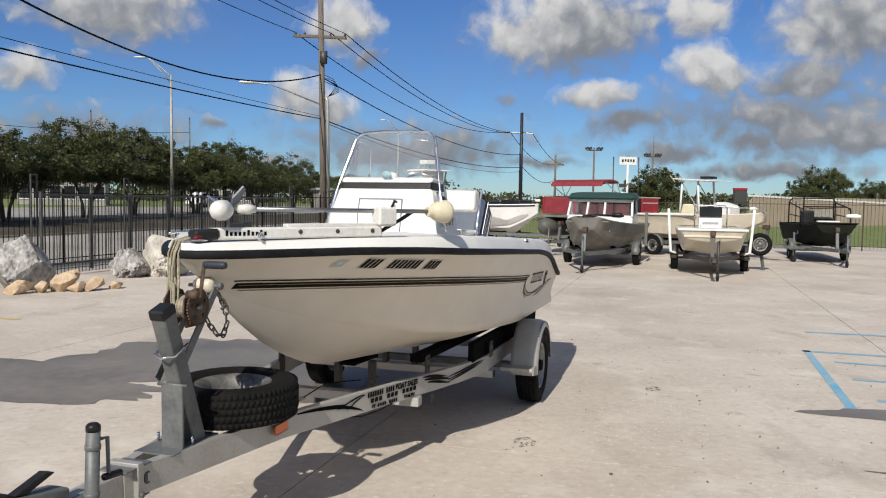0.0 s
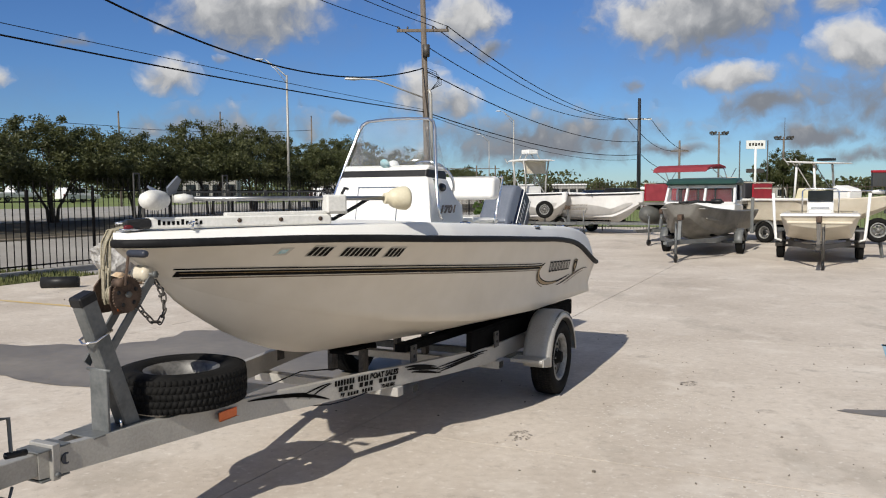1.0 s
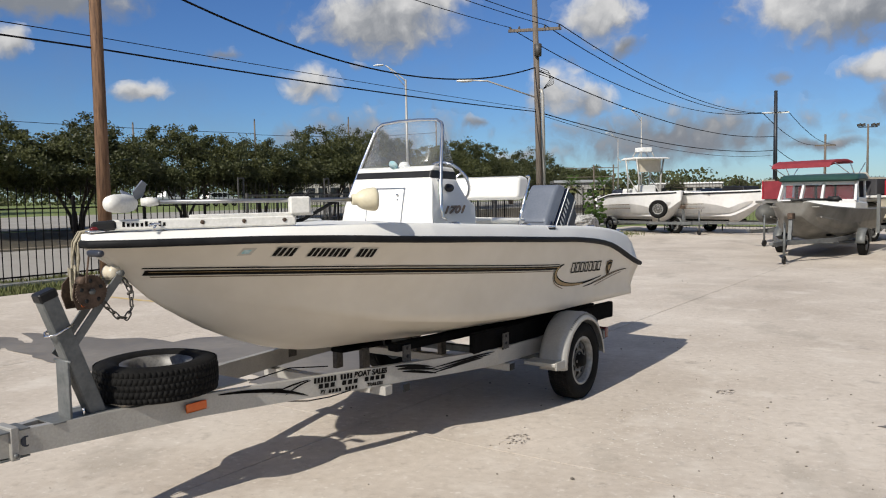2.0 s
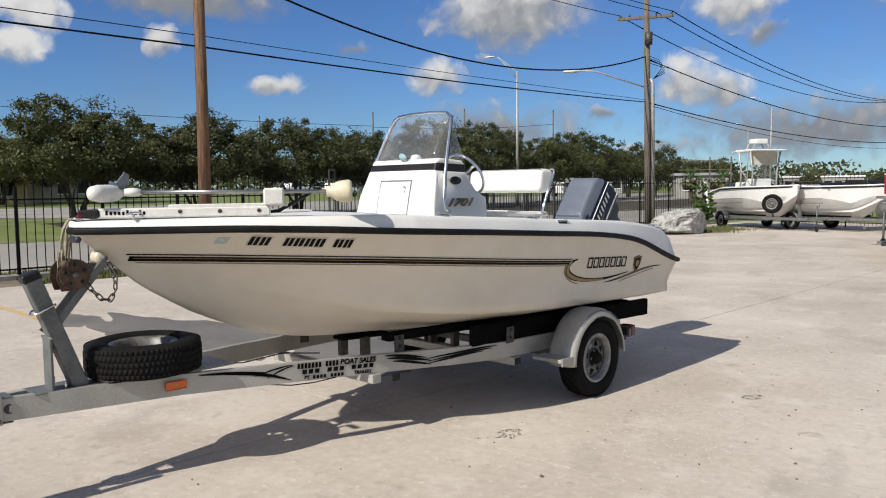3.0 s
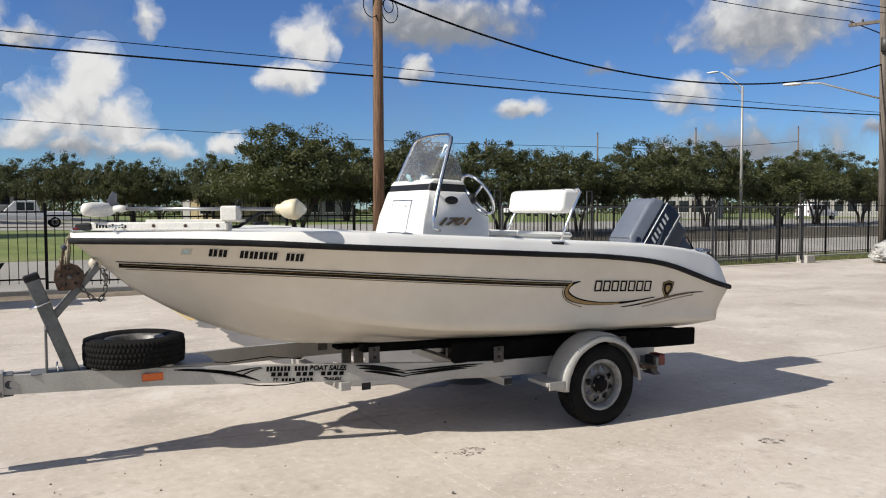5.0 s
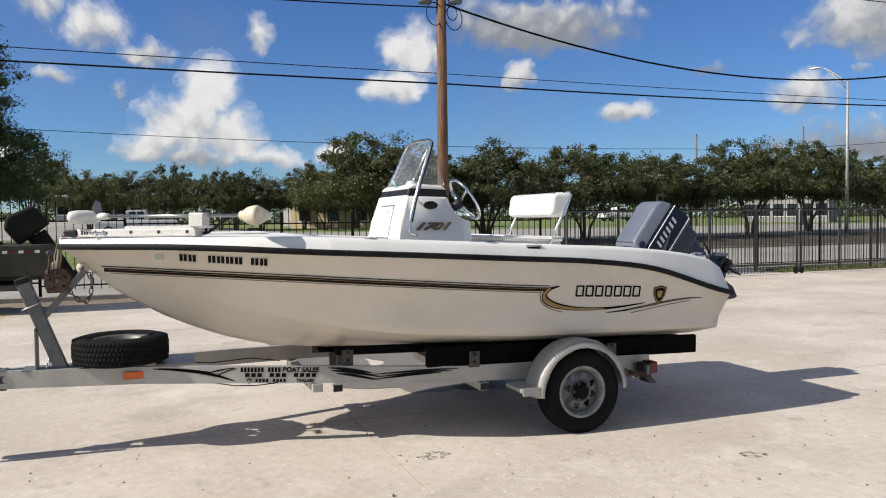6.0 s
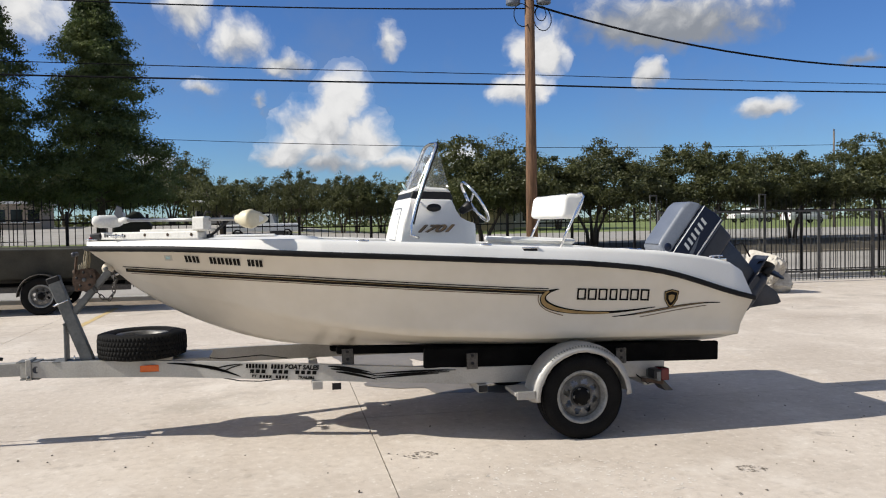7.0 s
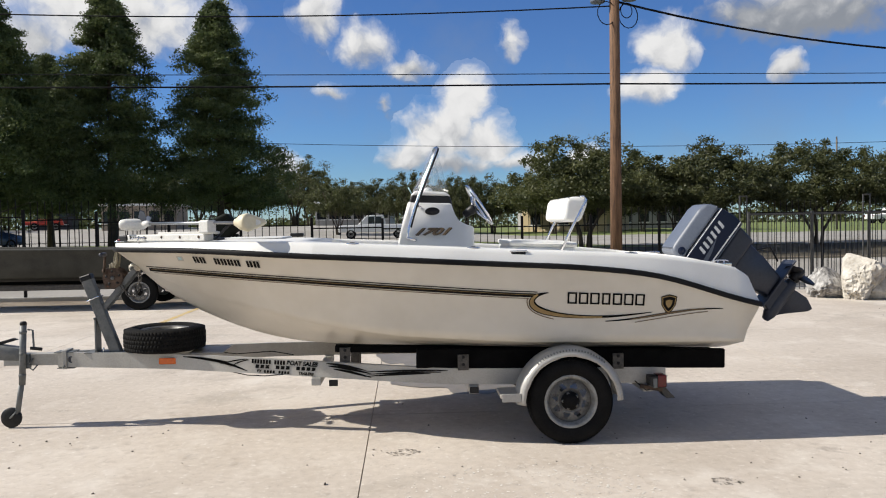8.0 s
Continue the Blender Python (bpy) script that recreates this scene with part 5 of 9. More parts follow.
def build_deck_fittings():
    light = thing("navigation_light", BOAT @ L_pose(0.05, 0.03, 1.536), "red and green bow navigation light on chrome base", "boat light")
    part("lens", lathe("lens", [(0.0, 0.0), (0.026, 0.0), (0.026, 0.018), (0.02, 0.026), (0.0, 0.028)], "red_lens", 16, "Z"), light, "red glass lens", Matrix.Diagonal((1.3, 0.9, 1, 1)))
    part("base", lathe("base", [(0.0, 0.0), (0.045, 0.0), (0.042, 0.008), (0.0, 0.009)], "chrome", 16, "Z"), light, "", Matrix.Diagonal((1.3, 0.9, 1, 1)))

    cl = thing("cleat", BOAT @ L_pose(0.29, 0.22, 1.537, 200), "bright stainless deck cleat", "cleat", "deck cleats")
    part("bar", tube("bar", [(-0.085, 0, 0.026), (-0.04, 0, 0.032), (0.04, 0, 0.032), (0.085, 0, 0.026)], 0.007, "chrome"), cl)
    for x in (-0.03, 0.03):
        part("foot", tube("foot", [(x * 1.4, 0, 0.0), (x, 0, 0.03)], 0.007, "chrome", r2=0.006), cl)
    for a, p in ((0.29, -0.22), (4.85, -0.82)):
        copy_thing(cl, BOAT @ L_pose(a, p, GUN_Z(a) + 0.003, 0 if a > 1 else 160))
    sc = thing("stern_cleat", BOAT @ L_pose(4.86, 0.86, 1.302), "bright stainless cleat plate at the stern corner", "cleat")
    part("plate", box("plate", (-0.07, -0.03, -0.02), (0.07, 0.035, 0.004), "chrome", 0.004), sc)
    part("bar", tube("bar", [(-0.06, 0.0, 0.018), (-0.03, 0, 0.024), (0.03, 0, 0.024), (0.06, 0, 0.018)], 0.006, "chrome"), sc)
    for x in (-0.025, 0.025):
        part("foot", tube("foot", [(x, 0, 0.0), (x, 0, 0.024)], 0.006, "chrome"), sc)
    for a, p in ((2.05, 0.90), (2.95, 0.93), (4.15, 0.90)):
        rh = thing("rod_holder", BOAT @ L_pose(a, p, GUN_Z(a)), "dark flush rod holder in the gunwale", "rod holder", "rod holders")
        part("flange", lathe("flange", [(0.02, 0.004), (0.03, 0.008), (0.036, 0.003), (0.036, -0.004)], "chrome", 16, "Z"), rh, m=Matrix.Diagonal((1.4, 1, 1, 1)))
        part("cap", lathe("cap", [(0.0, 0.012), (0.018, 0.011), (0.021, -0.002)], "black", 12, "Z"), rh)
    sp = thing("pop_up_cleat", BOAT @ L_pose(3.28, 0.965, 1.40), "dark recessed side fitting with bright trim", "cleat")
    part("recess", box("recess", (-0.055, -0.02, -0.045), (0.055, 0.022, 0.022), "black", 0.006), sp)
    part("trim", box("trim", (-0.065, -0.03, 0.022), (0.065, 0.022, 0.034), "chrome", 0.004), sp)
    hatch = thing("deck_hatch", BOAT @ L_pose(1.15, 0.0, 1.545), "flush white deck hatch on the foredeck", "hatch")
    part("lid", box("lid", (-0.28, -0.3, 0.0), (0.28, 0.3, 0.012), "deck", 0.006), hatch)
    pad = thing("deck_pad", BOAT @ L_pose(1.44, -0.58, 1.545), "black rubber pad on the foredeck", "pad")
    part("pad", box("pad", (-0.06, -0.05, 0.0), (0.06, 0.05, 0.035), "black", 0.01), pad)


def chain(name, pts, parent, link=0.034, wire=0.0042, material="galv_dark"):
    """Links laid along a hanging line, every other one turned."""
    bm0 = bmesh.new()
    n = 12
    ring = []
    for k in range(n):
        t = 2 * math.pi * k / n
        ring.append((link * 0.5 * math.cos(t) + (0.25 * link if math.cos(t) > 0 else -0.25 * link), link * 0.36 * math.sin(t), 0))
    me = finish(tube_bm(bm0, ring, wire, 6, True), "link", material, True, 60)
    pts = [Vector(p) for p in pts]
    seg = [0.0]
    for a, b in zip(pts, pts[1:]):
        seg.append(seg[-1] + (b - a).length)
    step, s, i = link * 1.12, 0.0, 0
    while s < seg[-1]:
        k = max(j for j in range(len(seg)) if seg[j] <= s)
        k = min(k, len(pts) - 2)
        u = (s - seg[k]) / (seg[k + 1] - seg[k])
        p, d = pts[k].lerp(pts[k + 1], u), (pts[k + 1] - pts[k]).normalized()
        q = d.to_track_quat("X", "Z").to_matrix().to_4x4()
        part(name, me, parent, m=Matrix.Translation(p) @ q @ Matrix.Rotation(radians(90 * (i % 2) + 20), 4, "X"))
        s += step
        i += 1


def build_winch():
    w = thing("winch", BOAT, "rusty hand winch with strap reel on the trailer post", "winch")
    z, a = 1.235, -0.015
    for q in (-0.055, 0.05):
        part("side_plate", rounded_prism("side_plate", [(a - 0.07, z - 0.09), (a + 0.07, z - 0.09), (a + 0.088, z - 0.03), (a + 0.088, z + 0.03), (a + 0.055, z + 0.07), (a + 0.01, z + 0.085), (a - 0.05, z + 0.075), (a - 0.085, z + 0.04), (a - 0.092, z - 0.02)], 0.004, "rust", 0.002, q), w, "rust-brown steel side plate")
    part("drum", lathe("drum", [(0.0, -0.05), (0.03, -0.05), (0.03, 0.045), (0, 0.045)], "rust", 20, "Y"), w, "", L_pose(a, 0.0, z))
    for k in range(5):
        part("strap_turn", lathe("strap_turn", [(0.045, -0.008), (0.052 + 0.003 * (k % 2), -0.006), (0.052 + 0.003 * (k % 2), 0.006), (0.045, 0.008)], "rope", 24, "Y"), w, "", L_pose(a, -0.036 + k * 0.017, z))
    g = bmesh.new()
    teeth = 36
    A, B = [], []
    for k in range(teeth * 2):
        r = 0.088 if k % 2 else 0.080
        t = math.pi * k / teeth
        A.append(g.verts.new((r * math.cos(t), 0.0, r * math.sin(t))))
        B.append(g.verts.new((r * math.cos(t), 0.009, r * math.sin(t))))
    g.faces.new(A)
    g.faces.new(B[::-1])
    for k in range(teeth * 2):
        g.faces.new((A[k], B[k], B[(k + 1) % (teeth * 2)], A[(k + 1) % (teeth * 2)]))
    part("gear", finish(g, "gear", "rust"), w, "toothed rusty gear", L_pose(a, 0.062, z))
    for k in range(5):
        t = 2 * math.pi * k / 5 + 0.4
        part("gear_hole", lathe("gear_hole", [(0, 0.0), (0.011, 0.0), (0.011, 0.002), (0, 0.002)], "black", 10, "Y"), w, "", L_pose(a + 0.055 * math.cos(t), 0.0712, z + 0.055 * math.sin(t)))
    part("gear_nut", lathe("gear_nut", [(0, 0.0), (0.016, 0.0), (0.016, 0.012), (0, 0.014)], "galv", 6, "Y"), w, "", L_pose(a, 0.071, z))
    part("pinion", lathe("pinion", [(0, 0.0), (0.022, 0.0), (0.022, 0.055), (0, 0.055)], "rust", 12, "Y"), w, "", L_pose(a - 0.055, 0.05, z + 0.06))
    part("crank", beam("crank", L(a - 0.055, 0.115, z + 0.05), L(a - 0.035, 0.125, z + 0.205), 0.022, 0.008, "rust", 0.001), w, "steel crank arm")
    part("grip", lathe("grip", [(0, 0.0), (0.015, 0.0), (0.018, 0.012), (0.018, 0.10), (0.014, 0.112), (0, 0.114)], "grey_leg", 14, "Y"), w, "dark grey crank grip", L_pose(a - 0.035, 0.125, z + 0.20))
    part("label", box("label", (-a + 0.0, 0.056, z - 0.075), (-a + 0.05, 0.0585, z - 0.045), "orange"), w, "faded orange label")
    r = thing("bow_roller", BOAT, "white rubber bow roller on the winch arms", "roller")
    part("roller", lathe("roller", [(0, -0.05), (0.03, -0.05), (0.042, -0.03), (0.034, 0.0), (0.042, 0.03), (0.03, 0.05), (0, 0.05)], "cream_hull", 18, "Y"), r, "", L_pose(0.145, 0.0, 1.315))
    part("bolt", tube("bolt", [L(0.145, -0.09, 1.315), L(0.145, 0.09, 1.315)], 0.009, "galv"), r)
    part("nut", lathe("nut", [(0, 0), (0.018, 0), (0.018, 0.014), (0, 0.014)], "galv", 6, "Y"), r, "", L_pose(0.145, 0.078, 1.315))
    part("bow_eye", tube("bow_eye", [L(0.22, 0.02, 1.27), L(0.18, 0.02, 1.255), L(0.18, -0.02, 1.255), L(0.22, -0.02, 1.27)], 0.007, "chrome"), r)
    ch = thing("safety_chain", BOAT, "dark steel safety chain hanging from the bow eye", "chain")
    chain("link", [L(0.19, 0.05, 1.262), L(0.205, 0.075, 1.20), L(0.195, 0.085, 1.12), L(0.165, 0.085, 1.075), L(0.12, 0.08, 1.085), L(0.075, 0.072, 1.135), L(0.05, 0.068, 1.17)], ch)
    part("hook", tube("hook", [L(0.19, 0.05, 1.255), L(0.215, 0.06, 1.235), L(0.215, 0.065, 1.205), L(0.19, 0.062, 1.20)], 0.008, "galv_dark"), ch)
    ro = thing("rope", BOAT, "faded tan mooring rope hanging in loops at the bow", "rope")
    rng = random.Random(3)
    for k in range(11):
        y = -0.03 - 0.006 * k + rng.uniform(-0.008, 0.008)
        x = rng.uniform(-0.012, 0.012)
        drop = 0.24 + 0.12 * rng.random()
        pts = [L(0.20, y + 0.05, 1.545), L(0.10, y + 0.02, 1.548 + 0.004 * (k % 3)), L(0.02 + x, y, 1.535), L(-0.012 + x, y - 0.004, 1.48), L(-0.02 + x * 2, y + rng.uniform(-0.015, 0.015), 1.40), L(-0.035 + x, y + rng.uniform(-0.01, 0.02), 1.545 - drop), L(-0.055 + x, y + 0.02, 1.53 - drop), L(-0.05 + x * 2, y + 0.025, 1.40)]
        fine = []
        for i in range(len(pts) - 1):
            for s in range(4):
                fine.append(pts[i].lerp(pts[i + 1], s / 4))
        part("strand", tube("strand", fine, 0.0048, "rope", 6), ro)
    return w


def build_tongue():
    t = thing("trailer_coupler", BOAT @ Matrix.Translation(L(0.30, 0, 0.05)), "grey steel trailer coupler at the tongue end", "coupler")
    part("socket", rounded_prism("socket", [(-1.46, 0.56), (-1.44, 0.63), (-1.36, 0.65), (-1.22, 0.625), (-1.1, 0.61), (-1.1, 0.50), (-1.30, 0.51), (-1.44, 0.52)], 0.05, "galv", 0.014), t)
    part("latch", rounded_prism("latch", [(-1.33, 0.65), (-1.18, 0.69), (-1.14, 0.675), (-1.28, 0.635)], 0.02, "black", 0.005), t, "black latch lever")
    part("chain_hook", tube("chain_hook", [L(-1.0, 0.05, 0.52), L(-1.03, 0.09, 0.46), L(-0.98, 0.1, 0.43), L(-0.95, 0.08, 0.47)], 0.007, "galv"), t)
    ball = thing("coupler_lock", BOAT @ Matrix.Translation(L(0.40, 0, 0.07)), "black and red coupler lock on the tongue", "lock")
    part("body", lathe("body", [(0, -0.05), (0.05, -0.05), (0.055, 0.0), (0.05, 0.05), (0, 0.05)], "black", 18, "Y"), ball, "", L_pose(-1.50, 0.02, 0.61))
    part("tag", box("tag", (1.52, 0.05, 0.585), (1.60, 0.075, 0.625), "red_lens", 0.005), ball, "red plastic tag")
    j = thing("tongue_jack", BOAT, "grey swivel tongue jack with a small wheel", "jack")
    part("tube", tube("tube", [L(-0.77, 0.105, 0.36), L(-0.745, 0.105, 0.865)], 0.026, "galv", 16), j, "grey steel jack tube")
    part("grip", tube("grip", [L(-0.69, 0.105, 0.665), L(-0.60, 0.105, 0.655)], 0.014, "black", 10), j, "black crank grip")
    for z in (0.44, 0.62, 0.80):
        part("band", lathe("band", [(0.026, -0.012), (0.029, -0.01), (0.029, 0.01), (0.026, 0.012)], "galv", 16, "Z"), j, "", L_pose(-0.77 + 0.025 * (z - 0.36) / 0.505, 0.105, z))
    part("cap", lathe("cap", [(0.027, 0.0), (0.027, 0.02), (0.018, 0.03), (0, 0.032)], "black", 16, "Z"), j, "", L_pose(-0.745, 0.105, 0.86))
    part("inner_tube", tube("inner_tube", [L(-0.815, 0.105, 0.12), L(-0.77, 0.105, 0.40)], 0.022, "galv", 12), j)
    part("crank", tube("crank", [L(-0.71, 0.105, 0.82), L(-0.67, 0.105, 0.815), L(-0.665, 0.105, 0.67), L(-0.69, 0.105, 0.665)], 0.008, "galv"), j, "bent steel crank")
    part("bracket", box("bracket", (0.72, 0.035, 0.49), (0.80, 0.085, 0.61), "galv", 0.005), j)
    part("wheel", lathe("wheel", [(0.0, -0.022), (0.035, -0.022), (0.04, -0.018), (0.078, -0.018), (0.085, -0.008), (0.085, 0.008), (0.078, 0.018), (0.04, 0.018), (0.035, 0.022), (0, 0.022)], "black", 24), j, "black plastic wheel", L_pose(-0.865, 0.105, 0.087))
    part("fork", tube("fork", [L(-0.815, 0.13, 0.14), L(-0.865, 0.132, 0.087)], 0.007, "galv"), j)


def beam_mark(name, outline, material, parent):
    vs = [L(a, BEAM_P(a) + 0.0035, BEAM_Z(a) + z) for a, z in outline]
    return part(name, mesh_of(name, vs, [tuple(range(len(vs)))], material), parent)


def build_trailer_details(tr):
    beam_part = tr.children[0]

    def slash(a0, a1, z0, z1, w0, bend):
        up, dn = [], []
        n = 8
        for i in range(n + 1):
            u = i / n
            a, z = a0 + (a1 - a0) * u, z0 + (z1 - z0) * u ** bend
            w = w0 * math.sin(math.pi * min(0.97, 0.06 + 0.94 * u)) ** 0.7
            up.append((a, z + w / 2))
            dn.append((a, z - w / 2))
        for i in range(n):
            vs = [L(a, BEAM_P(a) + 0.0035, BEAM_Z(a) + z) for a, z in (dn[i], dn[i + 1], up[i + 1], up[i])]
            yield vs

    for rows in ([(0.60, 1.00, 0.045, 0.020, 0.018, 1.6), (0.70, 1.06, 0.040, -0.005, 0.022, 1.6), (0.82, 1.12, 0.030, -0.030, 0.022, 1.5), (0.93, 1.15, 0.015, -0.045, 0.018, 1.4), (1.16, 0.92, 0.050, 0.0, 0.011, 1.5), (1.17, 1.0, 0.045, -0.020, 0.011, 1.5)],
                 [(1.80, 2.12, 0.050, 0.012, 0.020, 1.6), (1.82, 2.16, 0.030, -0.012, 0.022, 1.6), (1.86, 2.16, 0.008, -0.040, 0.020, 1.4), (2.75, 2.10, 0.045, 0.0, 0.014, 1.5), (2.70, 2.12, 0.030, -0.018, 0.014, 1.5), (2.62, 2.10, 0.015, -0.036, 0.014, 1.4)]):
        for r in rows:
            verts, faces = [], []
            for q in slash(*r):
                k = len(verts)
                verts += q
                faces.append((k, k + 1, k + 2, k + 3))
            part("flame_decal", mesh_of("flame_decal", verts, faces, "ink"), beam_part)
    x = (L(1.75, 0.56, 0) - L(1.2, 0.425, 0)).normalized()
    nrm = Vector((-x.y, x.x, 0)) * -1
    tilt = Vector((0, 0, -0.045))
    xx = (x + tilt).normalized()
    up = nrm.cross(xx)

    def plate(a, dz):
        c = L(a, BEAM_P(a) + 0.004, BEAM_Z(a) + dz)
        return Matrix(((xx.x, up.x, nrm.x, c.x), (xx.y, up.y, nrm.y, c.y), (xx.z, up.z, nrm.z, c.z), (0, 0, 0, 1)))

    text_plate("lettering", "BOAT SALES", 0.047, plate(1.605, 0.036), "ink", beam_part, "black lettering", 0.15, 0.045)
    text_plate("lettering", "TRAILERS", 0.03, plate(1.635, -0.042), "ink", beam_part, "black lettering", 0.15, 0.045)
    text_plate("lettering", "BY", 0.03, plate(1.25, -0.04), "ink", beam_part, "black lettering", 0.15, 0.045)

    def bars(a0, w, count, dz, h, gap=()):
        for k in range(count):
            if k in gap:
                continue
            a = a0 + w * k
            beam_mark("character", [(a, dz - h / 2), (a + w * 0.72, dz - h / 2), (a + w * 0.8, dz + h / 2), (a + w * 0.1, dz + h / 2)], "ink", beam_part)

    bars(1.19, 0.0235, 12, 0.037, 0.034, (7,))
    bars(1.22, 0.042, 12, -0.002, 0.028, (3, 7))
    bars(1.29, 0.024, 10, -0.041, 0.022, (4, 9))
    # hardware
    part("logo_disc", lathe("logo_disc", [(0.019, 0.0), (0.027, 0.0), (0.027, 0.002), (0.019, 0.002), (0.019, 0.0)], "grey_leg", 20), tr, "dark ring sticker", L_pose(-0.38, 0.066, 0.555))
    part("joint_plate", box("joint_plate", (0.36, -0.07, 0.612), (0.52, 0.07, 0.62), "galv", 0.002), tr)
    part("joint_plate", box("joint_plate", (0.36, -0.06, 0.478), (0.50, 0.06, 0.486), "galv", 0.002), tr)
    part("post_foot", box("post_foot", (-0.10, -0.10, 0.606), (0.26, 0.10, 0.614), "galv", 0.002), tr)
    part("post_plate", beam("post_plate", L(-0.165, 0.035, 0.612), L(-0.165, 0.035, 0.90), 0.11, 0.016, "galv", 0.003), tr, "grey lower post sleeve")
    for q in (1, -1):
        part("bolt", tube("bolt", [L(-0.10, q * 0.09, 0.62), L(-0.10, q * 0.09, 0.655)], 0.007, "chrome", 6), tr)
    part("clip", tube("clip", [L(-0.165, -0.04, 0.90), L(-0.165, 0.11, 0.90)], 0.008, "galv"), tr)
    part("u_bolt", tube("u_bolt", [L(-0.13, 0.092, 1.085), L(-0.225, 0.092, 1.045), L(-0.25, 0.04, 1.035), L(-0.225, -0.012, 1.045), L(-0.13, -0.012, 1.085)], 0.006, "chrome"), tr)
    for a in (2.0, 2.96):
        for q in (1, -1):
            part("roller_bracket", box("roller_bracket", (-a - 0.035, q * 0.13 - 0.02, BEAM_Z(a) - 0.065), (-a + 0.035, q * 0.13 + 0.02, 0.60), "galv_dark", 0.003), tr, "dark stained keel bracket")
    part("keel_pad", rounded_prism("keel_pad", [(1.85, 0.585), (1.85, 0.615), (2.3, 0.595), (2.3, 0.565)], 0.06, "carpet", 0.008), tr, "black keel pad")
    part("wire", tube("wire", [L(1.0, 0.36, 0.475), L(1.15, 0.41, 0.45), L(1.3, 0.45, 0.447), L(1.45, 0.49, 0.462)], 0.004, "cable", 5), tr)
    part("wire", tube("wire", [L(0.75, 0.05, 0.60), L(1.0, 0.1, 0.575), L(1.3, 0.1, 0.59), L(1.5, 0.25, 0.58)], 0.004, "cable", 5), tr)
    part("spare_bracket", box("spare_bracket", (-0.9, -0.22, 0.59), (-0.62, 0.16, 0.602), "alu", 0.003), tr)
    part("plate_bracket", rounded_prism("plate_bracket", [(4.36, 0.37), (4.42, 0.37), (4.53, 0.25), (4.46, 0.25)], 0.07, "galv_dark", 0.004, 0.70), tr, "dark bent plate bracket")
    part("light_arm", beam("light_arm", L(4.24, 0.80, 0.36), L(4.40, 0.86, 0.34), 0.03, 0.03, "rust", 0.003), tr, "rusty lamp arm")
    part("wire", tube("wire", [L(4.2, 0.79, 0.40), L(4.28, 0.83, 0.33), L(4.36, 0.85, 0.36), L(4.38, 0.88, 0.41)], 0.005, "cable", 5), tr)
    part("lamp_body", box("lamp_body", (-4.345, 0.85, 0.39), (-4.27, 0.955, 0.462), "black", 0.008), tr, "black lamp housing")
    for a in (1.86, 2.95):
        part("tube_end", box("tube_end", (-a - 0.034, BEAM_P(a) + 0.032, BEAM_Z(a) - 0.12), (-a + 0.034, BEAM_P(a) + 0.036, BEAM_Z(a) - 0.07), "black"), tr)


# ---- fence ----
def fence_panel_parts(panel, thin=0.009, post_half=0.032, metal="iron", span=2.44, gaps=18, rail_z=1.80, top=2.10):
    post = box("post", (-post_half, -post_half, -0.3), (post_half, post_half, top - 0.18), metal, 0.004)
    rail = box("rail", (post_half, -2 * thin, -2 * thin), (span - post_half, 2 * thin, 2 * thin), metal)
    picket = box("picket", (-thin, -thin, 0.08), (thin, thin, top), metal)
    part("post", post, panel)
    for z in (0.17, rail_z):
        part("rail", rail, panel, m=pose(0, 0, z))
    for k in range(1, gaps):
        part("picket", picket, panel, m=pose(span * k / gaps, 0, 0))


def build_gate():
    """Two sliding gate leaves on wheels, meeting between tall posts with hoop tops."""
    line = -10.55
    hoop = None
    for a in (10.07, 12.93, 21.35):
        w = at(a, line - 0.10)
        m = pose(w.x, w.y, 0, 0, 0, 73.3)
        if hoop is None:
            hoop = thing("gate_post", m, "tall grey gate post with a square hoop top", "gate post", "gate posts")
            for x in (-0.08, 0.08):
                part("upright", box("upright", (x - 0.014, -0.014, -0.3), (x + 0.014, 0.014, 2.15), "hoop_grey", 0.004), hoop)
            part("hoop_bar", box("hoop_bar", (-0.094, -0.014, 2.15), (0.094, 0.014, 2.178), "hoop_grey", 0.004), hoop)
        else:
            copy_thing(hoop, m)
    for a0, a1, stiles, wheel_at in ((10.15, 17.36, (11.61, 12.93, 14.41, 15.92), 17.33), (17.50, 21.22, (18.9, 20.1), 17.53)):
        w = at(a0, line)
        span = a1 - a0
        gate = thing("gate", pose(w.x, w.y, 0, 0, 0, 73.3), "grey steel sliding gate leaf standing closed", "gate", "gate leaves")
        for z in (0.27, 1.75):
            part("rail", box("rail", (0, -0.024, z - 0.022), (span, 0.024, z + 0.022), "hoop_grey", 0.003), gate)
        for a in (a0, *stiles, a1):
            part("stile", box("stile", (a - a0 - 0.024, -0.029, 0.10), (a - a0 + 0.024, 0.029, 1.81), "hoop_grey", 0.003), gate)
        n = int(span / 0.105)
        picket = box("picket", (-0.006, -0.006, 0.05), (0.006, 0.006, 1.75), "hoop_grey")
        for k in range(1, n):
            part("picket", picket, gate, m=pose(span * k / n, 0, 0))
        part("wheel", lathe("wheel", [(0, -0.03), (0.07, -0.03), (0.085, -0.015), (0.085, 0.015), (0.07, 0.03), (0, 0.03)], "black", 16), gate, "black gate wheel", pose(wheel_at - a0, 0, 0.085))
    w = at(21.45, line)
    ob = thing("footing", pose(w.x, w.y, 0, 0, 0, 73.3), "pale concrete block at the gate post's foot", "footing")
    part("block", box("block", (-0.2, -0.2, -0.1), (0.2, 0.2, 0.24), "curb", 0.03), ob)


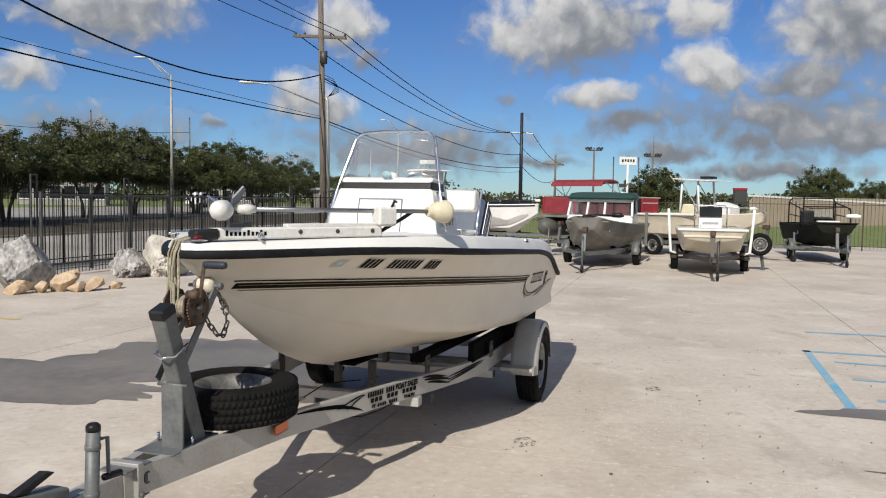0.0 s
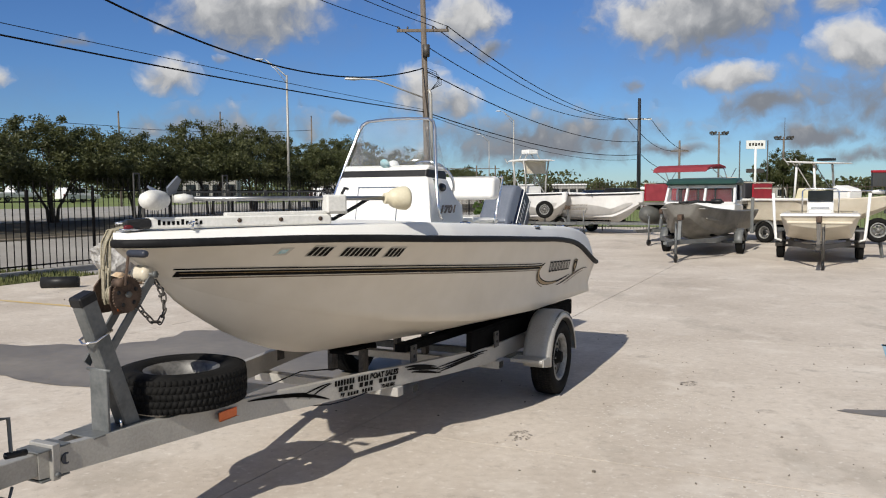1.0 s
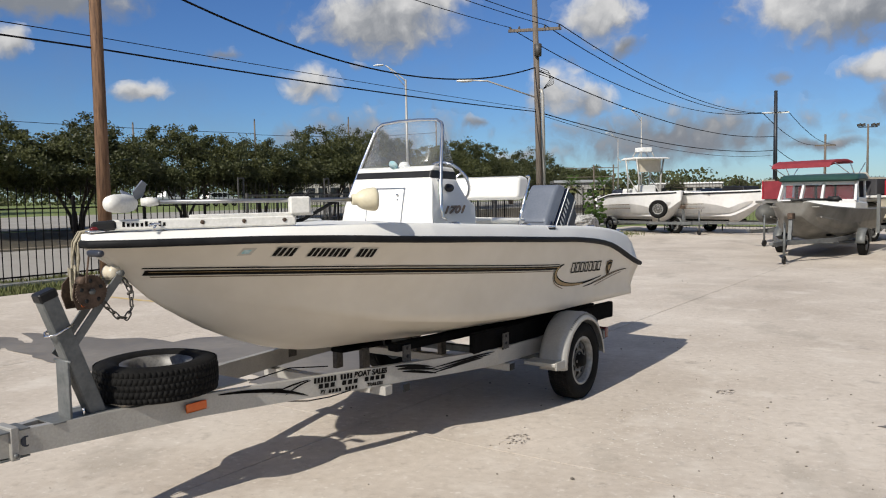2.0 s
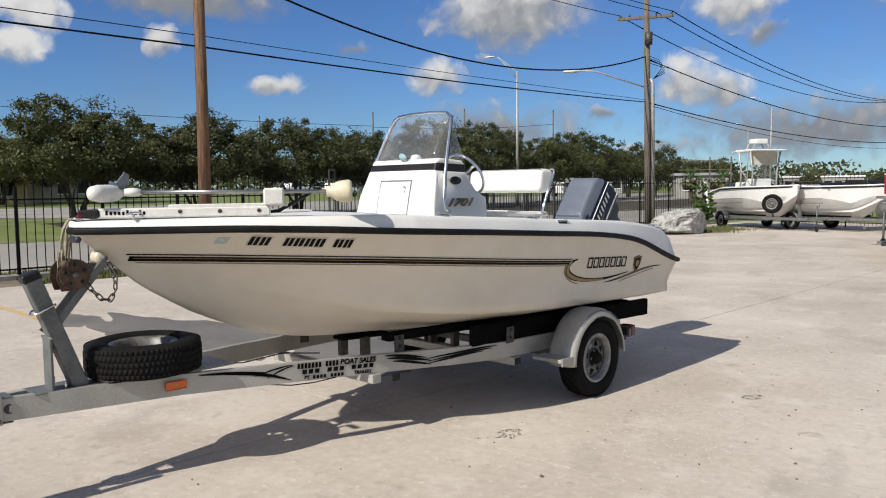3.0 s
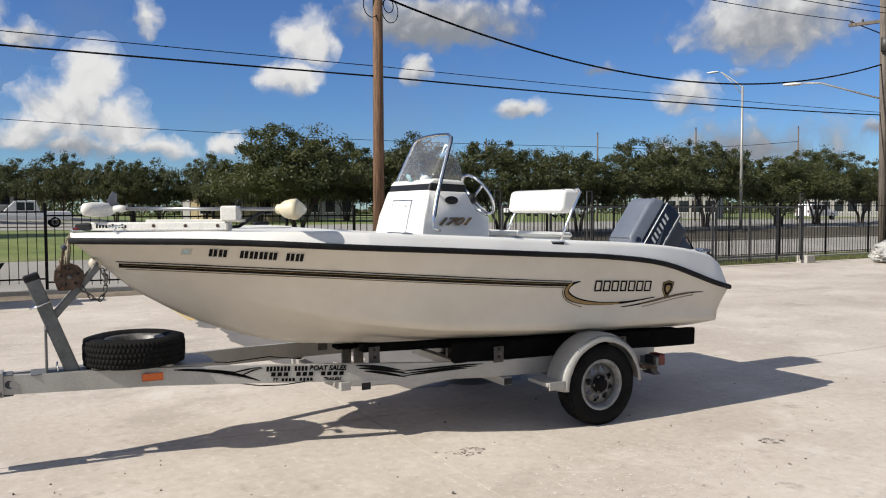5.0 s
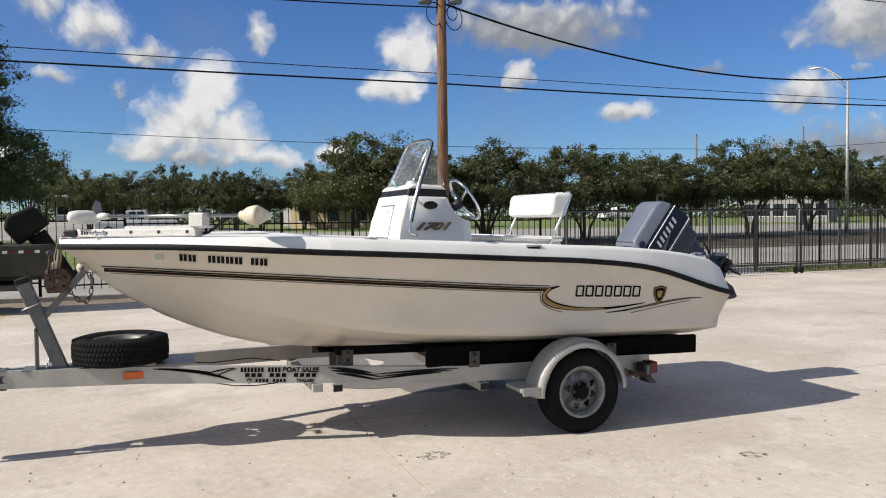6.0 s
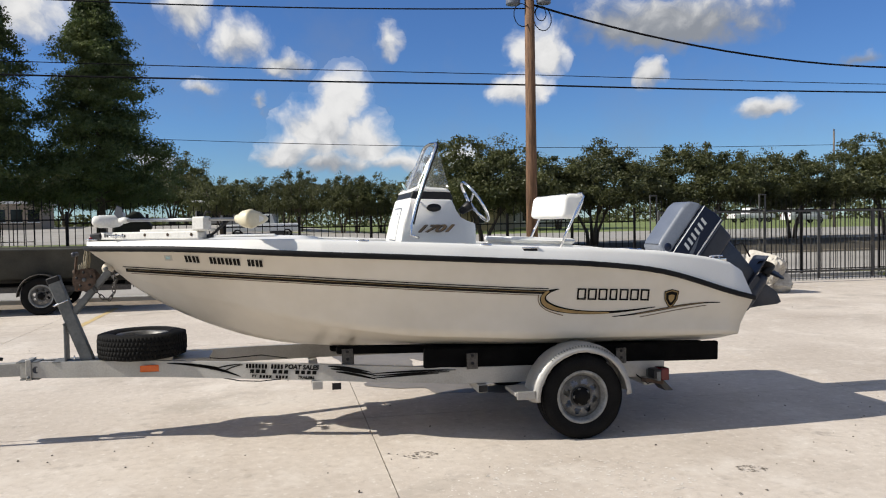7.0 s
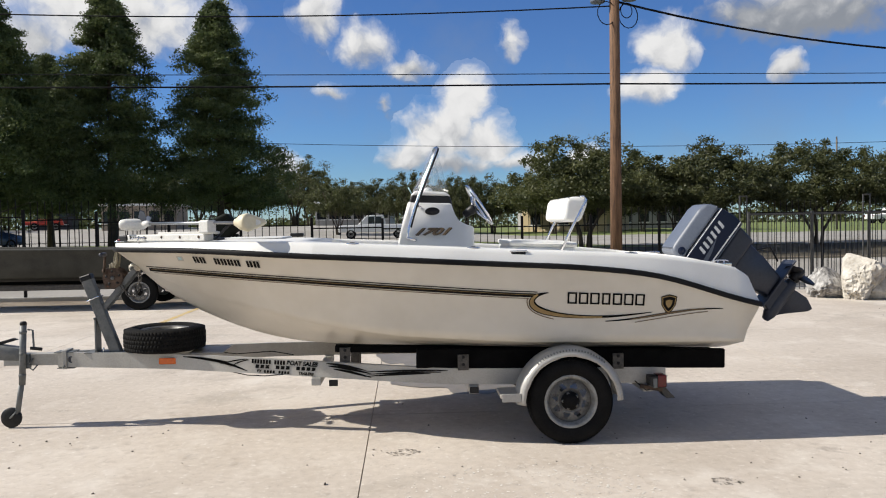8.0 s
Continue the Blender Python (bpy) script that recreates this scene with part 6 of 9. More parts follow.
def build_fence():
    """Panels of black iron pickets between square posts along two sides of the lot."""
    panel = None
    for i in range(14):
        a = -13.55 + 1.715 * i
        w = at(a, -12.5)
        m = pose(w.x, w.y, 0.045 * max(0.0, 1.0 - a), 0, 0, 73.3)
        if panel is None:
            panel = thing("fence", m, "black iron picket fence panel along the lot", "fence", "fence panels")
            fence_panel_parts(panel, 0.008, 0.03, span=1.715, gaps=10, rail_z=1.56, top=2.0)
        else:
            copy_thing(panel, m)
    panel = None
    for i in range(15):
        w = at(10.46 + 2.44 * i, -12.5)
        m = pose(w.x, w.y, 0, 0, 0, 73.3)
        if panel is None:
            panel = thing("fence", m, "black iron picket fence panel beside the trees", "fence", "street fence panels")
            fence_panel_parts(panel, 0.006, 0.026, gaps=16)
        else:
            copy_thing(panel, m)
    back = thing("fence", pose(0, 0, 0), "slim brown steel picket fence panel behind the boats", "fence", "back fence panels")
    fence_panel_parts(back, 0.006, 0.022, "rust_fence")
    for i in range(16):
        w = at(31.0, -8.0 + 2.44 * i)
        m = pose(w.x, w.y, 0, 0, 0, -16.7)
        if i == 0:
            back.matrix_basis = m
        else:
            copy_thing(back, m)
    # low far fence beyond the side road
    f = thing("fence", pose(0, 0, 0), "distant low black iron fence beside the road", "fence")
    p0, p1 = Vector((-54, -32, 0)), Vector((-52, 4, 0))
    bm = bmesh.new()
    for i in range(60):
        p = p0.lerp(p1, i / 59)
        z = rise(p.x, p.y)
        box_bm(bm, (p.x - 0.03, p.y - 0.03, z), (p.x + 0.03, p.y + 0.03, z + (1.7 if i % 6 == 0 else 1.55)))
    ob = part("pickets", finish(bm, "pickets", "iron"), f)
    ob["kind"] = "stuff"
    for zz in (0.25, 1.4):
        part("rail", beam("rail", p0 + Vector((0, 0, rise(p0.x, p0.y) + zz)), p1 + Vector((0, 0, rise(p1.x, p1.y) + zz)), 0.05, 0.05, "iron"), f)


# ---- trees ----
def crown_mesh(name, seed, w, h, clumps, leaves, leaf, material, cone=False, base=0.0):
    """A crown of leaf blades in uneven clumps."""
    rng = np.random.default_rng(seed)
    P = []
    for c in range(clumps):
        if cone:
            # sprays along level branches that shorten towards the tip
            if c % 6 == 0:
                z, an = (c / clumps) ** 0.92, rng.random() * 2 * np.pi
                reach = w * ((1 - z) ** 0.80 * (0.72 + 0.42 * rng.random()) + 0.03) * min(1.0, 0.66 + 1.9 * z)
            u = 0.2 + 0.8 * ((c % 6) + rng.random()) / 6
            rad = reach * u
            aa = an + 0.22 * rng.normal()
            ctr = np.array([rad * np.cos(aa), rad * np.sin(aa), base + h * z + 0.16 * rad - 0.05 * rad * rad + 0.12 * rng.normal()])
            ctr[2] -= 0.22 * u * u * reach
            size = np.array([0.72, 0.72, 0.36]) * (0.5 + 0.8 * rng.random()) * (0.30 + w * 0.17 * (1 - 0.7 * z))
        else:
            d = rng.normal(size=3)
            d /= np.linalg.norm(d)
            r = 0.35 + 0.65 * rng.random() ** 0.55
            if d[2] < -0.2:
                d[2] *= 0.5
            lump = 1.0 + 0.15 * math.sin(3 * math.atan2(d[1], d[0]) + seed) + 0.06 * rng.normal() + 0.10 * math.sin(5 * d[2] + 2 * d[0] + seed)
            ctr = np.array([d[0] * w * r * lump, d[1] * w * r * lump, base + h * (0.38 + 0.55 * d[2] * r * lump)])
            size = np.array([1, 1, 0.75]) * (0.055 + 0.13 * rng.random() ** 1.5) * w
        q = rng.normal(size=(leaves, 3))
        q *= (rng.random(leaves) ** 0.75 * 1.25 / np.linalg.norm(q, axis=1))[:, None]
        P.append(ctr + q * size)
    P = np.concatenate(P)
    n = len(P)
    u = rng.normal(size=(n, 3))
    u /= np.linalg.norm(u, axis=1)[:, None]
    v = rng.normal(size=(n, 3))
    v -= u * np.sum(u * v, axis=1)[:, None]
    v /= np.linalg.norm(v, axis=1)[:, None]
    s = leaf * (0.6 + 0.8 * rng.random(n))[:, None]
    V = np.stack([P - u * s, P + v * s * 0.5, P + u * s, P - v * s * 0.5], axis=1).reshape(-1, 3)
    me = bpy.data.meshes.new(name)
    me.vertices.add(4 * n)
    me.vertices.foreach_set("co", V.ravel())
    me.loops.add(4 * n)
    me.loops.foreach_set("vertex_index", np.arange(4 * n))
    me.polygons.add(n)
    me.polygons.foreach_set("loop_start", np.arange(0, 4 * n, 4))
    me.update()
    me.validate()
    me.materials.append(M[material])
    return me


def trunk_mesh(seed, h, r, limbs, spread, top):
    rng = random.Random(seed)
    bm = bmesh.new()
    if limbs == 0:
        tube_bm(bm, [(0, 0, -0.3), (0.03, 0, h * 0.3), (0.0, 0.03, h), (0, 0.03, top)], r, 10, r2=0.03)
        for k in range(26):
            z = 2.0 + (top - 3) * k / 26
            an = rng.uniform(0, 6.28)
            ln_ = 2.6 * (1 - z / top) ** 0.7 + 0.2
            tube_bm(bm, [(0, 0, z), (ln_ * math.cos(an), ln_ * math.sin(an), z + 0.25 * ln_)], 0.05, 5, r2=0.01)
    for k in range(limbs):
        an = 2 * math.pi * (k + rng.random() * 0.5) / limbs
        bend = rng.uniform(0.5, 1.0) * spread
        pts = [(0.12 * math.cos(an), 0.12 * math.sin(an), -0.3), (0.2 * math.cos(an), 0.2 * math.sin(an), h * 0.45), (0.45 * bend * math.cos(an), 0.45 * bend * math.sin(an), h), (bend * math.cos(an), bend * math.sin(an), top)]
        tube_bm(bm, pts, r, 7, r2=0.02)
        for q in (1, 2, 3):
            a2 = an + rng.uniform(-0.9, 0.9)
            p = Vector(pts[2])
            tube_bm(bm, [p, p + Vector((0.6 * bend * math.cos(a2), 0.6 * bend * math.sin(a2), 0.55 * (top - h)))], r * 0.45, 5, r2=0.01)
    return finish(bm, "trunk", "bark", True, 60)


def build_trees():
    oaks = []
    for s in range(4):
        trunk = trunk_mesh(10 + s, 1.3, 0.085, 4, 1.5, 3.2)
        crown = crown_mesh("crown", 20 + s, 2.8, 3.2, 330, 190, 0.052, "leaf", base=1.3)
        light = crown_mesh("crown", 20 + s, 2.8, 3.2, 230, 130, 0.06, "leaf", base=1.1)
        oaks.append((trunk, crown, light))

    def oak(x, y, scale, wide, k, turn, group, dense=False):
        t = thing("tree", pose(x, y, rise(x, y), 0, 0, turn) @ Matrix.Diagonal((wide, wide, scale, 1)), "rounded dark green street tree with several trunks", "tree", group)
        part("trunk", oaks[k][0], t)
        part("crown", oaks[k][1 if dense else 2], t)

    rng = random.Random(5)
    row = [(-23.6, 20.5), (-22.4, 26.0), (-21.2, 31.2), (-20.2, 36.8), (-19.4, 42.6), (-18.6, 48.8), (-18.0, 55.4), (-17.5, 62.5), (-17.0, 70.0), (-16.6, 78.0), (-16.3, 87.0), (-16.0, 97.0), (-15.6, 108.0), (-15, 120.0)]
    for i, (x, y) in enumerate(row):
        oak(x + rng.uniform(-0.5, 0.5), y + rng.uniform(-0.6, 0.6), rng.uniform(0.84, 1.09) * (1 + i * 0.025), rng.uniform(1.0, 1.2) * (1 + i * 0.015), i % 4, rng.uniform(0, 360), "street trees", y < 66)
    for i in range(29):
        an = radians(143 + i * 2.0 + rng.uniform(-0.6, 0.6))
        far = 1.55 if an > radians(169) else 1.0
        d = rng.uniform(64, 84) * far
        oak(4 + d * math.cos(an), 3 + d * math.sin(an), rng.uniform(1.05, 1.45) * far, rng.uniform(1.0, 1.5) * far, i % 4, rng.uniform(0, 360), "distant trees")
    # the two round trees behind the tan wall
    for x, y, s in ((23.6, 87.0, 1.30), (39.1, 81.1, 1.28), (43.3, 79.0, 0.98), (-3.0, 124.0, 0.62), (6.0, 128.0, 0.6)):
        oak(x, y, s, s * 0.86, 1, 40 * s, "distant trees", True)
    ct = trunk_mesh(40, 7.0, 0.30, 0, 0, 13.4)
    ccs = [crown_mesh("crown", 41 + k, 4.75, 10.9, 1000, 165, 0.066, "leaf_dark", cone=True, base=2.7) for k in range(2)]
    for i, (x, y, s, turn) in enumerate(((-38.9, 1.4, 0.99, 20), (-38.9, 6.9, 0.98, 140), (-37.6, -3.9, 0.96, 250), (-45, -9.5, 1.0, 60), (-47.5, -2.6, 0.86, 310))):
        t = thing("tree", pose(x, y, rise(x, y), 0, 0, turn) @ Matrix.Diagonal((s, s, s, 1)), "tall dark green conical cypress tree", "tree", "cypress trees")
        part("trunk", ct, t)
        part("crown", ccs[i % 2], t)
    # far woods closing the horizon
    rngn = np.random.default_rng(77)
    P = []
    for az in np.arange(-40, 260, 0.42):
        a = math.radians(az)
        d = 150 + 50 * rngn.random()
        top = (2.6 + 3.0 * rngn.random() + 1.2 * math.sin(az * 0.21) + 0.8 * math.sin(az * 0.57)) * (0.5 if az < 84 else 1.0)
        P.append(np.array([d * math.cos(a), d * math.sin(a), 0.6]) + rngn.normal(size=(100, 3)) * np.array([1.3, 1.3, 0]) + np.stack([np.zeros(100), np.zeros(100), top * rngn.random(100) ** 0.8], axis=1))
    P = np.concatenate(P)
    n = len(P)
    u = rngn.normal(size=(n, 3))
    u /= np.linalg.norm(u, axis=1)[:, None]
    v = np.cross(u, rngn.normal(size=(n, 3)))
    v /= np.linalg.norm(v, axis=1)[:, None]
    V = np.stack([P - u * 0.42, P + v * 0.3, P + u * 0.42, P - v * 0.3], axis=1).reshape(-1, 3)
    me = mesh_of("far_woods", V.tolist(), [tuple(range(4 * i, 4 * i + 4)) for i in range(n)], "leaf")
    tagged(new("far_woods", me), "dark line of distant woods along the horizon", "woods", kind="stuff")


# ---- poles and cables ----
def sagging(p0, p1, sag, n=28):
    p0, p1 = Vector(p0), Vector(p1)
    return [p0.lerp(p1, i / n) - Vector((0, 0, sag * 4 * (i / n) * (1 - i / n))) for i in range(n + 1)]


def build_poles():
    p = thing("utility_pole", pose(-10.78, 14.45, 0), "brown wooden utility pole with transformer cans", "pole", "utility poles")
    part("pole", tube("pole", [(0.02, 0, -0.5), (0.04, 0, 4), (0.02, 0.02, 10.6)], 0.155, "wood_pole", 14, r2=0.11), p)
    for dx, dy in ((-0.2, -0.32), (0.2, 0.32)):
        can = part("transformer", lathe("transformer", [(0.0, 6.98), (0.17, 6.99), (0.18, 7.02), (0.18, 7.7), (0.15, 7.76), (0.0, 7.78)], "silver", 18, "Z"), p, "grey transformer can", pose(dx, dy, 0))
        part("bushing", lathe("bushing", [(0.0, 7.76), (0.04, 7.76), (0.03, 7.9), (0, 7.92)], "rust", 10, "Z"), can)
    for y0, r in ((-0.25, 0.28), (0.35, 0.30), (0.3, 0.18)):
        loop = [(0.1, y0 + r * math.sin(t) * 0.9, 6.95 - r + r * math.cos(t)) for t in [math.pi * 2 * i / 14 for i in range(15)]]
        part("wire_loop", tube("wire_loop", loop, 0.012, "cable", 5), p, "slack black wire loop")
    q = thing("utility_pole", pose(-5.62, 36.2, 0, 0, 0, 8), "grey weathered utility pole with crossarm and lamp arm", "pole", "utility poles")
    part("pole", tube("pole", [(0.14, 0, -0.5), (0.06, 0, 5), (-0.06, 0, 11.4)], 0.17, "wood_grey", 12, r2=0.12), q)
    part("crossarm", box("crossarm", (-1.25, -0.06, 9.02), (1.15, 0.06, 9.15), "wood_grey", 0.01), q)
    for x in (-1.15, -0.75, 0.4, 1.05):
        part("insulator", lathe("insulator", [(0, 9.15), (0.03, 9.15), (0.05, 9.2), (0.03, 9.27), (0, 9.28)], "galv_dark", 10, "Z"), q, m=pose(x, 0, 0))
    part("transformer", lathe("transformer", [(0.0, 7.85), (0.16, 7.86), (0.17, 8.4), (0.0, 8.42)], "galv_dark", 14, "Z"), q, "dark switch box", pose(0.1, -0.2, 0))
    part("conduit", tube("conduit", [(0.36, -0.1, 0), (0.28, -0.1, 6.2), (0.2, -0.08, 6.4)], 0.075, "alu"), q, "pale steel conduit")
    part("lamp_arm", tube("lamp_arm", [(-0.05, 0, 6.05), (-2.2, -0.25, 6.84), (-2.9, -0.4, 6.88)], 0.035, "alu"), q)
    part("lamp_head", lathe("lamp_head", [(0.0, -0.42), (0.1, -0.36), (0.15, 0.0), (0.1, 0.3), (0.0, 0.34)], "white_paint", 14, "X"), q, "pale street lamp head", pose(-3.2, -0.5, 6.86) @ pose(0, 0, 0, 0, 0, 10) @ Matrix.Diagonal((1, 1, 0.5, 1)))
    for k in range(4):
        part("drip_wire", tube("drip_wire", [(0.1, 0, 7.4 - 0.1 * k), (0.55 + 0.08 * k, 0, 7.2 - 0.12 * k), (0.62 + 0.05 * k, 0, 6.8 - 0.06 * k), (0.3, 0, 6.4)], 0.014, "cable", 5), q)
    far = thing("utility_pole", pose(7.3, 74.6, 0, 0, 0, 8), "dark steel utility pole far along the line", "pole", "utility poles")
    part("pole", tube("pole", [(0, 0, -0.5), (0, 0, 10.1)], 0.2, "black_steel", 12, r2=0.14), far)
    part("crossarm", box("crossarm", (-1.1, -0.06, 8.15), (1.1, 0.06, 8.28), "white_paint", 0.01), far)
    far2 = thing("utility_pole", pose(16.8, 118.8, 0, 0, 0, 8), "distant wooden utility pole with a crossarm", "pole", "utility poles")
    part("pole", tube("pole", [(0, 0, -0.5), (0, 0, 8.9)], 0.2, "wood_grey", 10, r2=0.14), far2)
    part("crossarm", box("crossarm", (-1.3, -0.06, 7.3), (1.3, 0.06, 7.5), "wood_grey", 0.01), far2)
    for x, y, h in ((-39, 66, 8.4), (-33, 74, 9.0), (-27, 84, 9.4), (-48, 60, 8.0)):
        o = thing("utility_pole", pose(x, y, rise(x, y), 0, 0, 30), "thin distant pole behind the trees", "pole", "utility poles")
        part("pole", tube("pole", [(0, 0, -0.3), (0, 0, h)], 0.10, "wood_grey", 8, r2=0.07), o)
        part("insulator", lathe("insulator", [(0, h), (0.05, h), (0.07, h + 0.1), (0.03, h + 0.2), (0, h + 0.21)], "galv_dark", 8, "Z"), o)


def build_street_lamps():
    for x, y, h, turn in ((-16.18, 47.0, 8.4, 186), (-5.2, 90.0, 9.2, 200), (-12.0, 130, 9.5, 200)):
        s = thing("street_lamp", pose(x, y, rise(x, y), 0, 0, turn), "slim grey metal street lamp with a truss arm", "street lamp", "street lamps")
        part("pole", tube("pole", [(0, 0, 0), (0, 0, h)], 0.10, "alu", 10, r2=0.06), s)
        part("arm", tube("arm", sagging((0, 0, h - 0.1), (1.3, 0, h + 0.95), -0.06, 8), 0.035, "alu"), s)
        part("arm_brace", tube("arm_brace", [(0, 0, h - 0.5), (0.6, 0, h + 0.25), (1.2, 0, h + 0.88)], 0.025, "alu"), s)
        part("lamp_head", lathe("lamp_head", [(0.0, -0.34), (0.09, -0.3), (0.13, 0.05), (0.07, 0.34), (0, 0.36)], "white_paint", 12, "X"), s, "pale lamp head", pose(1.75, 0, h + 0.98) @ Matrix.Diagonal((1, 1, 0.5, 1)))
    for x, y, h, heads in ((16.8, 88.4, 7.9, 2), (23.0, 87.0, 7.2, 2)):
        s = thing("lot_light", pose(x, y, 0, 0, 0, 10), "tall parking lot light with two flood heads", "lamp post", "lot lights")
        part("pole", tube("pole", [(0, 0, 0), (0, 0, h)], 0.12, "wood_grey", 10, r2=0.09), s)
        part("arm", box("arm", (-0.9, -0.05, h - 0.35), (0.9, 0.05, h - 0.25), "galv_dark"), s)
        for dx in (-0.85, -0.45, 0.45, 0.85)[:: 1 if heads > 1 else 2]:
            part("flood_head", rounded_prism("flood_head", [(-0.16, 0.0), (-0.16, 0.3), (0.16, 0.2), (0.12, -0.05)], 0.16, "galv_dark", 0.02), s, "", pose(dx, 0, h - 0.2))
    a = thing("antenna_mast", pose(23.2, 87.5, 0), "thin dark antenna mast", "mast")
    part("mast", tube("mast", [(0, 0, 0), (0, 0, 9.2)], 0.08, "galv_dark", 8, r2=0.02), a)
    sg = thing("pole_sign", pose(19.3, 82.8, 0, 0, 0, 10), "white board sign on a tall white post", "sign")
    part("post", tube("post", [(0, 0, 0), (0, 0, 6.0)], 0.12, "white_paint", 12), sg)
    part("board", box("board", (-0.95, -0.08, 5.75), (0.95, 0.08, 6.6), "white_paint", 0.02), sg, "white sign board")
    for k in range(5):
        part("lettering", box("lettering", (-0.7 + 0.3 * k, -0.1, 6.05 + 0.06 * (k % 2)), (-0.5 + 0.3 * k, -0.085, 6.35), "galv_dark"), sg)
    for x in (-1.5, 1.3):
        part("frame_post", tube("frame_post", [(x, 0.2, 0), (x, 0.2, 6.6)], 0.06, "galv_dark", 8), sg)
    part("lower_board", box("lower_board", (-0.9, -0.06, 3.4), (0.9, 0.06, 3.8), "galv_dark", 0.02), sg)


def build_cables():
    pm, p2, p3_, p4 = (-10.76, 14.45), (-5.62, 36.2), (7.3, 74.6), (16.8, 118.8)
    near = [((*pm, 7.0), (*p2, 7.4), 1.4, 0.028), ((*pm, 5.0), (*p2, 5.4), 0.1, 0.022), ((*pm, 5.25), (*p2, 5.5), 0.05, 0.010),
            ((*pm, 5.0), (-21.5, -15.0, 5.6), 0.1, 0.022), ((*pm, 5.25), (-21.5, -15.0, 6.0), 0.1, 0.011), ((*pm, 6.88), (-21.5, -15.0, 8.40), 0.63, 0.018)]
    along = [((*p2, 7.3), (*p3_, 6.2), 1.0, 0.026), ((*p2, 5.4), (*p3_, 5.0), 0.7, 0.026), ((*p2, 5.3), (*p3_, 4.6), 0.8, 0.014),
             ((6.2, 74.5, 8.3), (15.6, 118.8, 7.5), 0.8, 0.03), ((8.3, 74.7, 8.3), (18.0, 118.8, 7.5), 0.8, 0.03), ((*p3_, 5.2), (*p4, 5.2), 1.0, 0.03),
             ((-60, 8, 8.6), (-39, 66, 7.8), 0.5, 0.022), ((-39, 66, 7.7), (-27, 84, 8.6), 0.3, 0.022)]
    # three conductors over the crossarms
    over = []
    for dx, dy in ((-1.23, -0.15), (0.42, 0.05), (1.07, 0.15)):
        on_arm = (p2[0] + dx, p2[1] + dy, 9.27)
        over.append((on_arm, (p3_[0] + 0.95 * dx, p3_[1] + dy, 8.3), 1.45, 0.022))
        over.append(((pm[0] + dx * 0.9, pm[1] + dy * 1.4, 9.2), on_arm, 0.3, 0.016))
    runs = near + along + over
    for a, b, sag, r in runs:
        tagged(new("overhead_cable", tube("overhead_cable", sagging(a, b, sag), r, "cable", 6)), "black overhead power cable strung between poles", "cable", "overhead cables")


# ---- the other boats ----
def simple_hull(name, length, beam_, depth, bow_rise, material, parent, vee=0.12, z0=0.55, blunt=0.0, label="", flare=0.85, rake=0.45, power=None, drop=0.0):
    """A plain hull: bow at x=0, stern at x=-length."""
    bm = bmesh.new()
    rows = []
    n = 26
    for i in range(n + 1):
        u = i / n
        a = length * u ** 1.4
        f = blunt + (1 - blunt) * min(1, (a / (0.42 * length))) ** 0.62 if a < 0.42 * length else 1.0
        b = beam_ / 2 * f
        top = z0 + depth + bow_rise * (1 - u) ** 2.2 - drop * max(0.0, (a / length - 0.66) / 0.34) ** 1.6
        rock = (1 - min(1, a / (rake * length))) ** (power or (2.0 if rake > 0.3 else 1.5))
        keel = z0 - vee * f + (depth * 0.8 + bow_rise * 0.7) * rock * (1 - 0.35 * blunt)
        ch = z0 + (top - z0) * (0.1 + 0.55 * rock)
        bc = b * (flare - 0.45 * rock * (1 - blunt))
        low = ch + 0.12 if u > 0.12 else top - 0.03
        prof = [(0, keel), (bc * 0.5, keel + (ch - keel) * 0.5), (bc, ch), (bc + 0.01, ch + 0.01), (bc + (b - bc) * 0.55, ch + (top - ch) * 0.5), (b - 0.005, top - 0.03), (b, top - 0.025), (b, top), (b - min(b, 0.07), top + 0.015), (max(0, b - 0.12), top - 0.02), (max(0, b - 0.14), low), (0, low)]
        rows.append([[bm.verts.new((-a, s * y, z)) for y, z in prof] for s in (1, -1)])
    for A, B in zip(rows, rows[1:]):
        for s in (0, 1):
            for k in range(len(A[s]) - 1):
                bm.faces.new((A[s][k], A[s][k + 1], B[s][k + 1], B[s][k]))
    for end in (rows[0], rows[-1]):
        for k in range(len(end[0]) - 1):
            try:
                bm.faces.new((end[0][k], end[0][k + 1], end[1][k + 1], end[1][k]))
            except ValueError:
                pass
    bmesh.ops.remove_doubles(bm, verts=bm.verts, dist=0.002)
    return part(name, finish(bm, name, material, True, 32), parent, label)


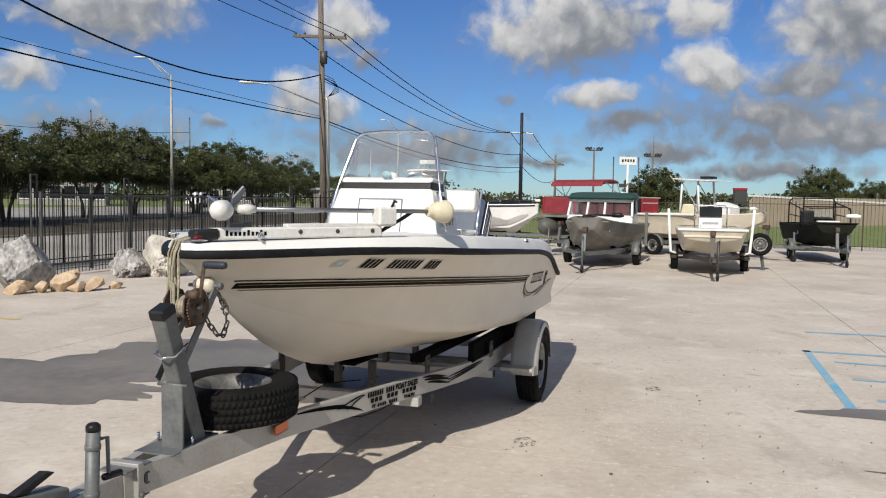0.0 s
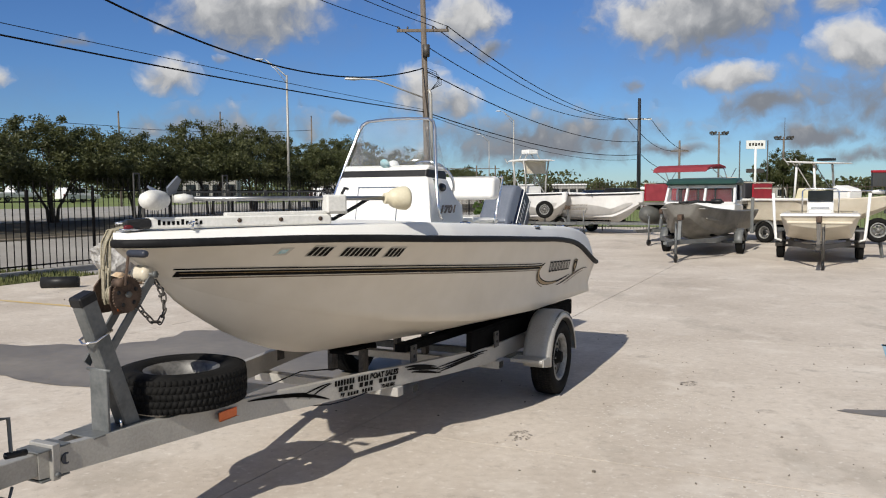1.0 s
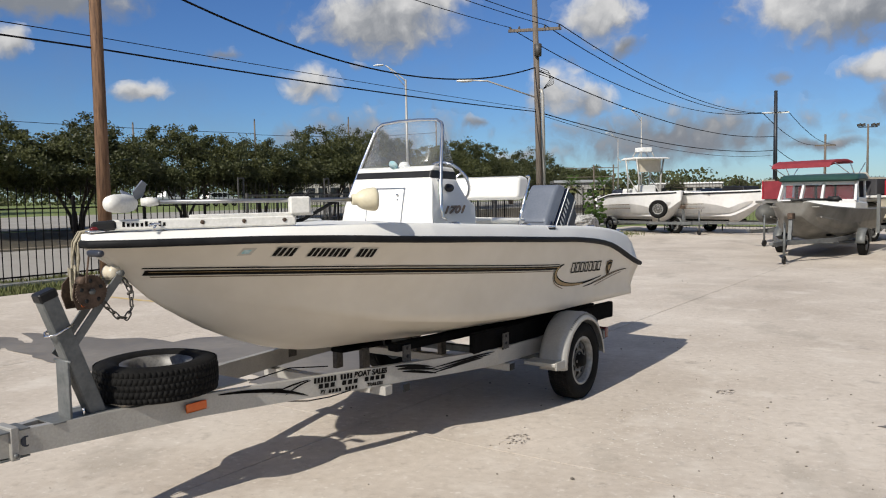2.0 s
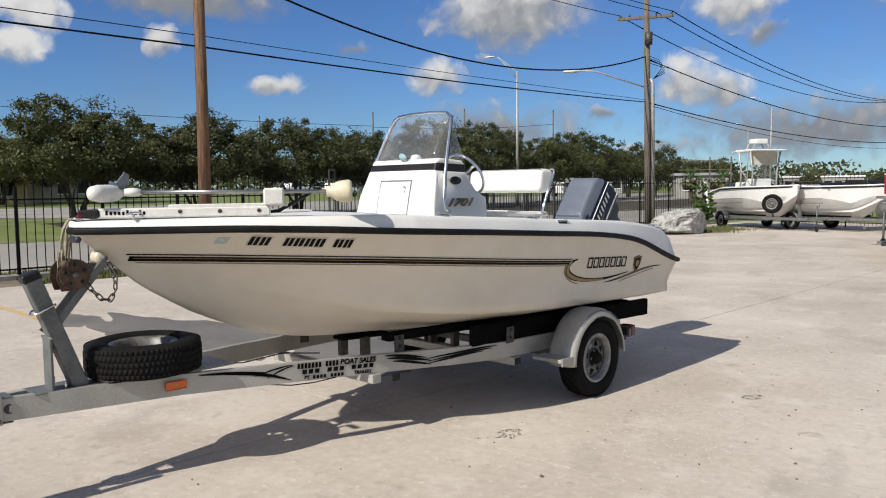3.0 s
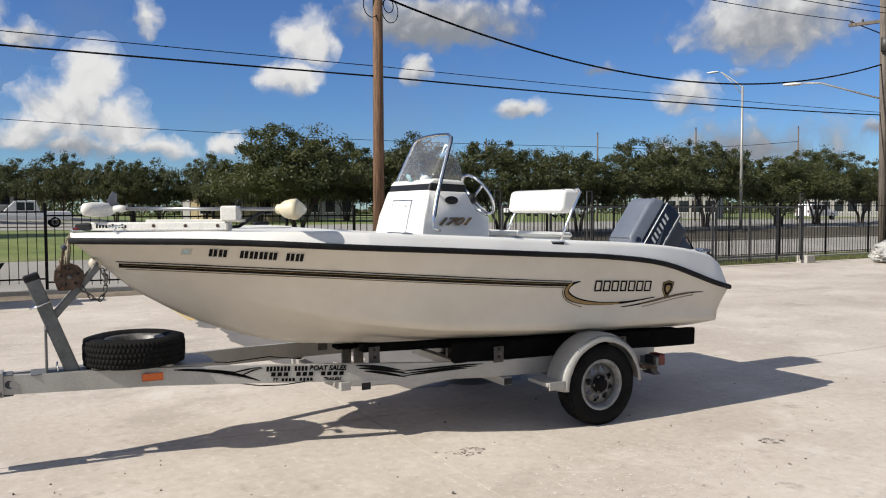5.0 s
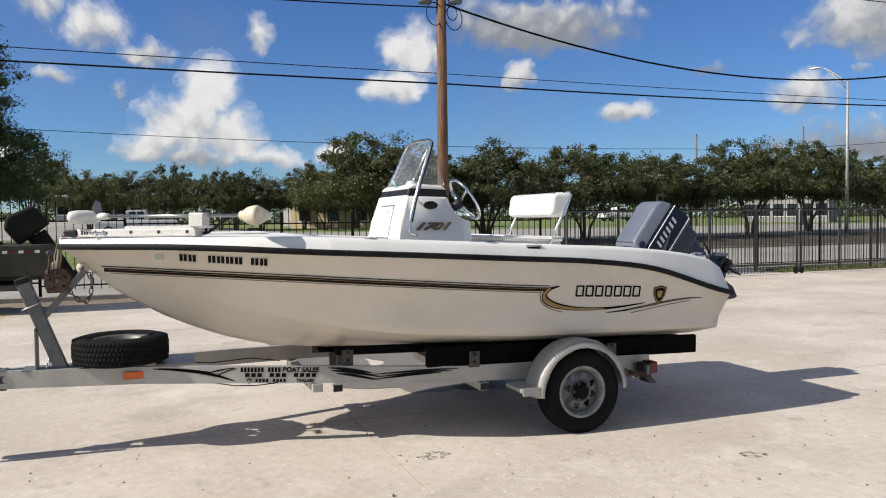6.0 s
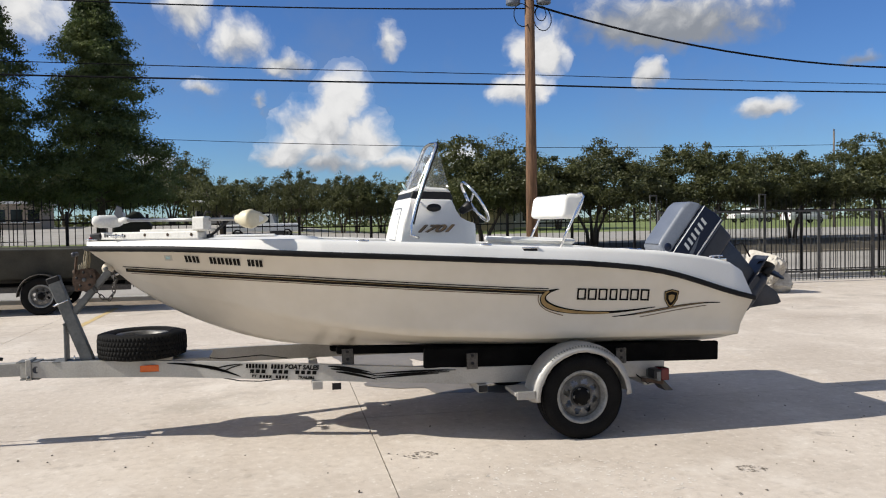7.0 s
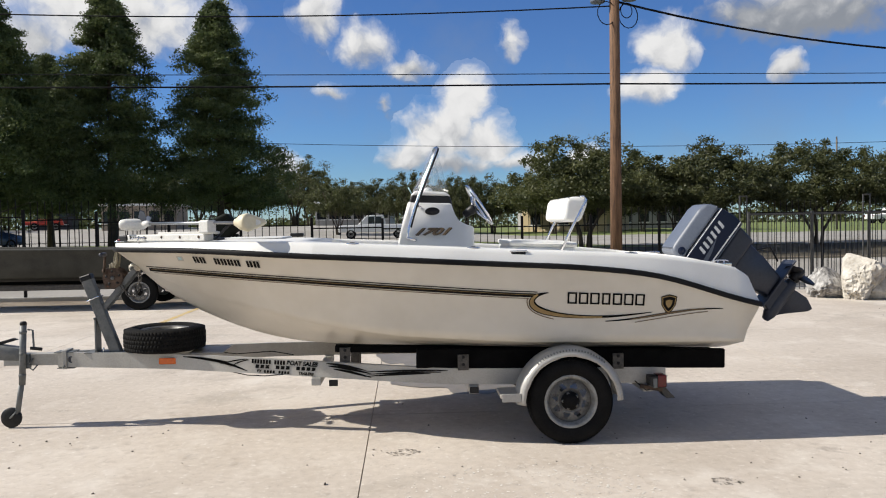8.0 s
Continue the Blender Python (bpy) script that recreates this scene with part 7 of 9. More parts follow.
def simple_trailer(m, length, half, label, wheel_back, r=0.31, z=0.46, jack=0.95, metal="galv"):
    tr = thing("boat_trailer", m, label, "trailer", "boat trailers")
    for s in (1, -1):
        part("side_beam", beam("side_beam", (0.7, s * 0.06, z), (-1.0, s * half * 0.72, z), 0.06, 0.1, metal), tr)
        part("side_beam", beam("side_beam", (-1.0, s * half * 0.72, z), (-length * 0.92, s * half * 0.72, z - 0.02), 0.06, 0.1, metal), tr)
        part("bunk", beam("bunk", (-1.2, s * half * 0.5, z + 0.09), (-length * 0.9, s * half * 0.5, z + 0.07), 0.09, 0.06, "carpet"), tr)
        build_wheel(tr, pose(-wheel_back, s * half, r), r, 0.18, round(r * 0.6, 3), s)
        bm = bmesh.new()
        prev = None
        for i in range(13):
            t = radians(0 + 180 * i / 12)
            ring = [bm.verts.new((-wheel_back + (r + 0.06) * math.cos(t), s * y, r + (r + 0.06) * math.sin(t))) for y in (half - 0.1, half + 0.11)]
            if prev:
                bm.faces.new((prev[0], prev[1], ring[1], ring[0]))
            prev = ring
        fn = part("fender", finish(bm, "fender", metal, True), tr)
        so = fn.modifiers.new("thickness", "SOLIDIFY")
        so.thickness = 0.012
    part("axle", beam("axle", (-wheel_back, -half, r), (-wheel_back, half, r), 0.06, 0.06, metal), tr)
    for x in (-1.1, -length * 0.8):
        part("cross_member", beam("cross_member", (x, -half * 0.75, z - 0.06), (x, half * 0.75, z - 0.06), 0.07, 0.07, metal), tr)
    part("tongue", beam("tongue", (1.35, 0, z), (0.3, 0, z), 0.08, 0.1, metal), tr)
    part("coupler", beam("coupler", (1.55, 0, z + 0.03), (1.33, 0, z + 0.02), 0.09, 0.07, metal, 0.01), tr)
    part("jack", tube("jack", [(jack, 0.1, 0.14), (jack, 0.1, 0.92)], 0.03, metal), tr)
    part("jack_crank", tube("jack_crank", [(jack, 0.1, 0.88), (jack + 0.1, 0.12, 0.88), (jack + 0.1, 0.12, 0.98)], 0.01, metal), tr)
    part("jack_wheel", lathe("jack_wheel", [(0.0, -0.03), (0.08, -0.03), (0.1, -0.015), (0.1, 0.015), (0.08, 0.03), (0, 0.03)], "black", 16), tr, m=pose(jack, 0.1, 0.1))
    part("winch_stand", beam("winch_stand", (0.2, 0, z), (0.1, 0, 1.02), 0.08, 0.08, metal), tr)
    part("winch", rounded_prism("winch", [(-0.2, 0.98), (-0.2, 1.12), (0.0, 1.12), (0.02, 0.98)], 0.06, "rust", 0.015), tr)
    return tr


def small_outboard(m, label="black outboard motor on the stern", group="outboard motors", mat="black"):
    o = thing("outboard_motor", m, label, "outboard motor", group)
    part("cowl", rounded_prism("cowl", [(-0.25, 0.0), (-0.28, 0.3), (-0.15, 0.42), (0.2, 0.38), (0.25, 0.05)], 0.17, mat, 0.05), o)
    part("leg", rounded_prism("leg", [(-0.12, 0.02), (-0.05, -0.75), (0.12, -0.75), (0.15, 0.02)], 0.06, mat, 0.02), o)
    part("gearcase", lathe("gearcase", [(0, -0.2), (0.05, -0.1), (0.06, 0.1), (0.03, 0.25), (0, 0.26)], mat, 14, "X"), o, m=pose(-0.05, 0, -0.72))
    return o


def tube_frame(parent, name, pts, r, mat):
    return part(name, tube(name, pts, r, mat, 7), parent)


def build_cabin_boat():
    m = pose(3.70, 20.3, 0, 0, 0, 249)
    b = thing("boat", m, "bare aluminium cabin boat with green roof and red seats", "boat", "boats across the lot")
    simple_hull("hull", 5.4, 2.02, 0.62, 0.26, "bare_alu", b, blunt=0.34, z0=0.50, vee=0.16, flare=0.74, rake=0.32)
    for s in (1, -1):
        part("spray_rail", beam("spray_rail", (-0.25, s * 0.56, 1.02), (-2.6, s * 0.88, 0.78), 0.03, 0.03, "bare_alu"), b)
    # white cabin with three framed front windows
    part("cabin_base", rounded_prism("cabin_base", [(1.25, 1.12), (1.32, 1.36), (2.6, 1.30), (2.6, 1.05)], 0.92, "car_white", 0.04), b, "white cabin base")
    edges = (-0.92, -0.38, 0.13, 0.92)
    lo, hi = Vector((-1.34, 0, 1.34)), Vector((-1.62, 0, 1.82))
    for k, y in enumerate(edges):
        w = 0.075 if k in (1, 2) else 0.09
        part("window_post", beam("window_post", lo + Vector((0, y * 0.97, 0)), hi + Vector((0, y * 0.93, 0)), 0.06, 2 * w * 0.8, "car_white", 0.01), b, "white window post")
    for p in (lo, hi):
        part("window_rail", beam("window_rail", p + Vector((0, -0.9, 0)), p + Vector((0, 0.9, 0)), 0.08, 0.12, "car_white", 0.01), b, "white window rail")
    for k in range(3):
        y0, y1 = edges[k] * 0.95 + 0.03, edges[k + 1] * 0.95 - 0.03
        part("window", mesh_of("window", [lo + Vector((-0.01, y0, 0)), lo + Vector((-0.01, y1, 0)), hi + Vector((-0.01, y1, 0)), hi + Vector((-0.01, y0, 0))], [(0, 1, 2, 3)], "glass"), b, "clear front window")
    for s in (1, -1):
        part("side_wall", rounded_prism("side_wall", [(1.5, 1.28), (1.7, 1.44), (2.55, 1.42), (2.55, 1.26)], 0.03, "car_white", 0.01, s * 0.87), b, "white cabin side")
        for x in (1.72, 2.5):
            part("side_post", beam("side_post", (-x, s * 0.87, 1.44), (-x, s * 0.85, 1.86), 0.05, 0.05, "car_white"), b)
    part("rear_curtain", box("rear_curtain", (-2.58, -0.84, 0.9), (-2.55, 0.84, 1.82), "dark_wall"), b, "dark rear curtain")
    for y in (-0.42, 0.05, 0.5):
        part("seat", rounded_prism("seat", [(2.0, 1.05), (1.98, 1.74), (2.12, 1.76), (2.25, 1.05)], 0.2 if y else 0.24, "red_seat", 0.05, y), b, "bright red seat")
    part("roof", rounded_prism("roof", [(1.38, 1.84), (1.42, 1.92), (1.7, 2.02), (2.3, 2.04), (2.6, 1.96), (2.62, 1.84)], 0.93, "green_roof", 0.06), b, "dark green canvas roof")
    for y, r in ((0.10, 0.03), (0.34, 0.022)):
        part("bow_motor", tube("bow_motor", [(-0.6, y - 0.3, 1.40), (-1.0, y, 1.42), (-1.15, y + 0.45, 1.40)], r, "black"), b, "black stowed bow motor")
    part("motor_head", lathe("motor_head", [(0, -0.16), (0.06, -0.13), (0.07, 0.1), (0, 0.16)], "black", 12, "Y"), b, "black bow motor head", pose(-1.12, 0.62, 1.42))
    for s in (0.95,):
        part("guide_post", box("guide_post", (-3.6, s + 0.12, 0.5), (-3.52, s + 0.20, 1.5), "galv"), b)
    for ob in b.children:
        if ob.name.split(".")[0] in ("cabin_base", "window_post", "window_rail", "window", "side_wall", "side_post", "rear_curtain", "seat", "roof"):
            ob.location.x -= 0.65
    part("foredeck", rounded_prism("foredeck", [(0.1, 1.24), (0.1, 1.27), (2.0, 1.18), (2.0, 1.15)], 0.55, "bare_alu", 0.01), b, "dull aluminium foredeck")
    simple_trailer(m, 5.4, 0.98, "galvanised trailer under the aluminium cabin boat", 2.5)


def build_skiff():
    m = pose(6.43, 18.7, 0, 0, 0, 253)
    b = thing("boat", m, "cream flat-bowed skiff with tall trailer guide posts", "boat", "boats across the lot")
    simple_hull("hull", 5.0, 1.78, 0.56, 0.04, "cream_hull", b, blunt=0.86, z0=0.54, vee=0.03, flare=0.80, rake=0.16)
    part("bow_ledge", rounded_prism("bow_ledge", [(-0.03, 0.95), (-0.03, 1.0), (0.3, 1.0), (0.3, 0.95)], 0.66, "cream_hull", 0.012), b, "cream bow ledge")
    part("gunwale", rounded_prism("gunwale", [(-0.05, 1.11), (-0.05, 1.16), (0.5, 1.17), (0.5, 1.12)], 0.80, "deck", 0.015), b, "white gunwale")
    part("console", rounded_prism("console", [(2.0, 0.8), (2.03, 1.30), (2.12, 1.46), (2.4, 1.46), (2.5, 0.8)], 0.30, "deck", 0.04), b, "small white console")
    part("console_panel", rounded_prism("console_panel", [(1.985, 1.08), (1.985, 1.26), (2.06, 1.30), (2.06, 1.08)], 0.2, "car_grey", 0.01), b, "grey console panel")
    part("seat", rounded_prism("seat", [(1.5, 1.0), (1.5, 1.2), (1.75, 1.24), (1.8, 1.0)], 0.26, "vinyl", 0.04), b, "white seat")
    part("engine_cover", rounded_prism("engine_cover", [(4.6, 1.0), (4.6, 1.5), (4.95, 1.52), (5.05, 1.0)], 0.2, "dark_wall", 0.06), b, "dark engine cover at the stern")
    tube_frame(b, "grab_rail", [(-1.95, 0.40, 1.0), (-2.0, 0.40, 1.66), (-2.02, 0.34, 1.72), (-2.02, -0.34, 1.72), (-2.0, -0.40, 1.66), (-1.95, -0.40, 1.0)], 0.018, "chrome")
    part("windscreen", box("windscreen", (-2.06, -0.28, 1.42), (-2.04, 0.28, 1.68), "dark_glass", 0.006), b, "tinted screen")
    part("foredeck", rounded_prism("foredeck", [(0.02, 1.10), (0.02, 1.14), (1.3, 1.10), (1.3, 1.06)], 0.74, "cream_hull", 0.01), b)
    t = simple_trailer(m, 5.0, 0.88, "galvanised trailer with white guide posts under the skiff", 2.3, metal="galv_dark")
    for s in (1, -1):
        part("guide_post", tube("guide_post", [(-1.9, s * 0.84, 0.45), (-1.9, s * 0.98, 0.5), (-1.9, s * 1.02, 1.0), (-1.9, s * 1.06, 1.62)], 0.036, "white_paint", 10), t, "white plastic guide post")
        part("post_bracket", beam("post_bracket", (-1.9, s * 0.62, 0.45), (-1.9, s * 1.0, 0.47), 0.05, 0.05, "galv_dark"), t)


def build_duck_boat():
    m = pose(11.62, 23.2, 0, 0, 0, 256)
    b = thing("boat", m, "black aluminium duck boat with roll bars", "boat", "boats across the lot")
    simple_hull("hull", 5.2, 1.5, 0.64, 0.08, "jon_green", b, blunt=0.72, z0=0.5, vee=0.06, flare=0.80)
    part("hull_edge", tube("hull_edge", [(-1.6, 0.76, 1.20), (-0.3, 0.66, 1.23), (0.02, 0.54, 1.24), (0.02, -0.54, 1.24), (-0.3, -0.66, 1.23), (-1.6, -0.76, 1.20)], 0.02, "iron", 8), b, "rolled black edge")
    for x, h, w in ((-1.5, 1.72, 0.72), (-2.5, 2.15, 0.45), (-3.5, 2.0, 0.72)):
        tube_frame(b, "roll_bar", [(x, w, 1.05), (x, w, h - 0.12), (x, w - 0.1, h), (x, 0.1 - w, h), (x, -w, h - 0.12), (x, -w, 1.05)], 0.022, "iron")
    for s in (0.72, -0.72):
        tube_frame(b, "side_bar", [(-1.5, s, 1.66), (-3.5, s, 1.86)], 0.02, "iron")
        tube_frame(b, "side_bar", [(-1.5, s, 1.40), (-3.5, s, 1.46)], 0.016, "iron")
    tube_frame(b, "antenna", [(-2.5, 0.3, 2.15), (-2.52, 0.3, 2.42)], 0.008, "iron")
    part("console", rounded_prism("console", [(2.0, 0.8), (2.05, 1.36), (2.4, 1.40), (2.5, 0.8)], 0.34, "jon_green", 0.03), b)
    tube_frame(b, "screen_frame", [(-2.06, 0.36, 1.36), (-2.1, 0.36, 1.66), (-2.1, -0.36, 1.66), (-2.06, -0.36, 1.36)], 0.014, "iron")
    part("windscreen", box("windscreen", (-2.1, -0.34, 1.38), (-2.08, 0.34, 1.65), "glass", 0.004), b, "clear screen")
    part("bench", box("bench", (-1.25, -0.32, 1.24), (-1.0, 0.32, 1.29), "white_paint", 0.02), b, "white bench edge")
    part("bow_motor", lathe("bow_motor", [(0, -0.22), (0.06, -0.18), (0.08, 0.06), (0.05, 0.2), (0, 0.22)], "white_paint", 14, "Y"), b, "white bow motor head", pose(-0.75, 0.62, 1.44))
    part("winch_box", rounded_prism("winch_box", [(1.5, 1.2), (1.5, 1.58), (1.8, 1.60), (1.85, 1.2)], 0.17, "black", 0.04, -0.48), b, "black engine cover")
    part("cover_handle", tube("cover_handle", [(-1.5, -0.60, 1.60), (-1.5, -0.56, 1.68), (-1.5, -0.40, 1.68), (-1.5, -0.36, 1.60)], 0.012, "black", 6), b)
    simple_trailer(m, 5.2, 0.80, "galvanised trailer under the duck boat", 2.4)


def build_pontoon():
    m = pose(3.95, 26.0, 0, 0, 0, 229)
    b = thing("boat", m, "pontoon boat with red fence panels and red canopy", "boat", "boats across the lot")
    for s in (0.85, -0.85):
        part("pontoon", lathe("pontoon", [(0.0, 0.0), (0.14, 0.03), (0.27, 0.2), (0.33, 0.5), (0.33, 4.9), (0.0, 4.95)], "grey_hull", 18, "X"), b, "dull grey float", pose(0, s, 0.92) @ Matrix.Diagonal((-1, 1, 1, 1)))
    part("deck", box("deck", (-4.9, -1.2, 1.24), (-0.3, 1.2, 1.32), "bare_alu", 0.01), b)
    for s in (1.17, -1.17):
        for k in range(3):
            if k == 1 and s > 0:
                continue
            x = -0.6 - 1.35 * k
            part("fence_panel", box("fence_panel", (x - 1.25, s - 0.02, 1.36), (x, s + 0.02, 1.92), "red_seat", 0.01), b, "red side panel")
            part("panel_band", box("panel_band", (x - 1.2, s - 0.026, 1.74), (x - 0.05, s + 0.026, 1.78), "cream_hull"), b, "cream band")
        part("top_rail", box("top_rail", (-4.7, s - 0.025, 1.93), (-0.6, s + 0.025, 1.97), "cream_hull", 0.005), b)
    for x in (-0.6, -4.68):
        part("fence_panel", box("fence_panel", (x - 0.02, -1.12, 1.36), (x + 0.02, 1.12, 1.92), "red", 0.01), b, "red end panel")
    part("canopy", rounded_prism("canopy", [(0.75, 2.28), (0.85, 2.44), (1.1, 2.52), (1.6, 2.54), (1.9, 2.48), (1.95, 2.40), (1.3, 2.44), (0.95, 2.40)], 1.0, "red", 0.03), b, "faded red folding canopy")
    for s in (1.1, -1.1):
        for x0, x1 in ((-1.9, -0.85), (-1.9, -1.6), (-1.9, -2.35)):
            tube_frame(b, "canopy_bar", [(x0, s, 1.95), (x1, s, 2.42)], 0.014, "chrome")
    part("folded_cover", rounded_prism("folded_cover", [(2.0, 1.95), (2.1, 2.12), (3.0, 2.14), (3.2, 1.95)], 0.8, "cream_hull", 0.05), b, "tan folded cover")
    part("console", rounded_prism("console", [(3.3, 1.3), (3.3, 2.0), (3.8, 2.0), (3.9, 1.3)], 0.4, "dark_wall", 0.04, 0.5), b, "dark console")
    simple_trailer(m, 4.9, 0.95, "galvanised trailer under the pontoon boat", 3.0, z=0.46)


def build_ttop_boats():
    m = pose(10.2, 25.0, 0, 0, 0, 310)
    b = thing("boat", m, "cream centre console boat with a canvas top", "boat", "boats across the lot")
    simple_hull("hull", 5.6, 2.1, 0.70, 0.14, "cream_hull", b, blunt=0.2, z0=0.66, rake=0.3)
    for s in (1, -1):
        part("gunwale", beam("gunwale", (-1.8, s * 1.05, 1.40), (-5.6, s * 1.05, 1.38), 0.10, 0.07, "deck", 0.01), b, "white gunwale")
    part("console", rounded_prism("console", [(2.2, 0.9), (2.25, 1.75), (2.7, 1.75), (2.9, 0.9)], 0.42, "cream_seat", 0.05), b, "pale yellow console")
    part("seat", rounded_prism("seat", [(1.0, 1.3), (1.0, 1.7), (1.5, 1.85), (1.7, 1.3)], 0.35, "vinyl", 0.08), b, "white seat")
    for dx, lean in ((-2.0, -0.1), (-2.75, 0.06)):
        for s in (0.5, -0.5):
            tube_frame(b, "top_leg", [(dx, s, 1.3), (dx + lean, s * 0.95, 2.52)], 0.036, "white_paint")
    for s in (0.5, -0.5):
        tube_frame(b, "top_brace", [(-2.0, s, 1.5), (-2.7, s, 2.5)], 0.016, "alu")
    part("hard_top", rounded_prism("hard_top", [(1.55, 2.50), (1.55, 2.53), (2.3, 2.58), (2.95, 2.62), (2.95, 2.58), (2.3, 2.52)], 0.66, "vinyl", 0.015), b, "pale canvas top")
    part("radar_box", box("radar_box", (-2.2, -0.2, 2.60), (-1.8, 0.2, 2.68), "black", 0.015), b, "black box on the top")
    part("bow_motor", lathe("bow_motor", [(0, -0.32), (0.05, -0.28), (0.07, 0.0), (0.06, 0.25), (0, 0.3)], "white_paint", 14, "Y"), b, "white bow motor head", pose(-0.25, -0.1, 1.62))
    part("bow_rail", tube("bow_rail", [(-1.9, -0.9, 1.42), (-1.6, -0.86, 1.62), (-0.3, -0.35, 1.66), (-0.15, 0.0, 1.66), (-0.3, 0.35, 1.66), (-1.6, 0.86, 1.62), (-1.9, 0.9, 1.42)], 0.016, "chrome", 7), b, "bright bow rail")
    for k in range(3):
        tube_frame(b, "rod_holder", [(-3.1, -0.3 + 0.3 * k, 2.5), (-3.3, -0.3 + 0.3 * k, 2.72)], 0.02, "alu")
    small_outboard(m @ pose(-5.8, 0, 1.45), "dark outboard motor on a cream boat")
    simple_trailer(m, 5.6, 1.0, "galvanised trailer under the cream centre console boat", 3.4, r=0.33)
    sp = thing("spare_wheel", pose(8.45, 20.9, 0.70, 0, 0, -16), "spare trailer wheel carried on a post", "wheel", "spare wheels")
    part("tyre", tyre_mesh(0.30, 0.2, 0.18), sp)
    part("rim", rim_mesh(0.18, 0.2, -1), sp)
    part("bracket", beam("bracket", (0, 0.05, 0.1), (0.12, 0.16, -0.70), 0.06, 0.06, "galv"), sp)
    for key, (x, y, turn) in enumerate(((0.85, 31.9, 309), (3.8, 31.4, 320))):
        m = pose(x, y, 0, 0, 0, turn)
        b = thing("boat", m, ("white centre console boat with a tall hard top", "white bow rider boat with weathered hull")[key], "boat", "boats across the lot")
        ln_ = (4.6, 4.9)[key]
        simple_hull("hull", ln_, 2.1, 1.02, 0.07, "white_hull", b, z0=0.58, vee=0.16, blunt=0.03, rake=0.22, flare=0.70, power=1.12, drop=0.30)
        for s in (1, -1):
            for z, d in ((1.16, 0.0), (1.0, 0.03)):
                part("hull_line", beam("hull_line", (-1.9, s * (1.05 - d), z), (-ln_ + 0.1, s * (1.05 - d), z - 0.06), 0.012, 0.018, "brown_decal"), b)
            rail = [(-a, s * (1.05 * min(1, a / (0.42 * ln_)) ** 0.62 + 0.004), 1.60 + 0.07 * (1 - (a / ln_) ** 0.714) ** 2.2 - 0.30 * max(0.0, (a / ln_ - 0.66) / 0.34) ** 1.6 - 0.06) for a in (0.08, 0.2, 0.4, 0.7, 1.0, 1.4, 1.9, 2.6, 3.4, 4.2, ln_)]
            part("rub_rail", tube("rub_rail", rail, 0.032, "black", 6), b, "dark rub rail")
        part("stern_cap", rounded_prism("stern_cap", [(ln_ - 0.55, 0.72), (ln_ - 0.6, 1.1), (ln_ - 0.3, 1.32), (ln_ + 0.06, 1.30), (ln_ + 0.1, 0.72)], 0.9, "car_grey", 0.05), b, "grey transom well")
        if key == 0:
            part("console", rounded_prism("console", [(2.1, 1.2), (2.15, 1.92), (2.6, 1.92), (2.8, 1.2)], 0.4, "deck", 0.05), b, "white console")
            part("leaning_seat", rounded_prism("leaning_seat", [(2.95, 1.2), (2.95, 1.74), (3.3, 1.80), (3.4, 1.2)], 0.45, "vinyl", 0.05), b, "white leaning seat")
            for dx, lean in ((-2.05, 0.05), (-2.85, 0.08)):
                for s in (0.52, -0.52):
                    tube_frame(b, "top_leg", [(dx, s, 1.3), (dx + lean, s, 2.2), (dx + lean + 0.02, s * 1.25, 3.0)], 0.034, "alu")
            for s in (0.52, -0.52):
                tube_frame(b, "top_brace", [(-2.05, s, 1.6), (-2.75, s, 2.25)], 0.02, "alu")
            part("hard_top", rounded_prism("hard_top", [(1.55, 2.97), (1.55, 3.0), (1.9, 3.05), (2.9, 3.05), (3.1, 3.0), (3.1, 2.96)], 0.66, "deck", 0.02), b, "pale hard top")
            part("windscreen_curtain", box("windscreen_curtain", (-2.06, -0.55, 2.45), (-2.04, 0.55, 2.96), "cream_hull", 0.004), b, "pale curtain")
            part("clear_screen", mesh_of("clear_screen", [(-2.05, -0.52, 1.9), (-2.05, 0.52, 1.9), (-2.05, 0.52, 2.45), (-2.05, -0.52, 2.45)], [(0, 1, 2, 3)], "glass"), b, "clear screen")
            part("radar_box", rounded_prism("radar_box", [(2.2, 3.28), (2.2, 3.46), (2.7, 3.46), (2.7, 3.28)], 0.25, "white_paint", 0.03), b, "white electronics box")
            for dx in (-2.25, -2.65):
                for s in (0.25, -0.25):
                    tube_frame(b, "box_leg", [(dx, s * 1.6, 3.05), (dx, s, 3.28)], 0.022, "alu")
            for k in range(4):
                tube_frame(b, "rod_holder", [(-3.2, -0.6 + 0.4 * k, 2.9), (-3.42, -0.6 + 0.4 * k, 3.12)], 0.02, "alu")
            part("guide_post", tube("guide_post", [(-ln_ + 0.55, -1.12, 0.45), (-ln_ + 0.30, -1.2, 1.8)], 0.05, "white_paint", 10), b, "white guide post")
            small_outboard(m @ pose(-ln_ - 0.25, 0.3, 1.35), "grey outboard motor on a white boat", mat="grey_leg")
        else:
            part("windscreen", rounded_prism("windscreen", [(2.0, 1.45), (2.35, 1.74), (2.37, 1.74), (2.05, 1.45)], 0.8, "dark_glass", 0.005), b, "low dark screen")
            part("seat", rounded_prism("seat", [(2.9, 1.3), (2.9, 1.66), (3.2, 1.66), (3.3, 1.3)], 0.7, "vinyl", 0.05), b)
            part("cover", rounded_prism("cover", [(0.5, 1.55), (0.6, 1.80), (1.5, 1.82), (1.7, 1.5)], 0.45, "black", 0.05), b, "dark bundled cover")
            part("bow_light", lathe("bow_light", [(0, -0.14), (0.05, -0.1), (0.06, 0.08), (0, 0.14)], "white_paint", 12, "X"), b, "white bow motor head", pose(-0.1, 0.1, 1.80))
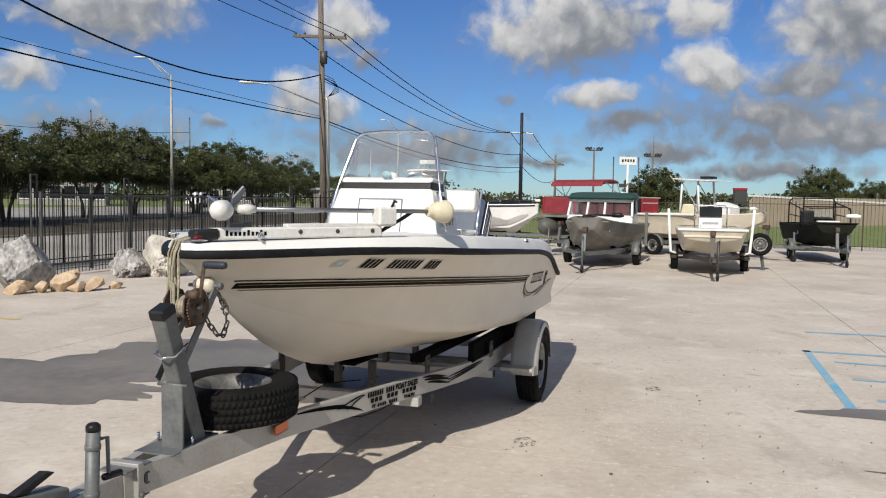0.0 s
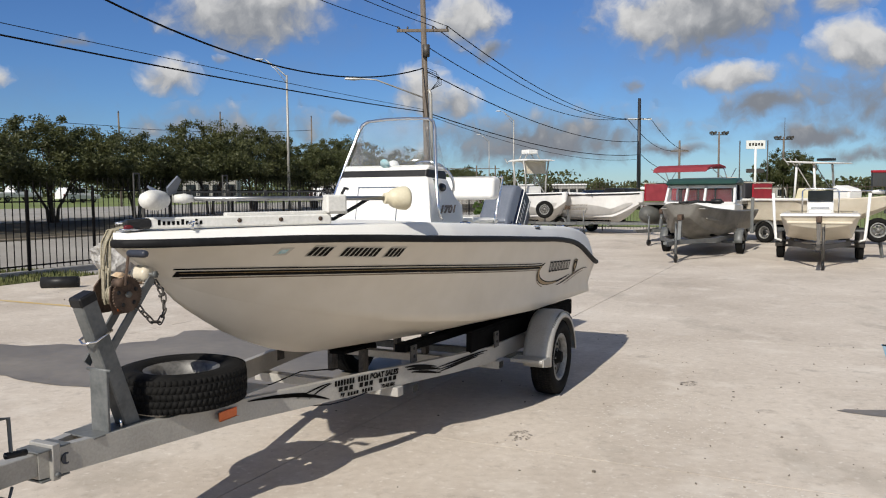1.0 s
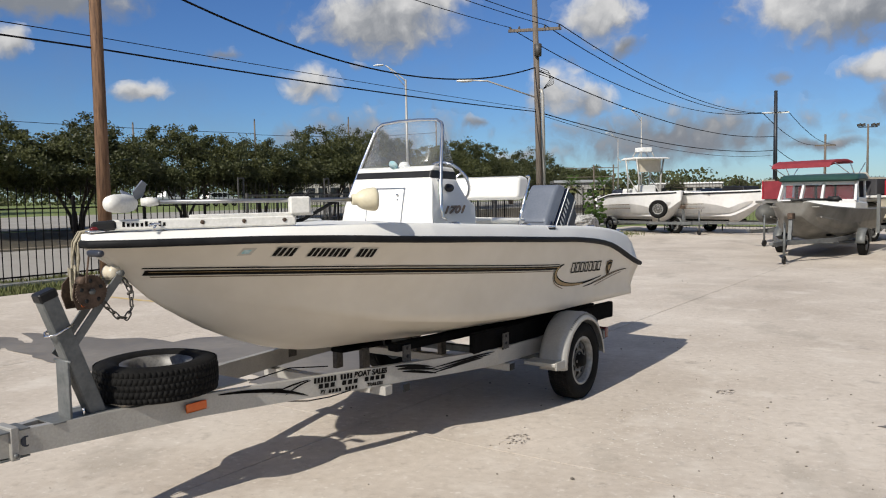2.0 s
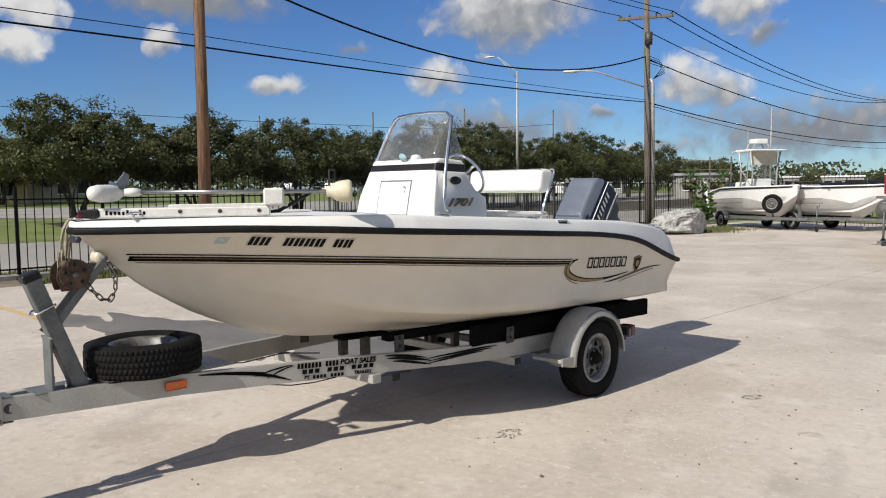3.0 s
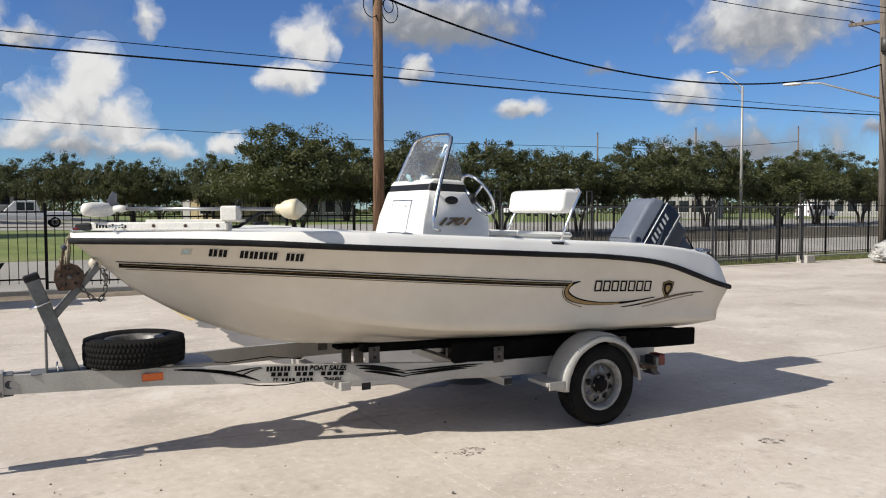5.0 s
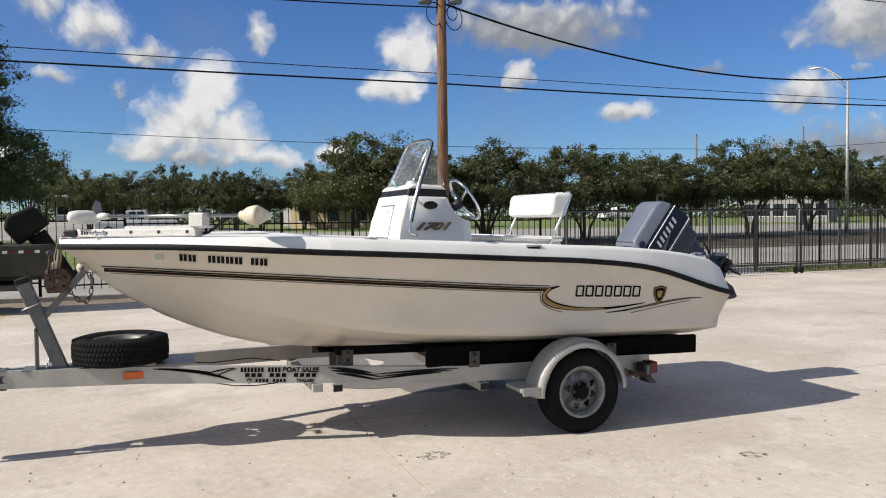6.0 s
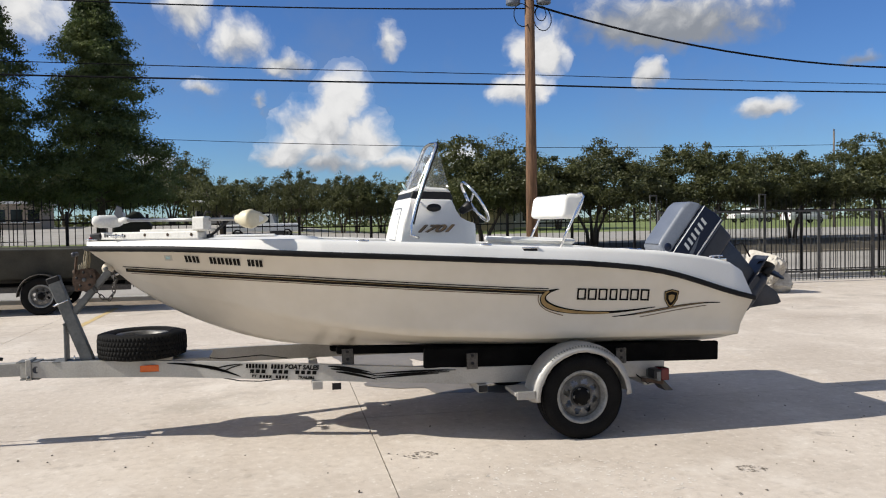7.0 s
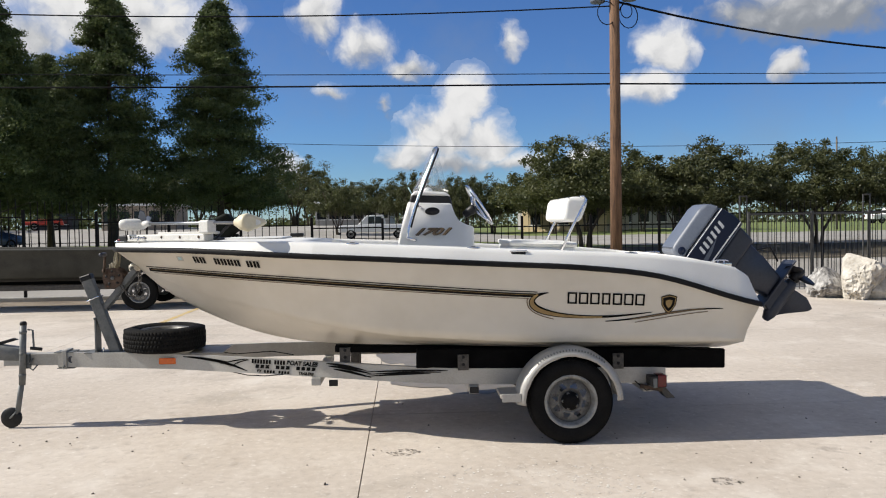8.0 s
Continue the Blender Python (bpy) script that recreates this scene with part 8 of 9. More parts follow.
            for s in (1, -1):
                tube_frame(b, "side_rail", [(-1.7, s * 0.95, 1.48), (-2.1, s * 0.95, 1.64), (-2.8, s * 0.98, 1.62), (-3.1, s * 1.0, 1.42)], 0.016, "chrome")
        simple_trailer(m, ln_, 1.0, "galvanised trailer under a white boat", 3.3, z=0.44)
    sp = thing("spare_wheel", pose(0.0, 32.0, 0.98, 0, 0, -8), "spare trailer wheel mounted beside a white boat", "wheel", "spare wheels")
    part("tyre", tyre_mesh(0.35, 0.2, 0.2), sp)
    part("rim", rim_mesh(0.2, 0.2, -1), sp)
    part("bracket", beam("bracket", (0, 0.05, 0), (0, 0.16, -0.55), 0.05, 0.05, "galv"), sp)
    sh = thing("shrub", pose(-2.55, 32.6, 0), "tall green shrub growing through the fence", "shrub")
    part("stems", tube("stems", [(0, 0, -0.1), (0.05, 0.02, 1.0), (-0.05, 0.05, 1.8)], 0.03, "bark", 6), sh)
    part("leaves", crown_mesh("leaves", 88, 0.45, 2.2, 150, 90, 0.034, "shrub", base=0.05), sh)
    weed = thing("weed", pose(0.45, 33.4, 0), "straggling green weed growing between the boats", "weed")
    part("leaves", crown_mesh("leaves", 91, 0.34, 1.0, 60, 60, 0.026, "shrub", base=0.0), weed)
    fr = thing("timber_frame", pose(-3.9, 45.0, 0, 0, 0, 20), "grey timber goal frame behind the fence", "frame")
    for x in (-0.35, 0.75):
        part("post", box("post", (x - 0.035, -0.035, -0.2), (x + 0.035, 0.035, 3.2), "wood_grey", 0.01), fr)
    part("crossbar", box("crossbar", (-1.9, -0.02, 3.0), (1.0, 0.02, 3.04), "wood_grey", 0.01), fr)
    part("lower_bar", box("lower_bar", (-1.9, -0.018, 2.5), (0.75, 0.018, 2.535), "wood_grey", 0.008), fr)


def build_palms():
    """Two low fan palms behind the fence."""
    for x, y, h, seed in ((-5.7, 60.2, 2.1, 3), (-8.2, 61.5, 2.2, 5)):
        p = thing("palm_tree", pose(x, y, 0), "low fan palm with drying brown fronds", "palm tree", "palm trees")
        part("trunk", tube("trunk", [(0, 0, -0.1), (0.05, 0.02, 0.8), (0.02, 0, h)], 0.17, "bark", 10, r2=0.13), p)
        rng = random.Random(seed)
        for k in range(26):
            an, up = 2.4 * k, 1.25 - 1.9 * k / 25
            d = Vector((math.cos(an) * math.cos(up), math.sin(an) * math.cos(up), math.sin(up)))
            side = d.cross(Vector((0, 0, 1))).normalized()
            base, ln_ = Vector((0.02, 0, h)), rng.uniform(0.9, 1.2)
            verts, faces = [], []
            for q in range(9):
                t = (q - 4) / 4 * 1.1
                tip = base + d * ln_ * (0.45 + 0.55 * math.cos(t)) + side * ln_ * 0.5 * math.sin(t) - Vector((0, 0, 0.25 * ln_ * abs(math.sin(t)) + 0.12))
                root = base + d * ln_ * 0.45
                i = len(verts)
                verts += [root - side * 0.02, root + side * 0.02, root.lerp(tip, 0.6) + side * 0.05, tip, root.lerp(tip, 0.6) - side * 0.05]
                faces.append((i, i + 1, i + 2, i + 3, i + 4))
            i = len(verts)
            verts += [base - side * 0.015, base + side * 0.015, base + d * ln_ * 0.45 + side * 0.015, base + d * ln_ * 0.45 - side * 0.015]
            faces.append((i, i + 1, i + 2, i + 3))
            part("frond", mesh_of("frond", verts, faces, "shrub" if k < 15 else "dry_grass"), p)


def build_jon_boat():
    m = pose(-13.26, -0.83, 0, 0, 0, 256)
    b = thing("boat", m, "dark olive aluminium jon boat on its trailer", "boat")
    simple_hull("hull", 6.8, 1.75, 0.62, 0.12, "jon_grey", b, blunt=0.85, z0=0.62, vee=0.06, flare=0.86, rake=0.22)
    for k in range(7):
        part("lettering", box("lettering", (-6.5 + 0.13 * k, 0.868, 1.10), (-6.42 + 0.13 * k, 0.874, 1.15), "red_lens" if k % 2 else "white_paint"), b)
    part("tiller_seat", rounded_prism("tiller_seat", [(5.4, 1.1), (5.4, 1.3), (5.8, 1.3), (5.8, 1.1)], 0.35, "jon_green", 0.03), b)
    small_outboard(m @ pose(-6.4, 0.1, 1.40, 0, 32, 0) @ Matrix.Diagonal((1.35, 1.35, 1.35, 1)), "dark outboard motor tilted up on the jon boat", mat="jon_green")
    simple_trailer(m, 6.8, 0.92, "dark steel trailer under the jon boat", 4.7, r=0.36, z=0.48, metal="galv_dark")


# ---- rocks, marks, litter ----
def rock(name, x, y, w, d, h, seed, mat, label, turn=0):
    blocky = mat == "rock_tan"
    bm = bmesh.new()
    bmesh.ops.create_icosphere(bm, subdivisions=4 if blocky else 5, radius=1.0)
    off = Vector((seed * 7.3, seed * 3.1, seed))
    for v in bm.verts:
        n = v.co.normalized()
        if mat == "rock_white":
            n = Vector([math.copysign(abs(q) ** 0.55, q) for q in n]) * 0.86
        f = 1.0 + 0.26 * noise.noise(n * 1.3 + off) + 0.13 * noise.noise(n * 3.1 + off) + 0.06 * noise.noise(n * 7 + off) + 0.03 * noise.noise(n * 15 + off)
        if not blocky:
            f += 0.12 - 0.22 * abs(noise.noise(n * 2.7 + off)) - 0.17 * abs(noise.noise(n * 5.6 + off)) - 0.11 * abs(noise.noise(n * 12 + off)) - 0.06 * abs(noise.noise(n * 25 + off))
        c = n * f
        # flatten some faces as broken stone has
        for k in range(11 if blocky else 7):
            pl = Vector((math.sin(seed + k * 2.1), math.cos(seed * 1.7 + k * 1.3), math.sin(k * 1.9 + seed * 0.6))).normalized()
            dd = c.dot(pl) - (0.50 if blocky else 0.74)
            if dd > 0:
                c -= pl * dd * (0.96 if blocky else 0.88)
        v.co = Vector((c.x * w / 2, c.y * d / 2, (c.z * 0.55 + 0.42) * h))
    me = finish(bm, name, mat, blocky, 26)
    ob = new(name, me)
    ob.matrix_basis = pose(x, y, -0.02, 0, 0, turn)
    tagged(ob, label, "rock", "rocks by the fence")
    return ob


def build_rocks():
    rock("boulder", -7.75, 14.45, 1.12, 1.0, 1.0, 1, "rock", "large grey limestone boulder at the lot edge", 20)
    rock("boulder", -6.72, 16.95, 0.88, 0.8, 0.60, 2, "rock", "grey limestone boulder on the lot edge", 60)
    rock("boulder", -6.12, 17.2, 0.85, 0.8, 1.0, 3, "rock_pale", "tall pale limestone boulder beside a smaller one", 10)
    rock("boulder", -5.90, 17.50, 0.5, 0.5, 0.45, 9, "rock_pale", "pale boulder leaning on a taller stone", 30)
    rock("boulder", -2.75, 28.95, 2.2, 1.3, 0.95, 4, "rock_white", "craggy white and grey limestone boulder in weeds", 40)
    rock("stone", -7.42, 13.75, 0.62, 0.45, 0.36, 5, "rock_tan", "small tan stone beside the boulder", 40)
    rock("stone", -7.15, 13.95, 0.34, 0.3, 0.28, 14, "rock_tan", "small broken tan stone beside the boulder", 120)
    rock("stone", -6.60, 14.15, 0.38, 0.3, 0.24, 15, "rock_tan", "small broken brown stone beside the boulder", 200)
    rock("stone", -6.15, 14.75, 0.40, 0.34, 0.22, 16, "rock_tan", "small flat brown stone at the lot edge", 260)
    rock("stone", -6.92, 14.2, 0.70, 0.5, 0.40, 6, "rock_tan", "flat pale tan stone beside the boulder", 10)
    rock("stone", -6.42, 14.45, 0.62, 0.42, 0.33, 7, "rock_tan", "flat brown stone beside the boulder", 70)
    rock("stone", -7.05, 14.75, 0.55, 0.45, 0.45, 8, "rock_tan", "small reddish stone beside the boulder", 15)
    d = thing("drum", pose(-8.3, 13.3, 0.10, 0, 0, 200), "short black plastic pipe lying by the grass", "pipe")
    part("pipe", lathe("pipe", [(0.08, -0.32), (0.105, -0.32), (0.105, 0.32), (0.08, 0.32), (0.08, -0.32)], "black", 20, "X"), d)


def patch(name, centre, ra, rp, seed, mat, lift, label, category, kind="structure", rough=0.35):
    """A flat stain with a ragged edge on the slabs: centre in metres aft and to port."""
    n = 72
    verts, faces = [(0, 0, 0)], []
    for k in range(n):
        t = 2 * math.pi * k / n
        q = Vector((math.cos(t) * 1.1, math.sin(t) * 1.1, seed * 3.3))
        f = 1 + rough * noise.noise(q) * 1.6 + rough * 0.6 * noise.noise(q * 2.7) + rough * 0.3 * noise.noise(q * 7)
        verts.append((-ra * f * math.cos(t), rp * f * math.sin(t), 0))
    for k in range(n):
        faces.append((0, 1 + k, 1 + (k + 1) % n))
    ob = new(name, mesh_of(name, verts, faces, mat))
    ob.matrix_basis = BOAT @ Matrix.Translation((-centre[0], centre[1], lift))
    return tagged(ob, label, category, kind=kind)


def flecks(name, centre, ra, rp, seed, count, mat, label):
    """A stain made of many small ragged flecks, thicker towards its edge."""
    rng = random.Random(seed)
    verts, faces = [], []
    for _ in range(count):
        t, q = rng.uniform(0, 2 * math.pi), rng.random() ** 0.4
        x, y, r = -ra * q * math.cos(t), rp * q * math.sin(t), rng.uniform(0.002, 0.010)
        k = len(verts)
        n = rng.choice((5, 6, 7))
        turn = rng.uniform(0, 6.28)
        for i in range(n):
            b = r * rng.uniform(0.5, 1.2)
            u, v = 1.6 * b * math.cos(2 * math.pi * i / n), b * math.sin(2 * math.pi * i / n)
            verts.append((x + u * math.cos(turn) - v * math.sin(turn), y + u * math.sin(turn) + v * math.cos(turn), 0))
        faces.append(tuple(range(k, k + n)))
    ob = new(name, mesh_of(name, verts, faces, mat))
    ob.matrix_basis = BOAT @ Matrix.Translation((-centre[0], centre[1], 0.002))
    return tagged(ob, label, "stain", kind="stuff")


def stripe(a0, p0, a1, p1, w, mat, label):
    d = Vector((-(a1 - a0), p1 - p0, 0))
    s = Vector((-d.y, d.x, 0)).normalized() * w / 2
    c = [Vector((-a0, p0, 0.0035)) - s, Vector((-a1, p1, 0.0035)) - s, Vector((-a1, p1, 0.0035)) + s, Vector((-a0, p0, 0.0035)) + s]
    ob = new("road_marking", mesh_of("road_marking", c, [(0, 1, 2, 3)], mat))
    ob.matrix_basis = BOAT
    tagged(ob, label, "marking", kind="structure")


def build_marks():
    wet = "dark patch on the concrete"
    # wet patches on the starboard side
    patch("puddle", (4.3, -2.6), 1.55, 1.25, 11, "wet", 0.004, wet, "puddle", rough=0.4)
    patch("puddle", (2.75, -3.7), 0.55, 1.9, 12, "wet", 0.0045, wet, "puddle", rough=0.4)
    patch("puddle", (2.3, -6.1), 0.28, 0.75, 13, "wet", 0.004, wet, "puddle", rough=0.5)
    patch("puddle", (3.5, -1.5), 0.9, 0.9, 15, "wet", 0.005, wet, "puddle", rough=0.4)
    # two narrow dark patches to port, drawn in the same colour
    patch("puddle", (4.15, 4.75), 0.26, 1.25, 16, "wet", 0.004, wet, "puddle", rough=0.3)
    patch("puddle", (2.5, 4.1), 0.12, 0.7, 17, "wet", 0.004, wet, "puddle", rough=0.5)
    flecks("stain", (2.39, 1.16), 0.13, 0.085, 21, 90, "oil", "scuffed patch of dark flecks on the concrete")
    flecks("stain", (4.43, 2.00), 0.10, 0.075, 22, 80, "oil", "faint round stain on the concrete")
    flecks("stain", (1.2, 2.9), 0.9, 0.7, 23, 420, "pale_fleck", "pale worn flecks scattered over the concrete")
    flecks("stain", (3.2, 2.0), 0.8, 0.5, 24, 360, "pale_fleck", "pale worn flecks scattered over the concrete")
    for a in (-1.85, 2.0, 5.6):
        stripe(a, -6.6, a, -10.4, 0.11, "yellow_paint", "worn yellow parking stripe")
    stripe(4.2, 3.66, 7.1, 3.7, 0.085, "blue_paint", "worn blue bay marking")
    stripe(7.05, 3.65, 7.0, 7.6, 0.10, "blue_paint", "worn blue bay marking")
    stripe(8.6, 3.9, 8.65, 5.0, 0.10, "blue_paint", "worn blue bay marking")
    for k in range(3):
        stripe(6.45 - 0.9 * k, 3.9 + 0.02 * k, 6.2 - 0.9 * k, 7.4, 0.08, "blue_paint", "worn blue bay marking")
    sc = new("litter", mesh_of("litter", [(0, 0, 0.006), (0.07, 0.012, 0.012), (0.09, 0.035, 0.006), (0.02, 0.03, 0.016)], [(0, 1, 2), (0, 2, 3)], "white_paint"))
    sc.matrix_basis = BOAT @ Matrix.Translation(L(2.95, -1.75, 0.0))
    tagged(sc, "small torn white scrap on the wet concrete", "litter")
    # grit and small stones
    rng = random.Random(9)
    bm = bmesh.new()
    for k in range(320):
        a, p = rng.uniform(-4, 14), rng.uniform(-9, 9)
        if k < 170:
            a, p = rng.uniform(-2, 7), rng.uniform(0.3, 4.2)
        s = rng.uniform(0.003, 0.0085) * (1.5 if rng.random() < 0.06 else 1)
        w = Vector((-a, p, s * 0.45))
        bmesh.ops.create_icosphere(bm, subdivisions=1, radius=s, matrix=Matrix.Translation(w) @ pose(0, 0, 0, rng.uniform(0, 90), 0, rng.uniform(0, 360)) @ Matrix.Diagonal((1.3, 1, 0.6, 1)))
    g = new("grit", finish(bm, "grit", "pebble"))
    g.matrix_basis = BOAT
    tagged(g, "scattered grit and small stones on the concrete", "grit", kind="stuff")


def build_verge():
    """Grass blades on the strip between the slabs and the fence."""
    rng = np.random.default_rng(31)
    n = 26000
    a, p = np.where(rng.random(n) < 0.3, rng.uniform(3.5, 9.4, n), rng.uniform(17.6, 32, n)), -10.95 - 2.9 * rng.random(n) ** 1.2
    extra = rng.random(n) < 0.12
    a = np.where(extra, 24.6 + 3.0 * rng.random(n), a)
    p = np.where(extra, -8.9 + 1.2 * rng.normal(size=n) * 0.5, p)
    h = np.where(extra, 0.05 + 0.16 * rng.random(n) ** 2, 0.02 + 0.06 * rng.random(n))
    t = rng.uniform(0, 6.28, n)
    w = 0.012 + 0.01 * rng.random(n)
    x, y = -a, p
    lean = h * 0.4
    z0 = np.full(n, -0.05)
    V = np.stack([np.stack([x - w * np.cos(t), y - w * np.sin(t), z0], 1), np.stack([x + w * np.cos(t), y + w * np.sin(t), z0], 1), np.stack([x + lean * np.sin(t), y - lean * np.cos(t), h], 1)], 1).reshape(-1, 3)
    me = mesh_of("verge_grass", V.tolist(), [(3 * i, 3 * i + 1, 3 * i + 2) for i in range(n)], "dry_grass")
    ob = new("verge_grass", me)
    ob.matrix_basis = BOAT
    tagged(ob, "rough grass and weeds along the fence", "grass", kind="stuff")
    # concrete footing under the fence
    kb = new("curb", box("curb", (-45, -12.62, -0.1), (12.0, -12.38, 0.06), "curb", 0.01))
    kb.matrix_basis = BOAT
    tagged(kb, "pale concrete footing under the picket fence", "curb", kind="structure")


# ---- vehicles and buildings in the distance ----
def vehicle(x, y, turn, kind, mat, label):
    v = thing("car", pose(x, y, rise(x, y) + 0.02, 0, 0, turn), label, "car", "vehicles on the road")
    if kind == "pickup":
        ln_, w, prof = 5.7, 0.98, [(0, 0.5), (0, 0.95), (0.15, 1.05), (2.0, 1.12), (5.6, 1.12), (5.7, 0.95), (5.7, 0.5)]
        cab = [(1.5, 1.1), (2.2, 1.82), (3.5, 1.86), (3.75, 1.1)]
        win = [(1.85, 1.18), (2.3, 1.72), (3.4, 1.74), (3.5, 1.18)]
    elif kind == "van":
        ln_, w, prof = 5.2, 1.0, [(0, 0.45), (0, 0.95), (0.9, 1.2), (5.15, 1.2), (5.2, 0.45)]
        cab = [(0.8, 1.18), (1.3, 2.05), (5.05, 2.1), (5.18, 1.18)]
        win = [(1.15, 1.3), (1.45, 1.9), (4.9, 1.92), (5.0, 1.3)]
    else:
        ln_, w, prof = 4.8, 0.93, [(0, 0.4), (0, 0.85), (1.1, 1.02), (4.7, 1.05), (4.8, 0.4)]
        cab = [(1.1, 1.0), (1.9, 1.65), (4.2, 1.7), (4.7, 1.03)]
        win = [(1.5, 1.08), (2.0, 1.56), (4.1, 1.6), (4.4, 1.08)]
    part("body", rounded_prism("body", prof, w, mat, 0.06), v)
    part("cabin", rounded_prism("cabin", cab, w - 0.1, mat, 0.05), v)
    for s in (1, -1):
        mid = [(a, z) for a, z in win]
        n = 3 if kind != "pickup" else 2
        a0, a1 = mid[1][0], mid[2][0]
        for k in range(n):
            u0, u1 = a0 + (a1 - a0) * k / n + 0.04, a0 + (a1 - a0) * (k + 1) / n - 0.04
            z0, z1 = mid[0][1], mid[1][1]
            part("window", box("window", (-u1, s * (w - 0.1) - 0.012, z0), (-u0, s * (w - 0.1) + 0.012, z1), "dark_glass", 0.01), v, "dark side window")
    part("windscreen", rounded_prism("windscreen", [(win[0][0] - 0.02, win[0][1]), (win[1][0] - 0.02, win[1][1]), (win[1][0] + 0.03, win[1][1]), (win[0][0] + 0.05, win[0][1])], w - 0.2, "dark_glass", 0.01), v)
    for fx in (0.95, ln_ - 1.05):
        for s in (1, -1):
            build_wheel(v, pose(-fx, s * (w - 0.1), 0.36), 0.36, 0.22, 0.22, s)
    if kind == "van":
        part("roof_rack", box("roof_rack", (-4.6, -0.8, 2.12), (-1.6, 0.8, 2.16), "galv_dark", 0.01), v)
    for s in (1, -1):
        part("headlight", box("headlight", (-0.03, s * (w - 0.25) - 0.12, 0.72), (0.02, s * (w - 0.25) + 0.12, 0.86), "white_paint", 0.01), v)
        part("tail_light", box("tail_light", (-ln_ - 0.02, s * (w - 0.15) - 0.08, 0.8), (-ln_ + 0.03, s * (w - 0.15) + 0.08, 1.0), "red_lens", 0.01), v)


def build_vehicles():
    vehicle(-55.5, 17.0, 255, "pickup", "car_white", "white pickup truck on the far road")
    vehicle(-53.3, 84.1, 74, "suv", "car_white", "white wagon on the far road")
    vehicle(-63.9, 88.5, 74, "pickup", "car_white", "white pickup truck parked beyond the highway")
    vehicle(-38.3, -3.4, 150, "suv", "car_blue", "dark blue car parked by the fence")
    vehicle(-26.5, 92.0, 74, "suv", "car_white", "white car on the far road")


def building(x, y, turn, w, d, h, mat, label, windows=5, roof="white_paint"):
    b = thing("building", pose(x, y, rise(x, y) - 0.2, 0, 0, turn), label, "building", "distant buildings")
    part("wall", box("wall", (-w / 2, -d / 2, 0), (w / 2, d / 2, h), mat, 0.03), b)
    part("roof", box("roof", (-w / 2 - 0.25, -d / 2 - 0.25, h), (w / 2 + 0.25, d / 2 + 0.25, h + 0.25), roof, 0.04), b)
    for s in (-1, 1):
        for k in range(windows):
            xx = -w / 2 + w * (k + 0.5) / windows
            win = part("window", box("window", (xx - 0.55, s * d / 2 - 0.04, 0.9), (xx + 0.55, s * d / 2 + 0.04, min(h - 0.6, 2.3)), "dark_glass", 0.01), b)
            part("frame", box("frame", (xx - 0.62, s * (d / 2 + 0.045) - 0.02, 0.8), (xx + 0.62, s * (d / 2 + 0.045) + 0.02, 0.9), "white_paint"), win)


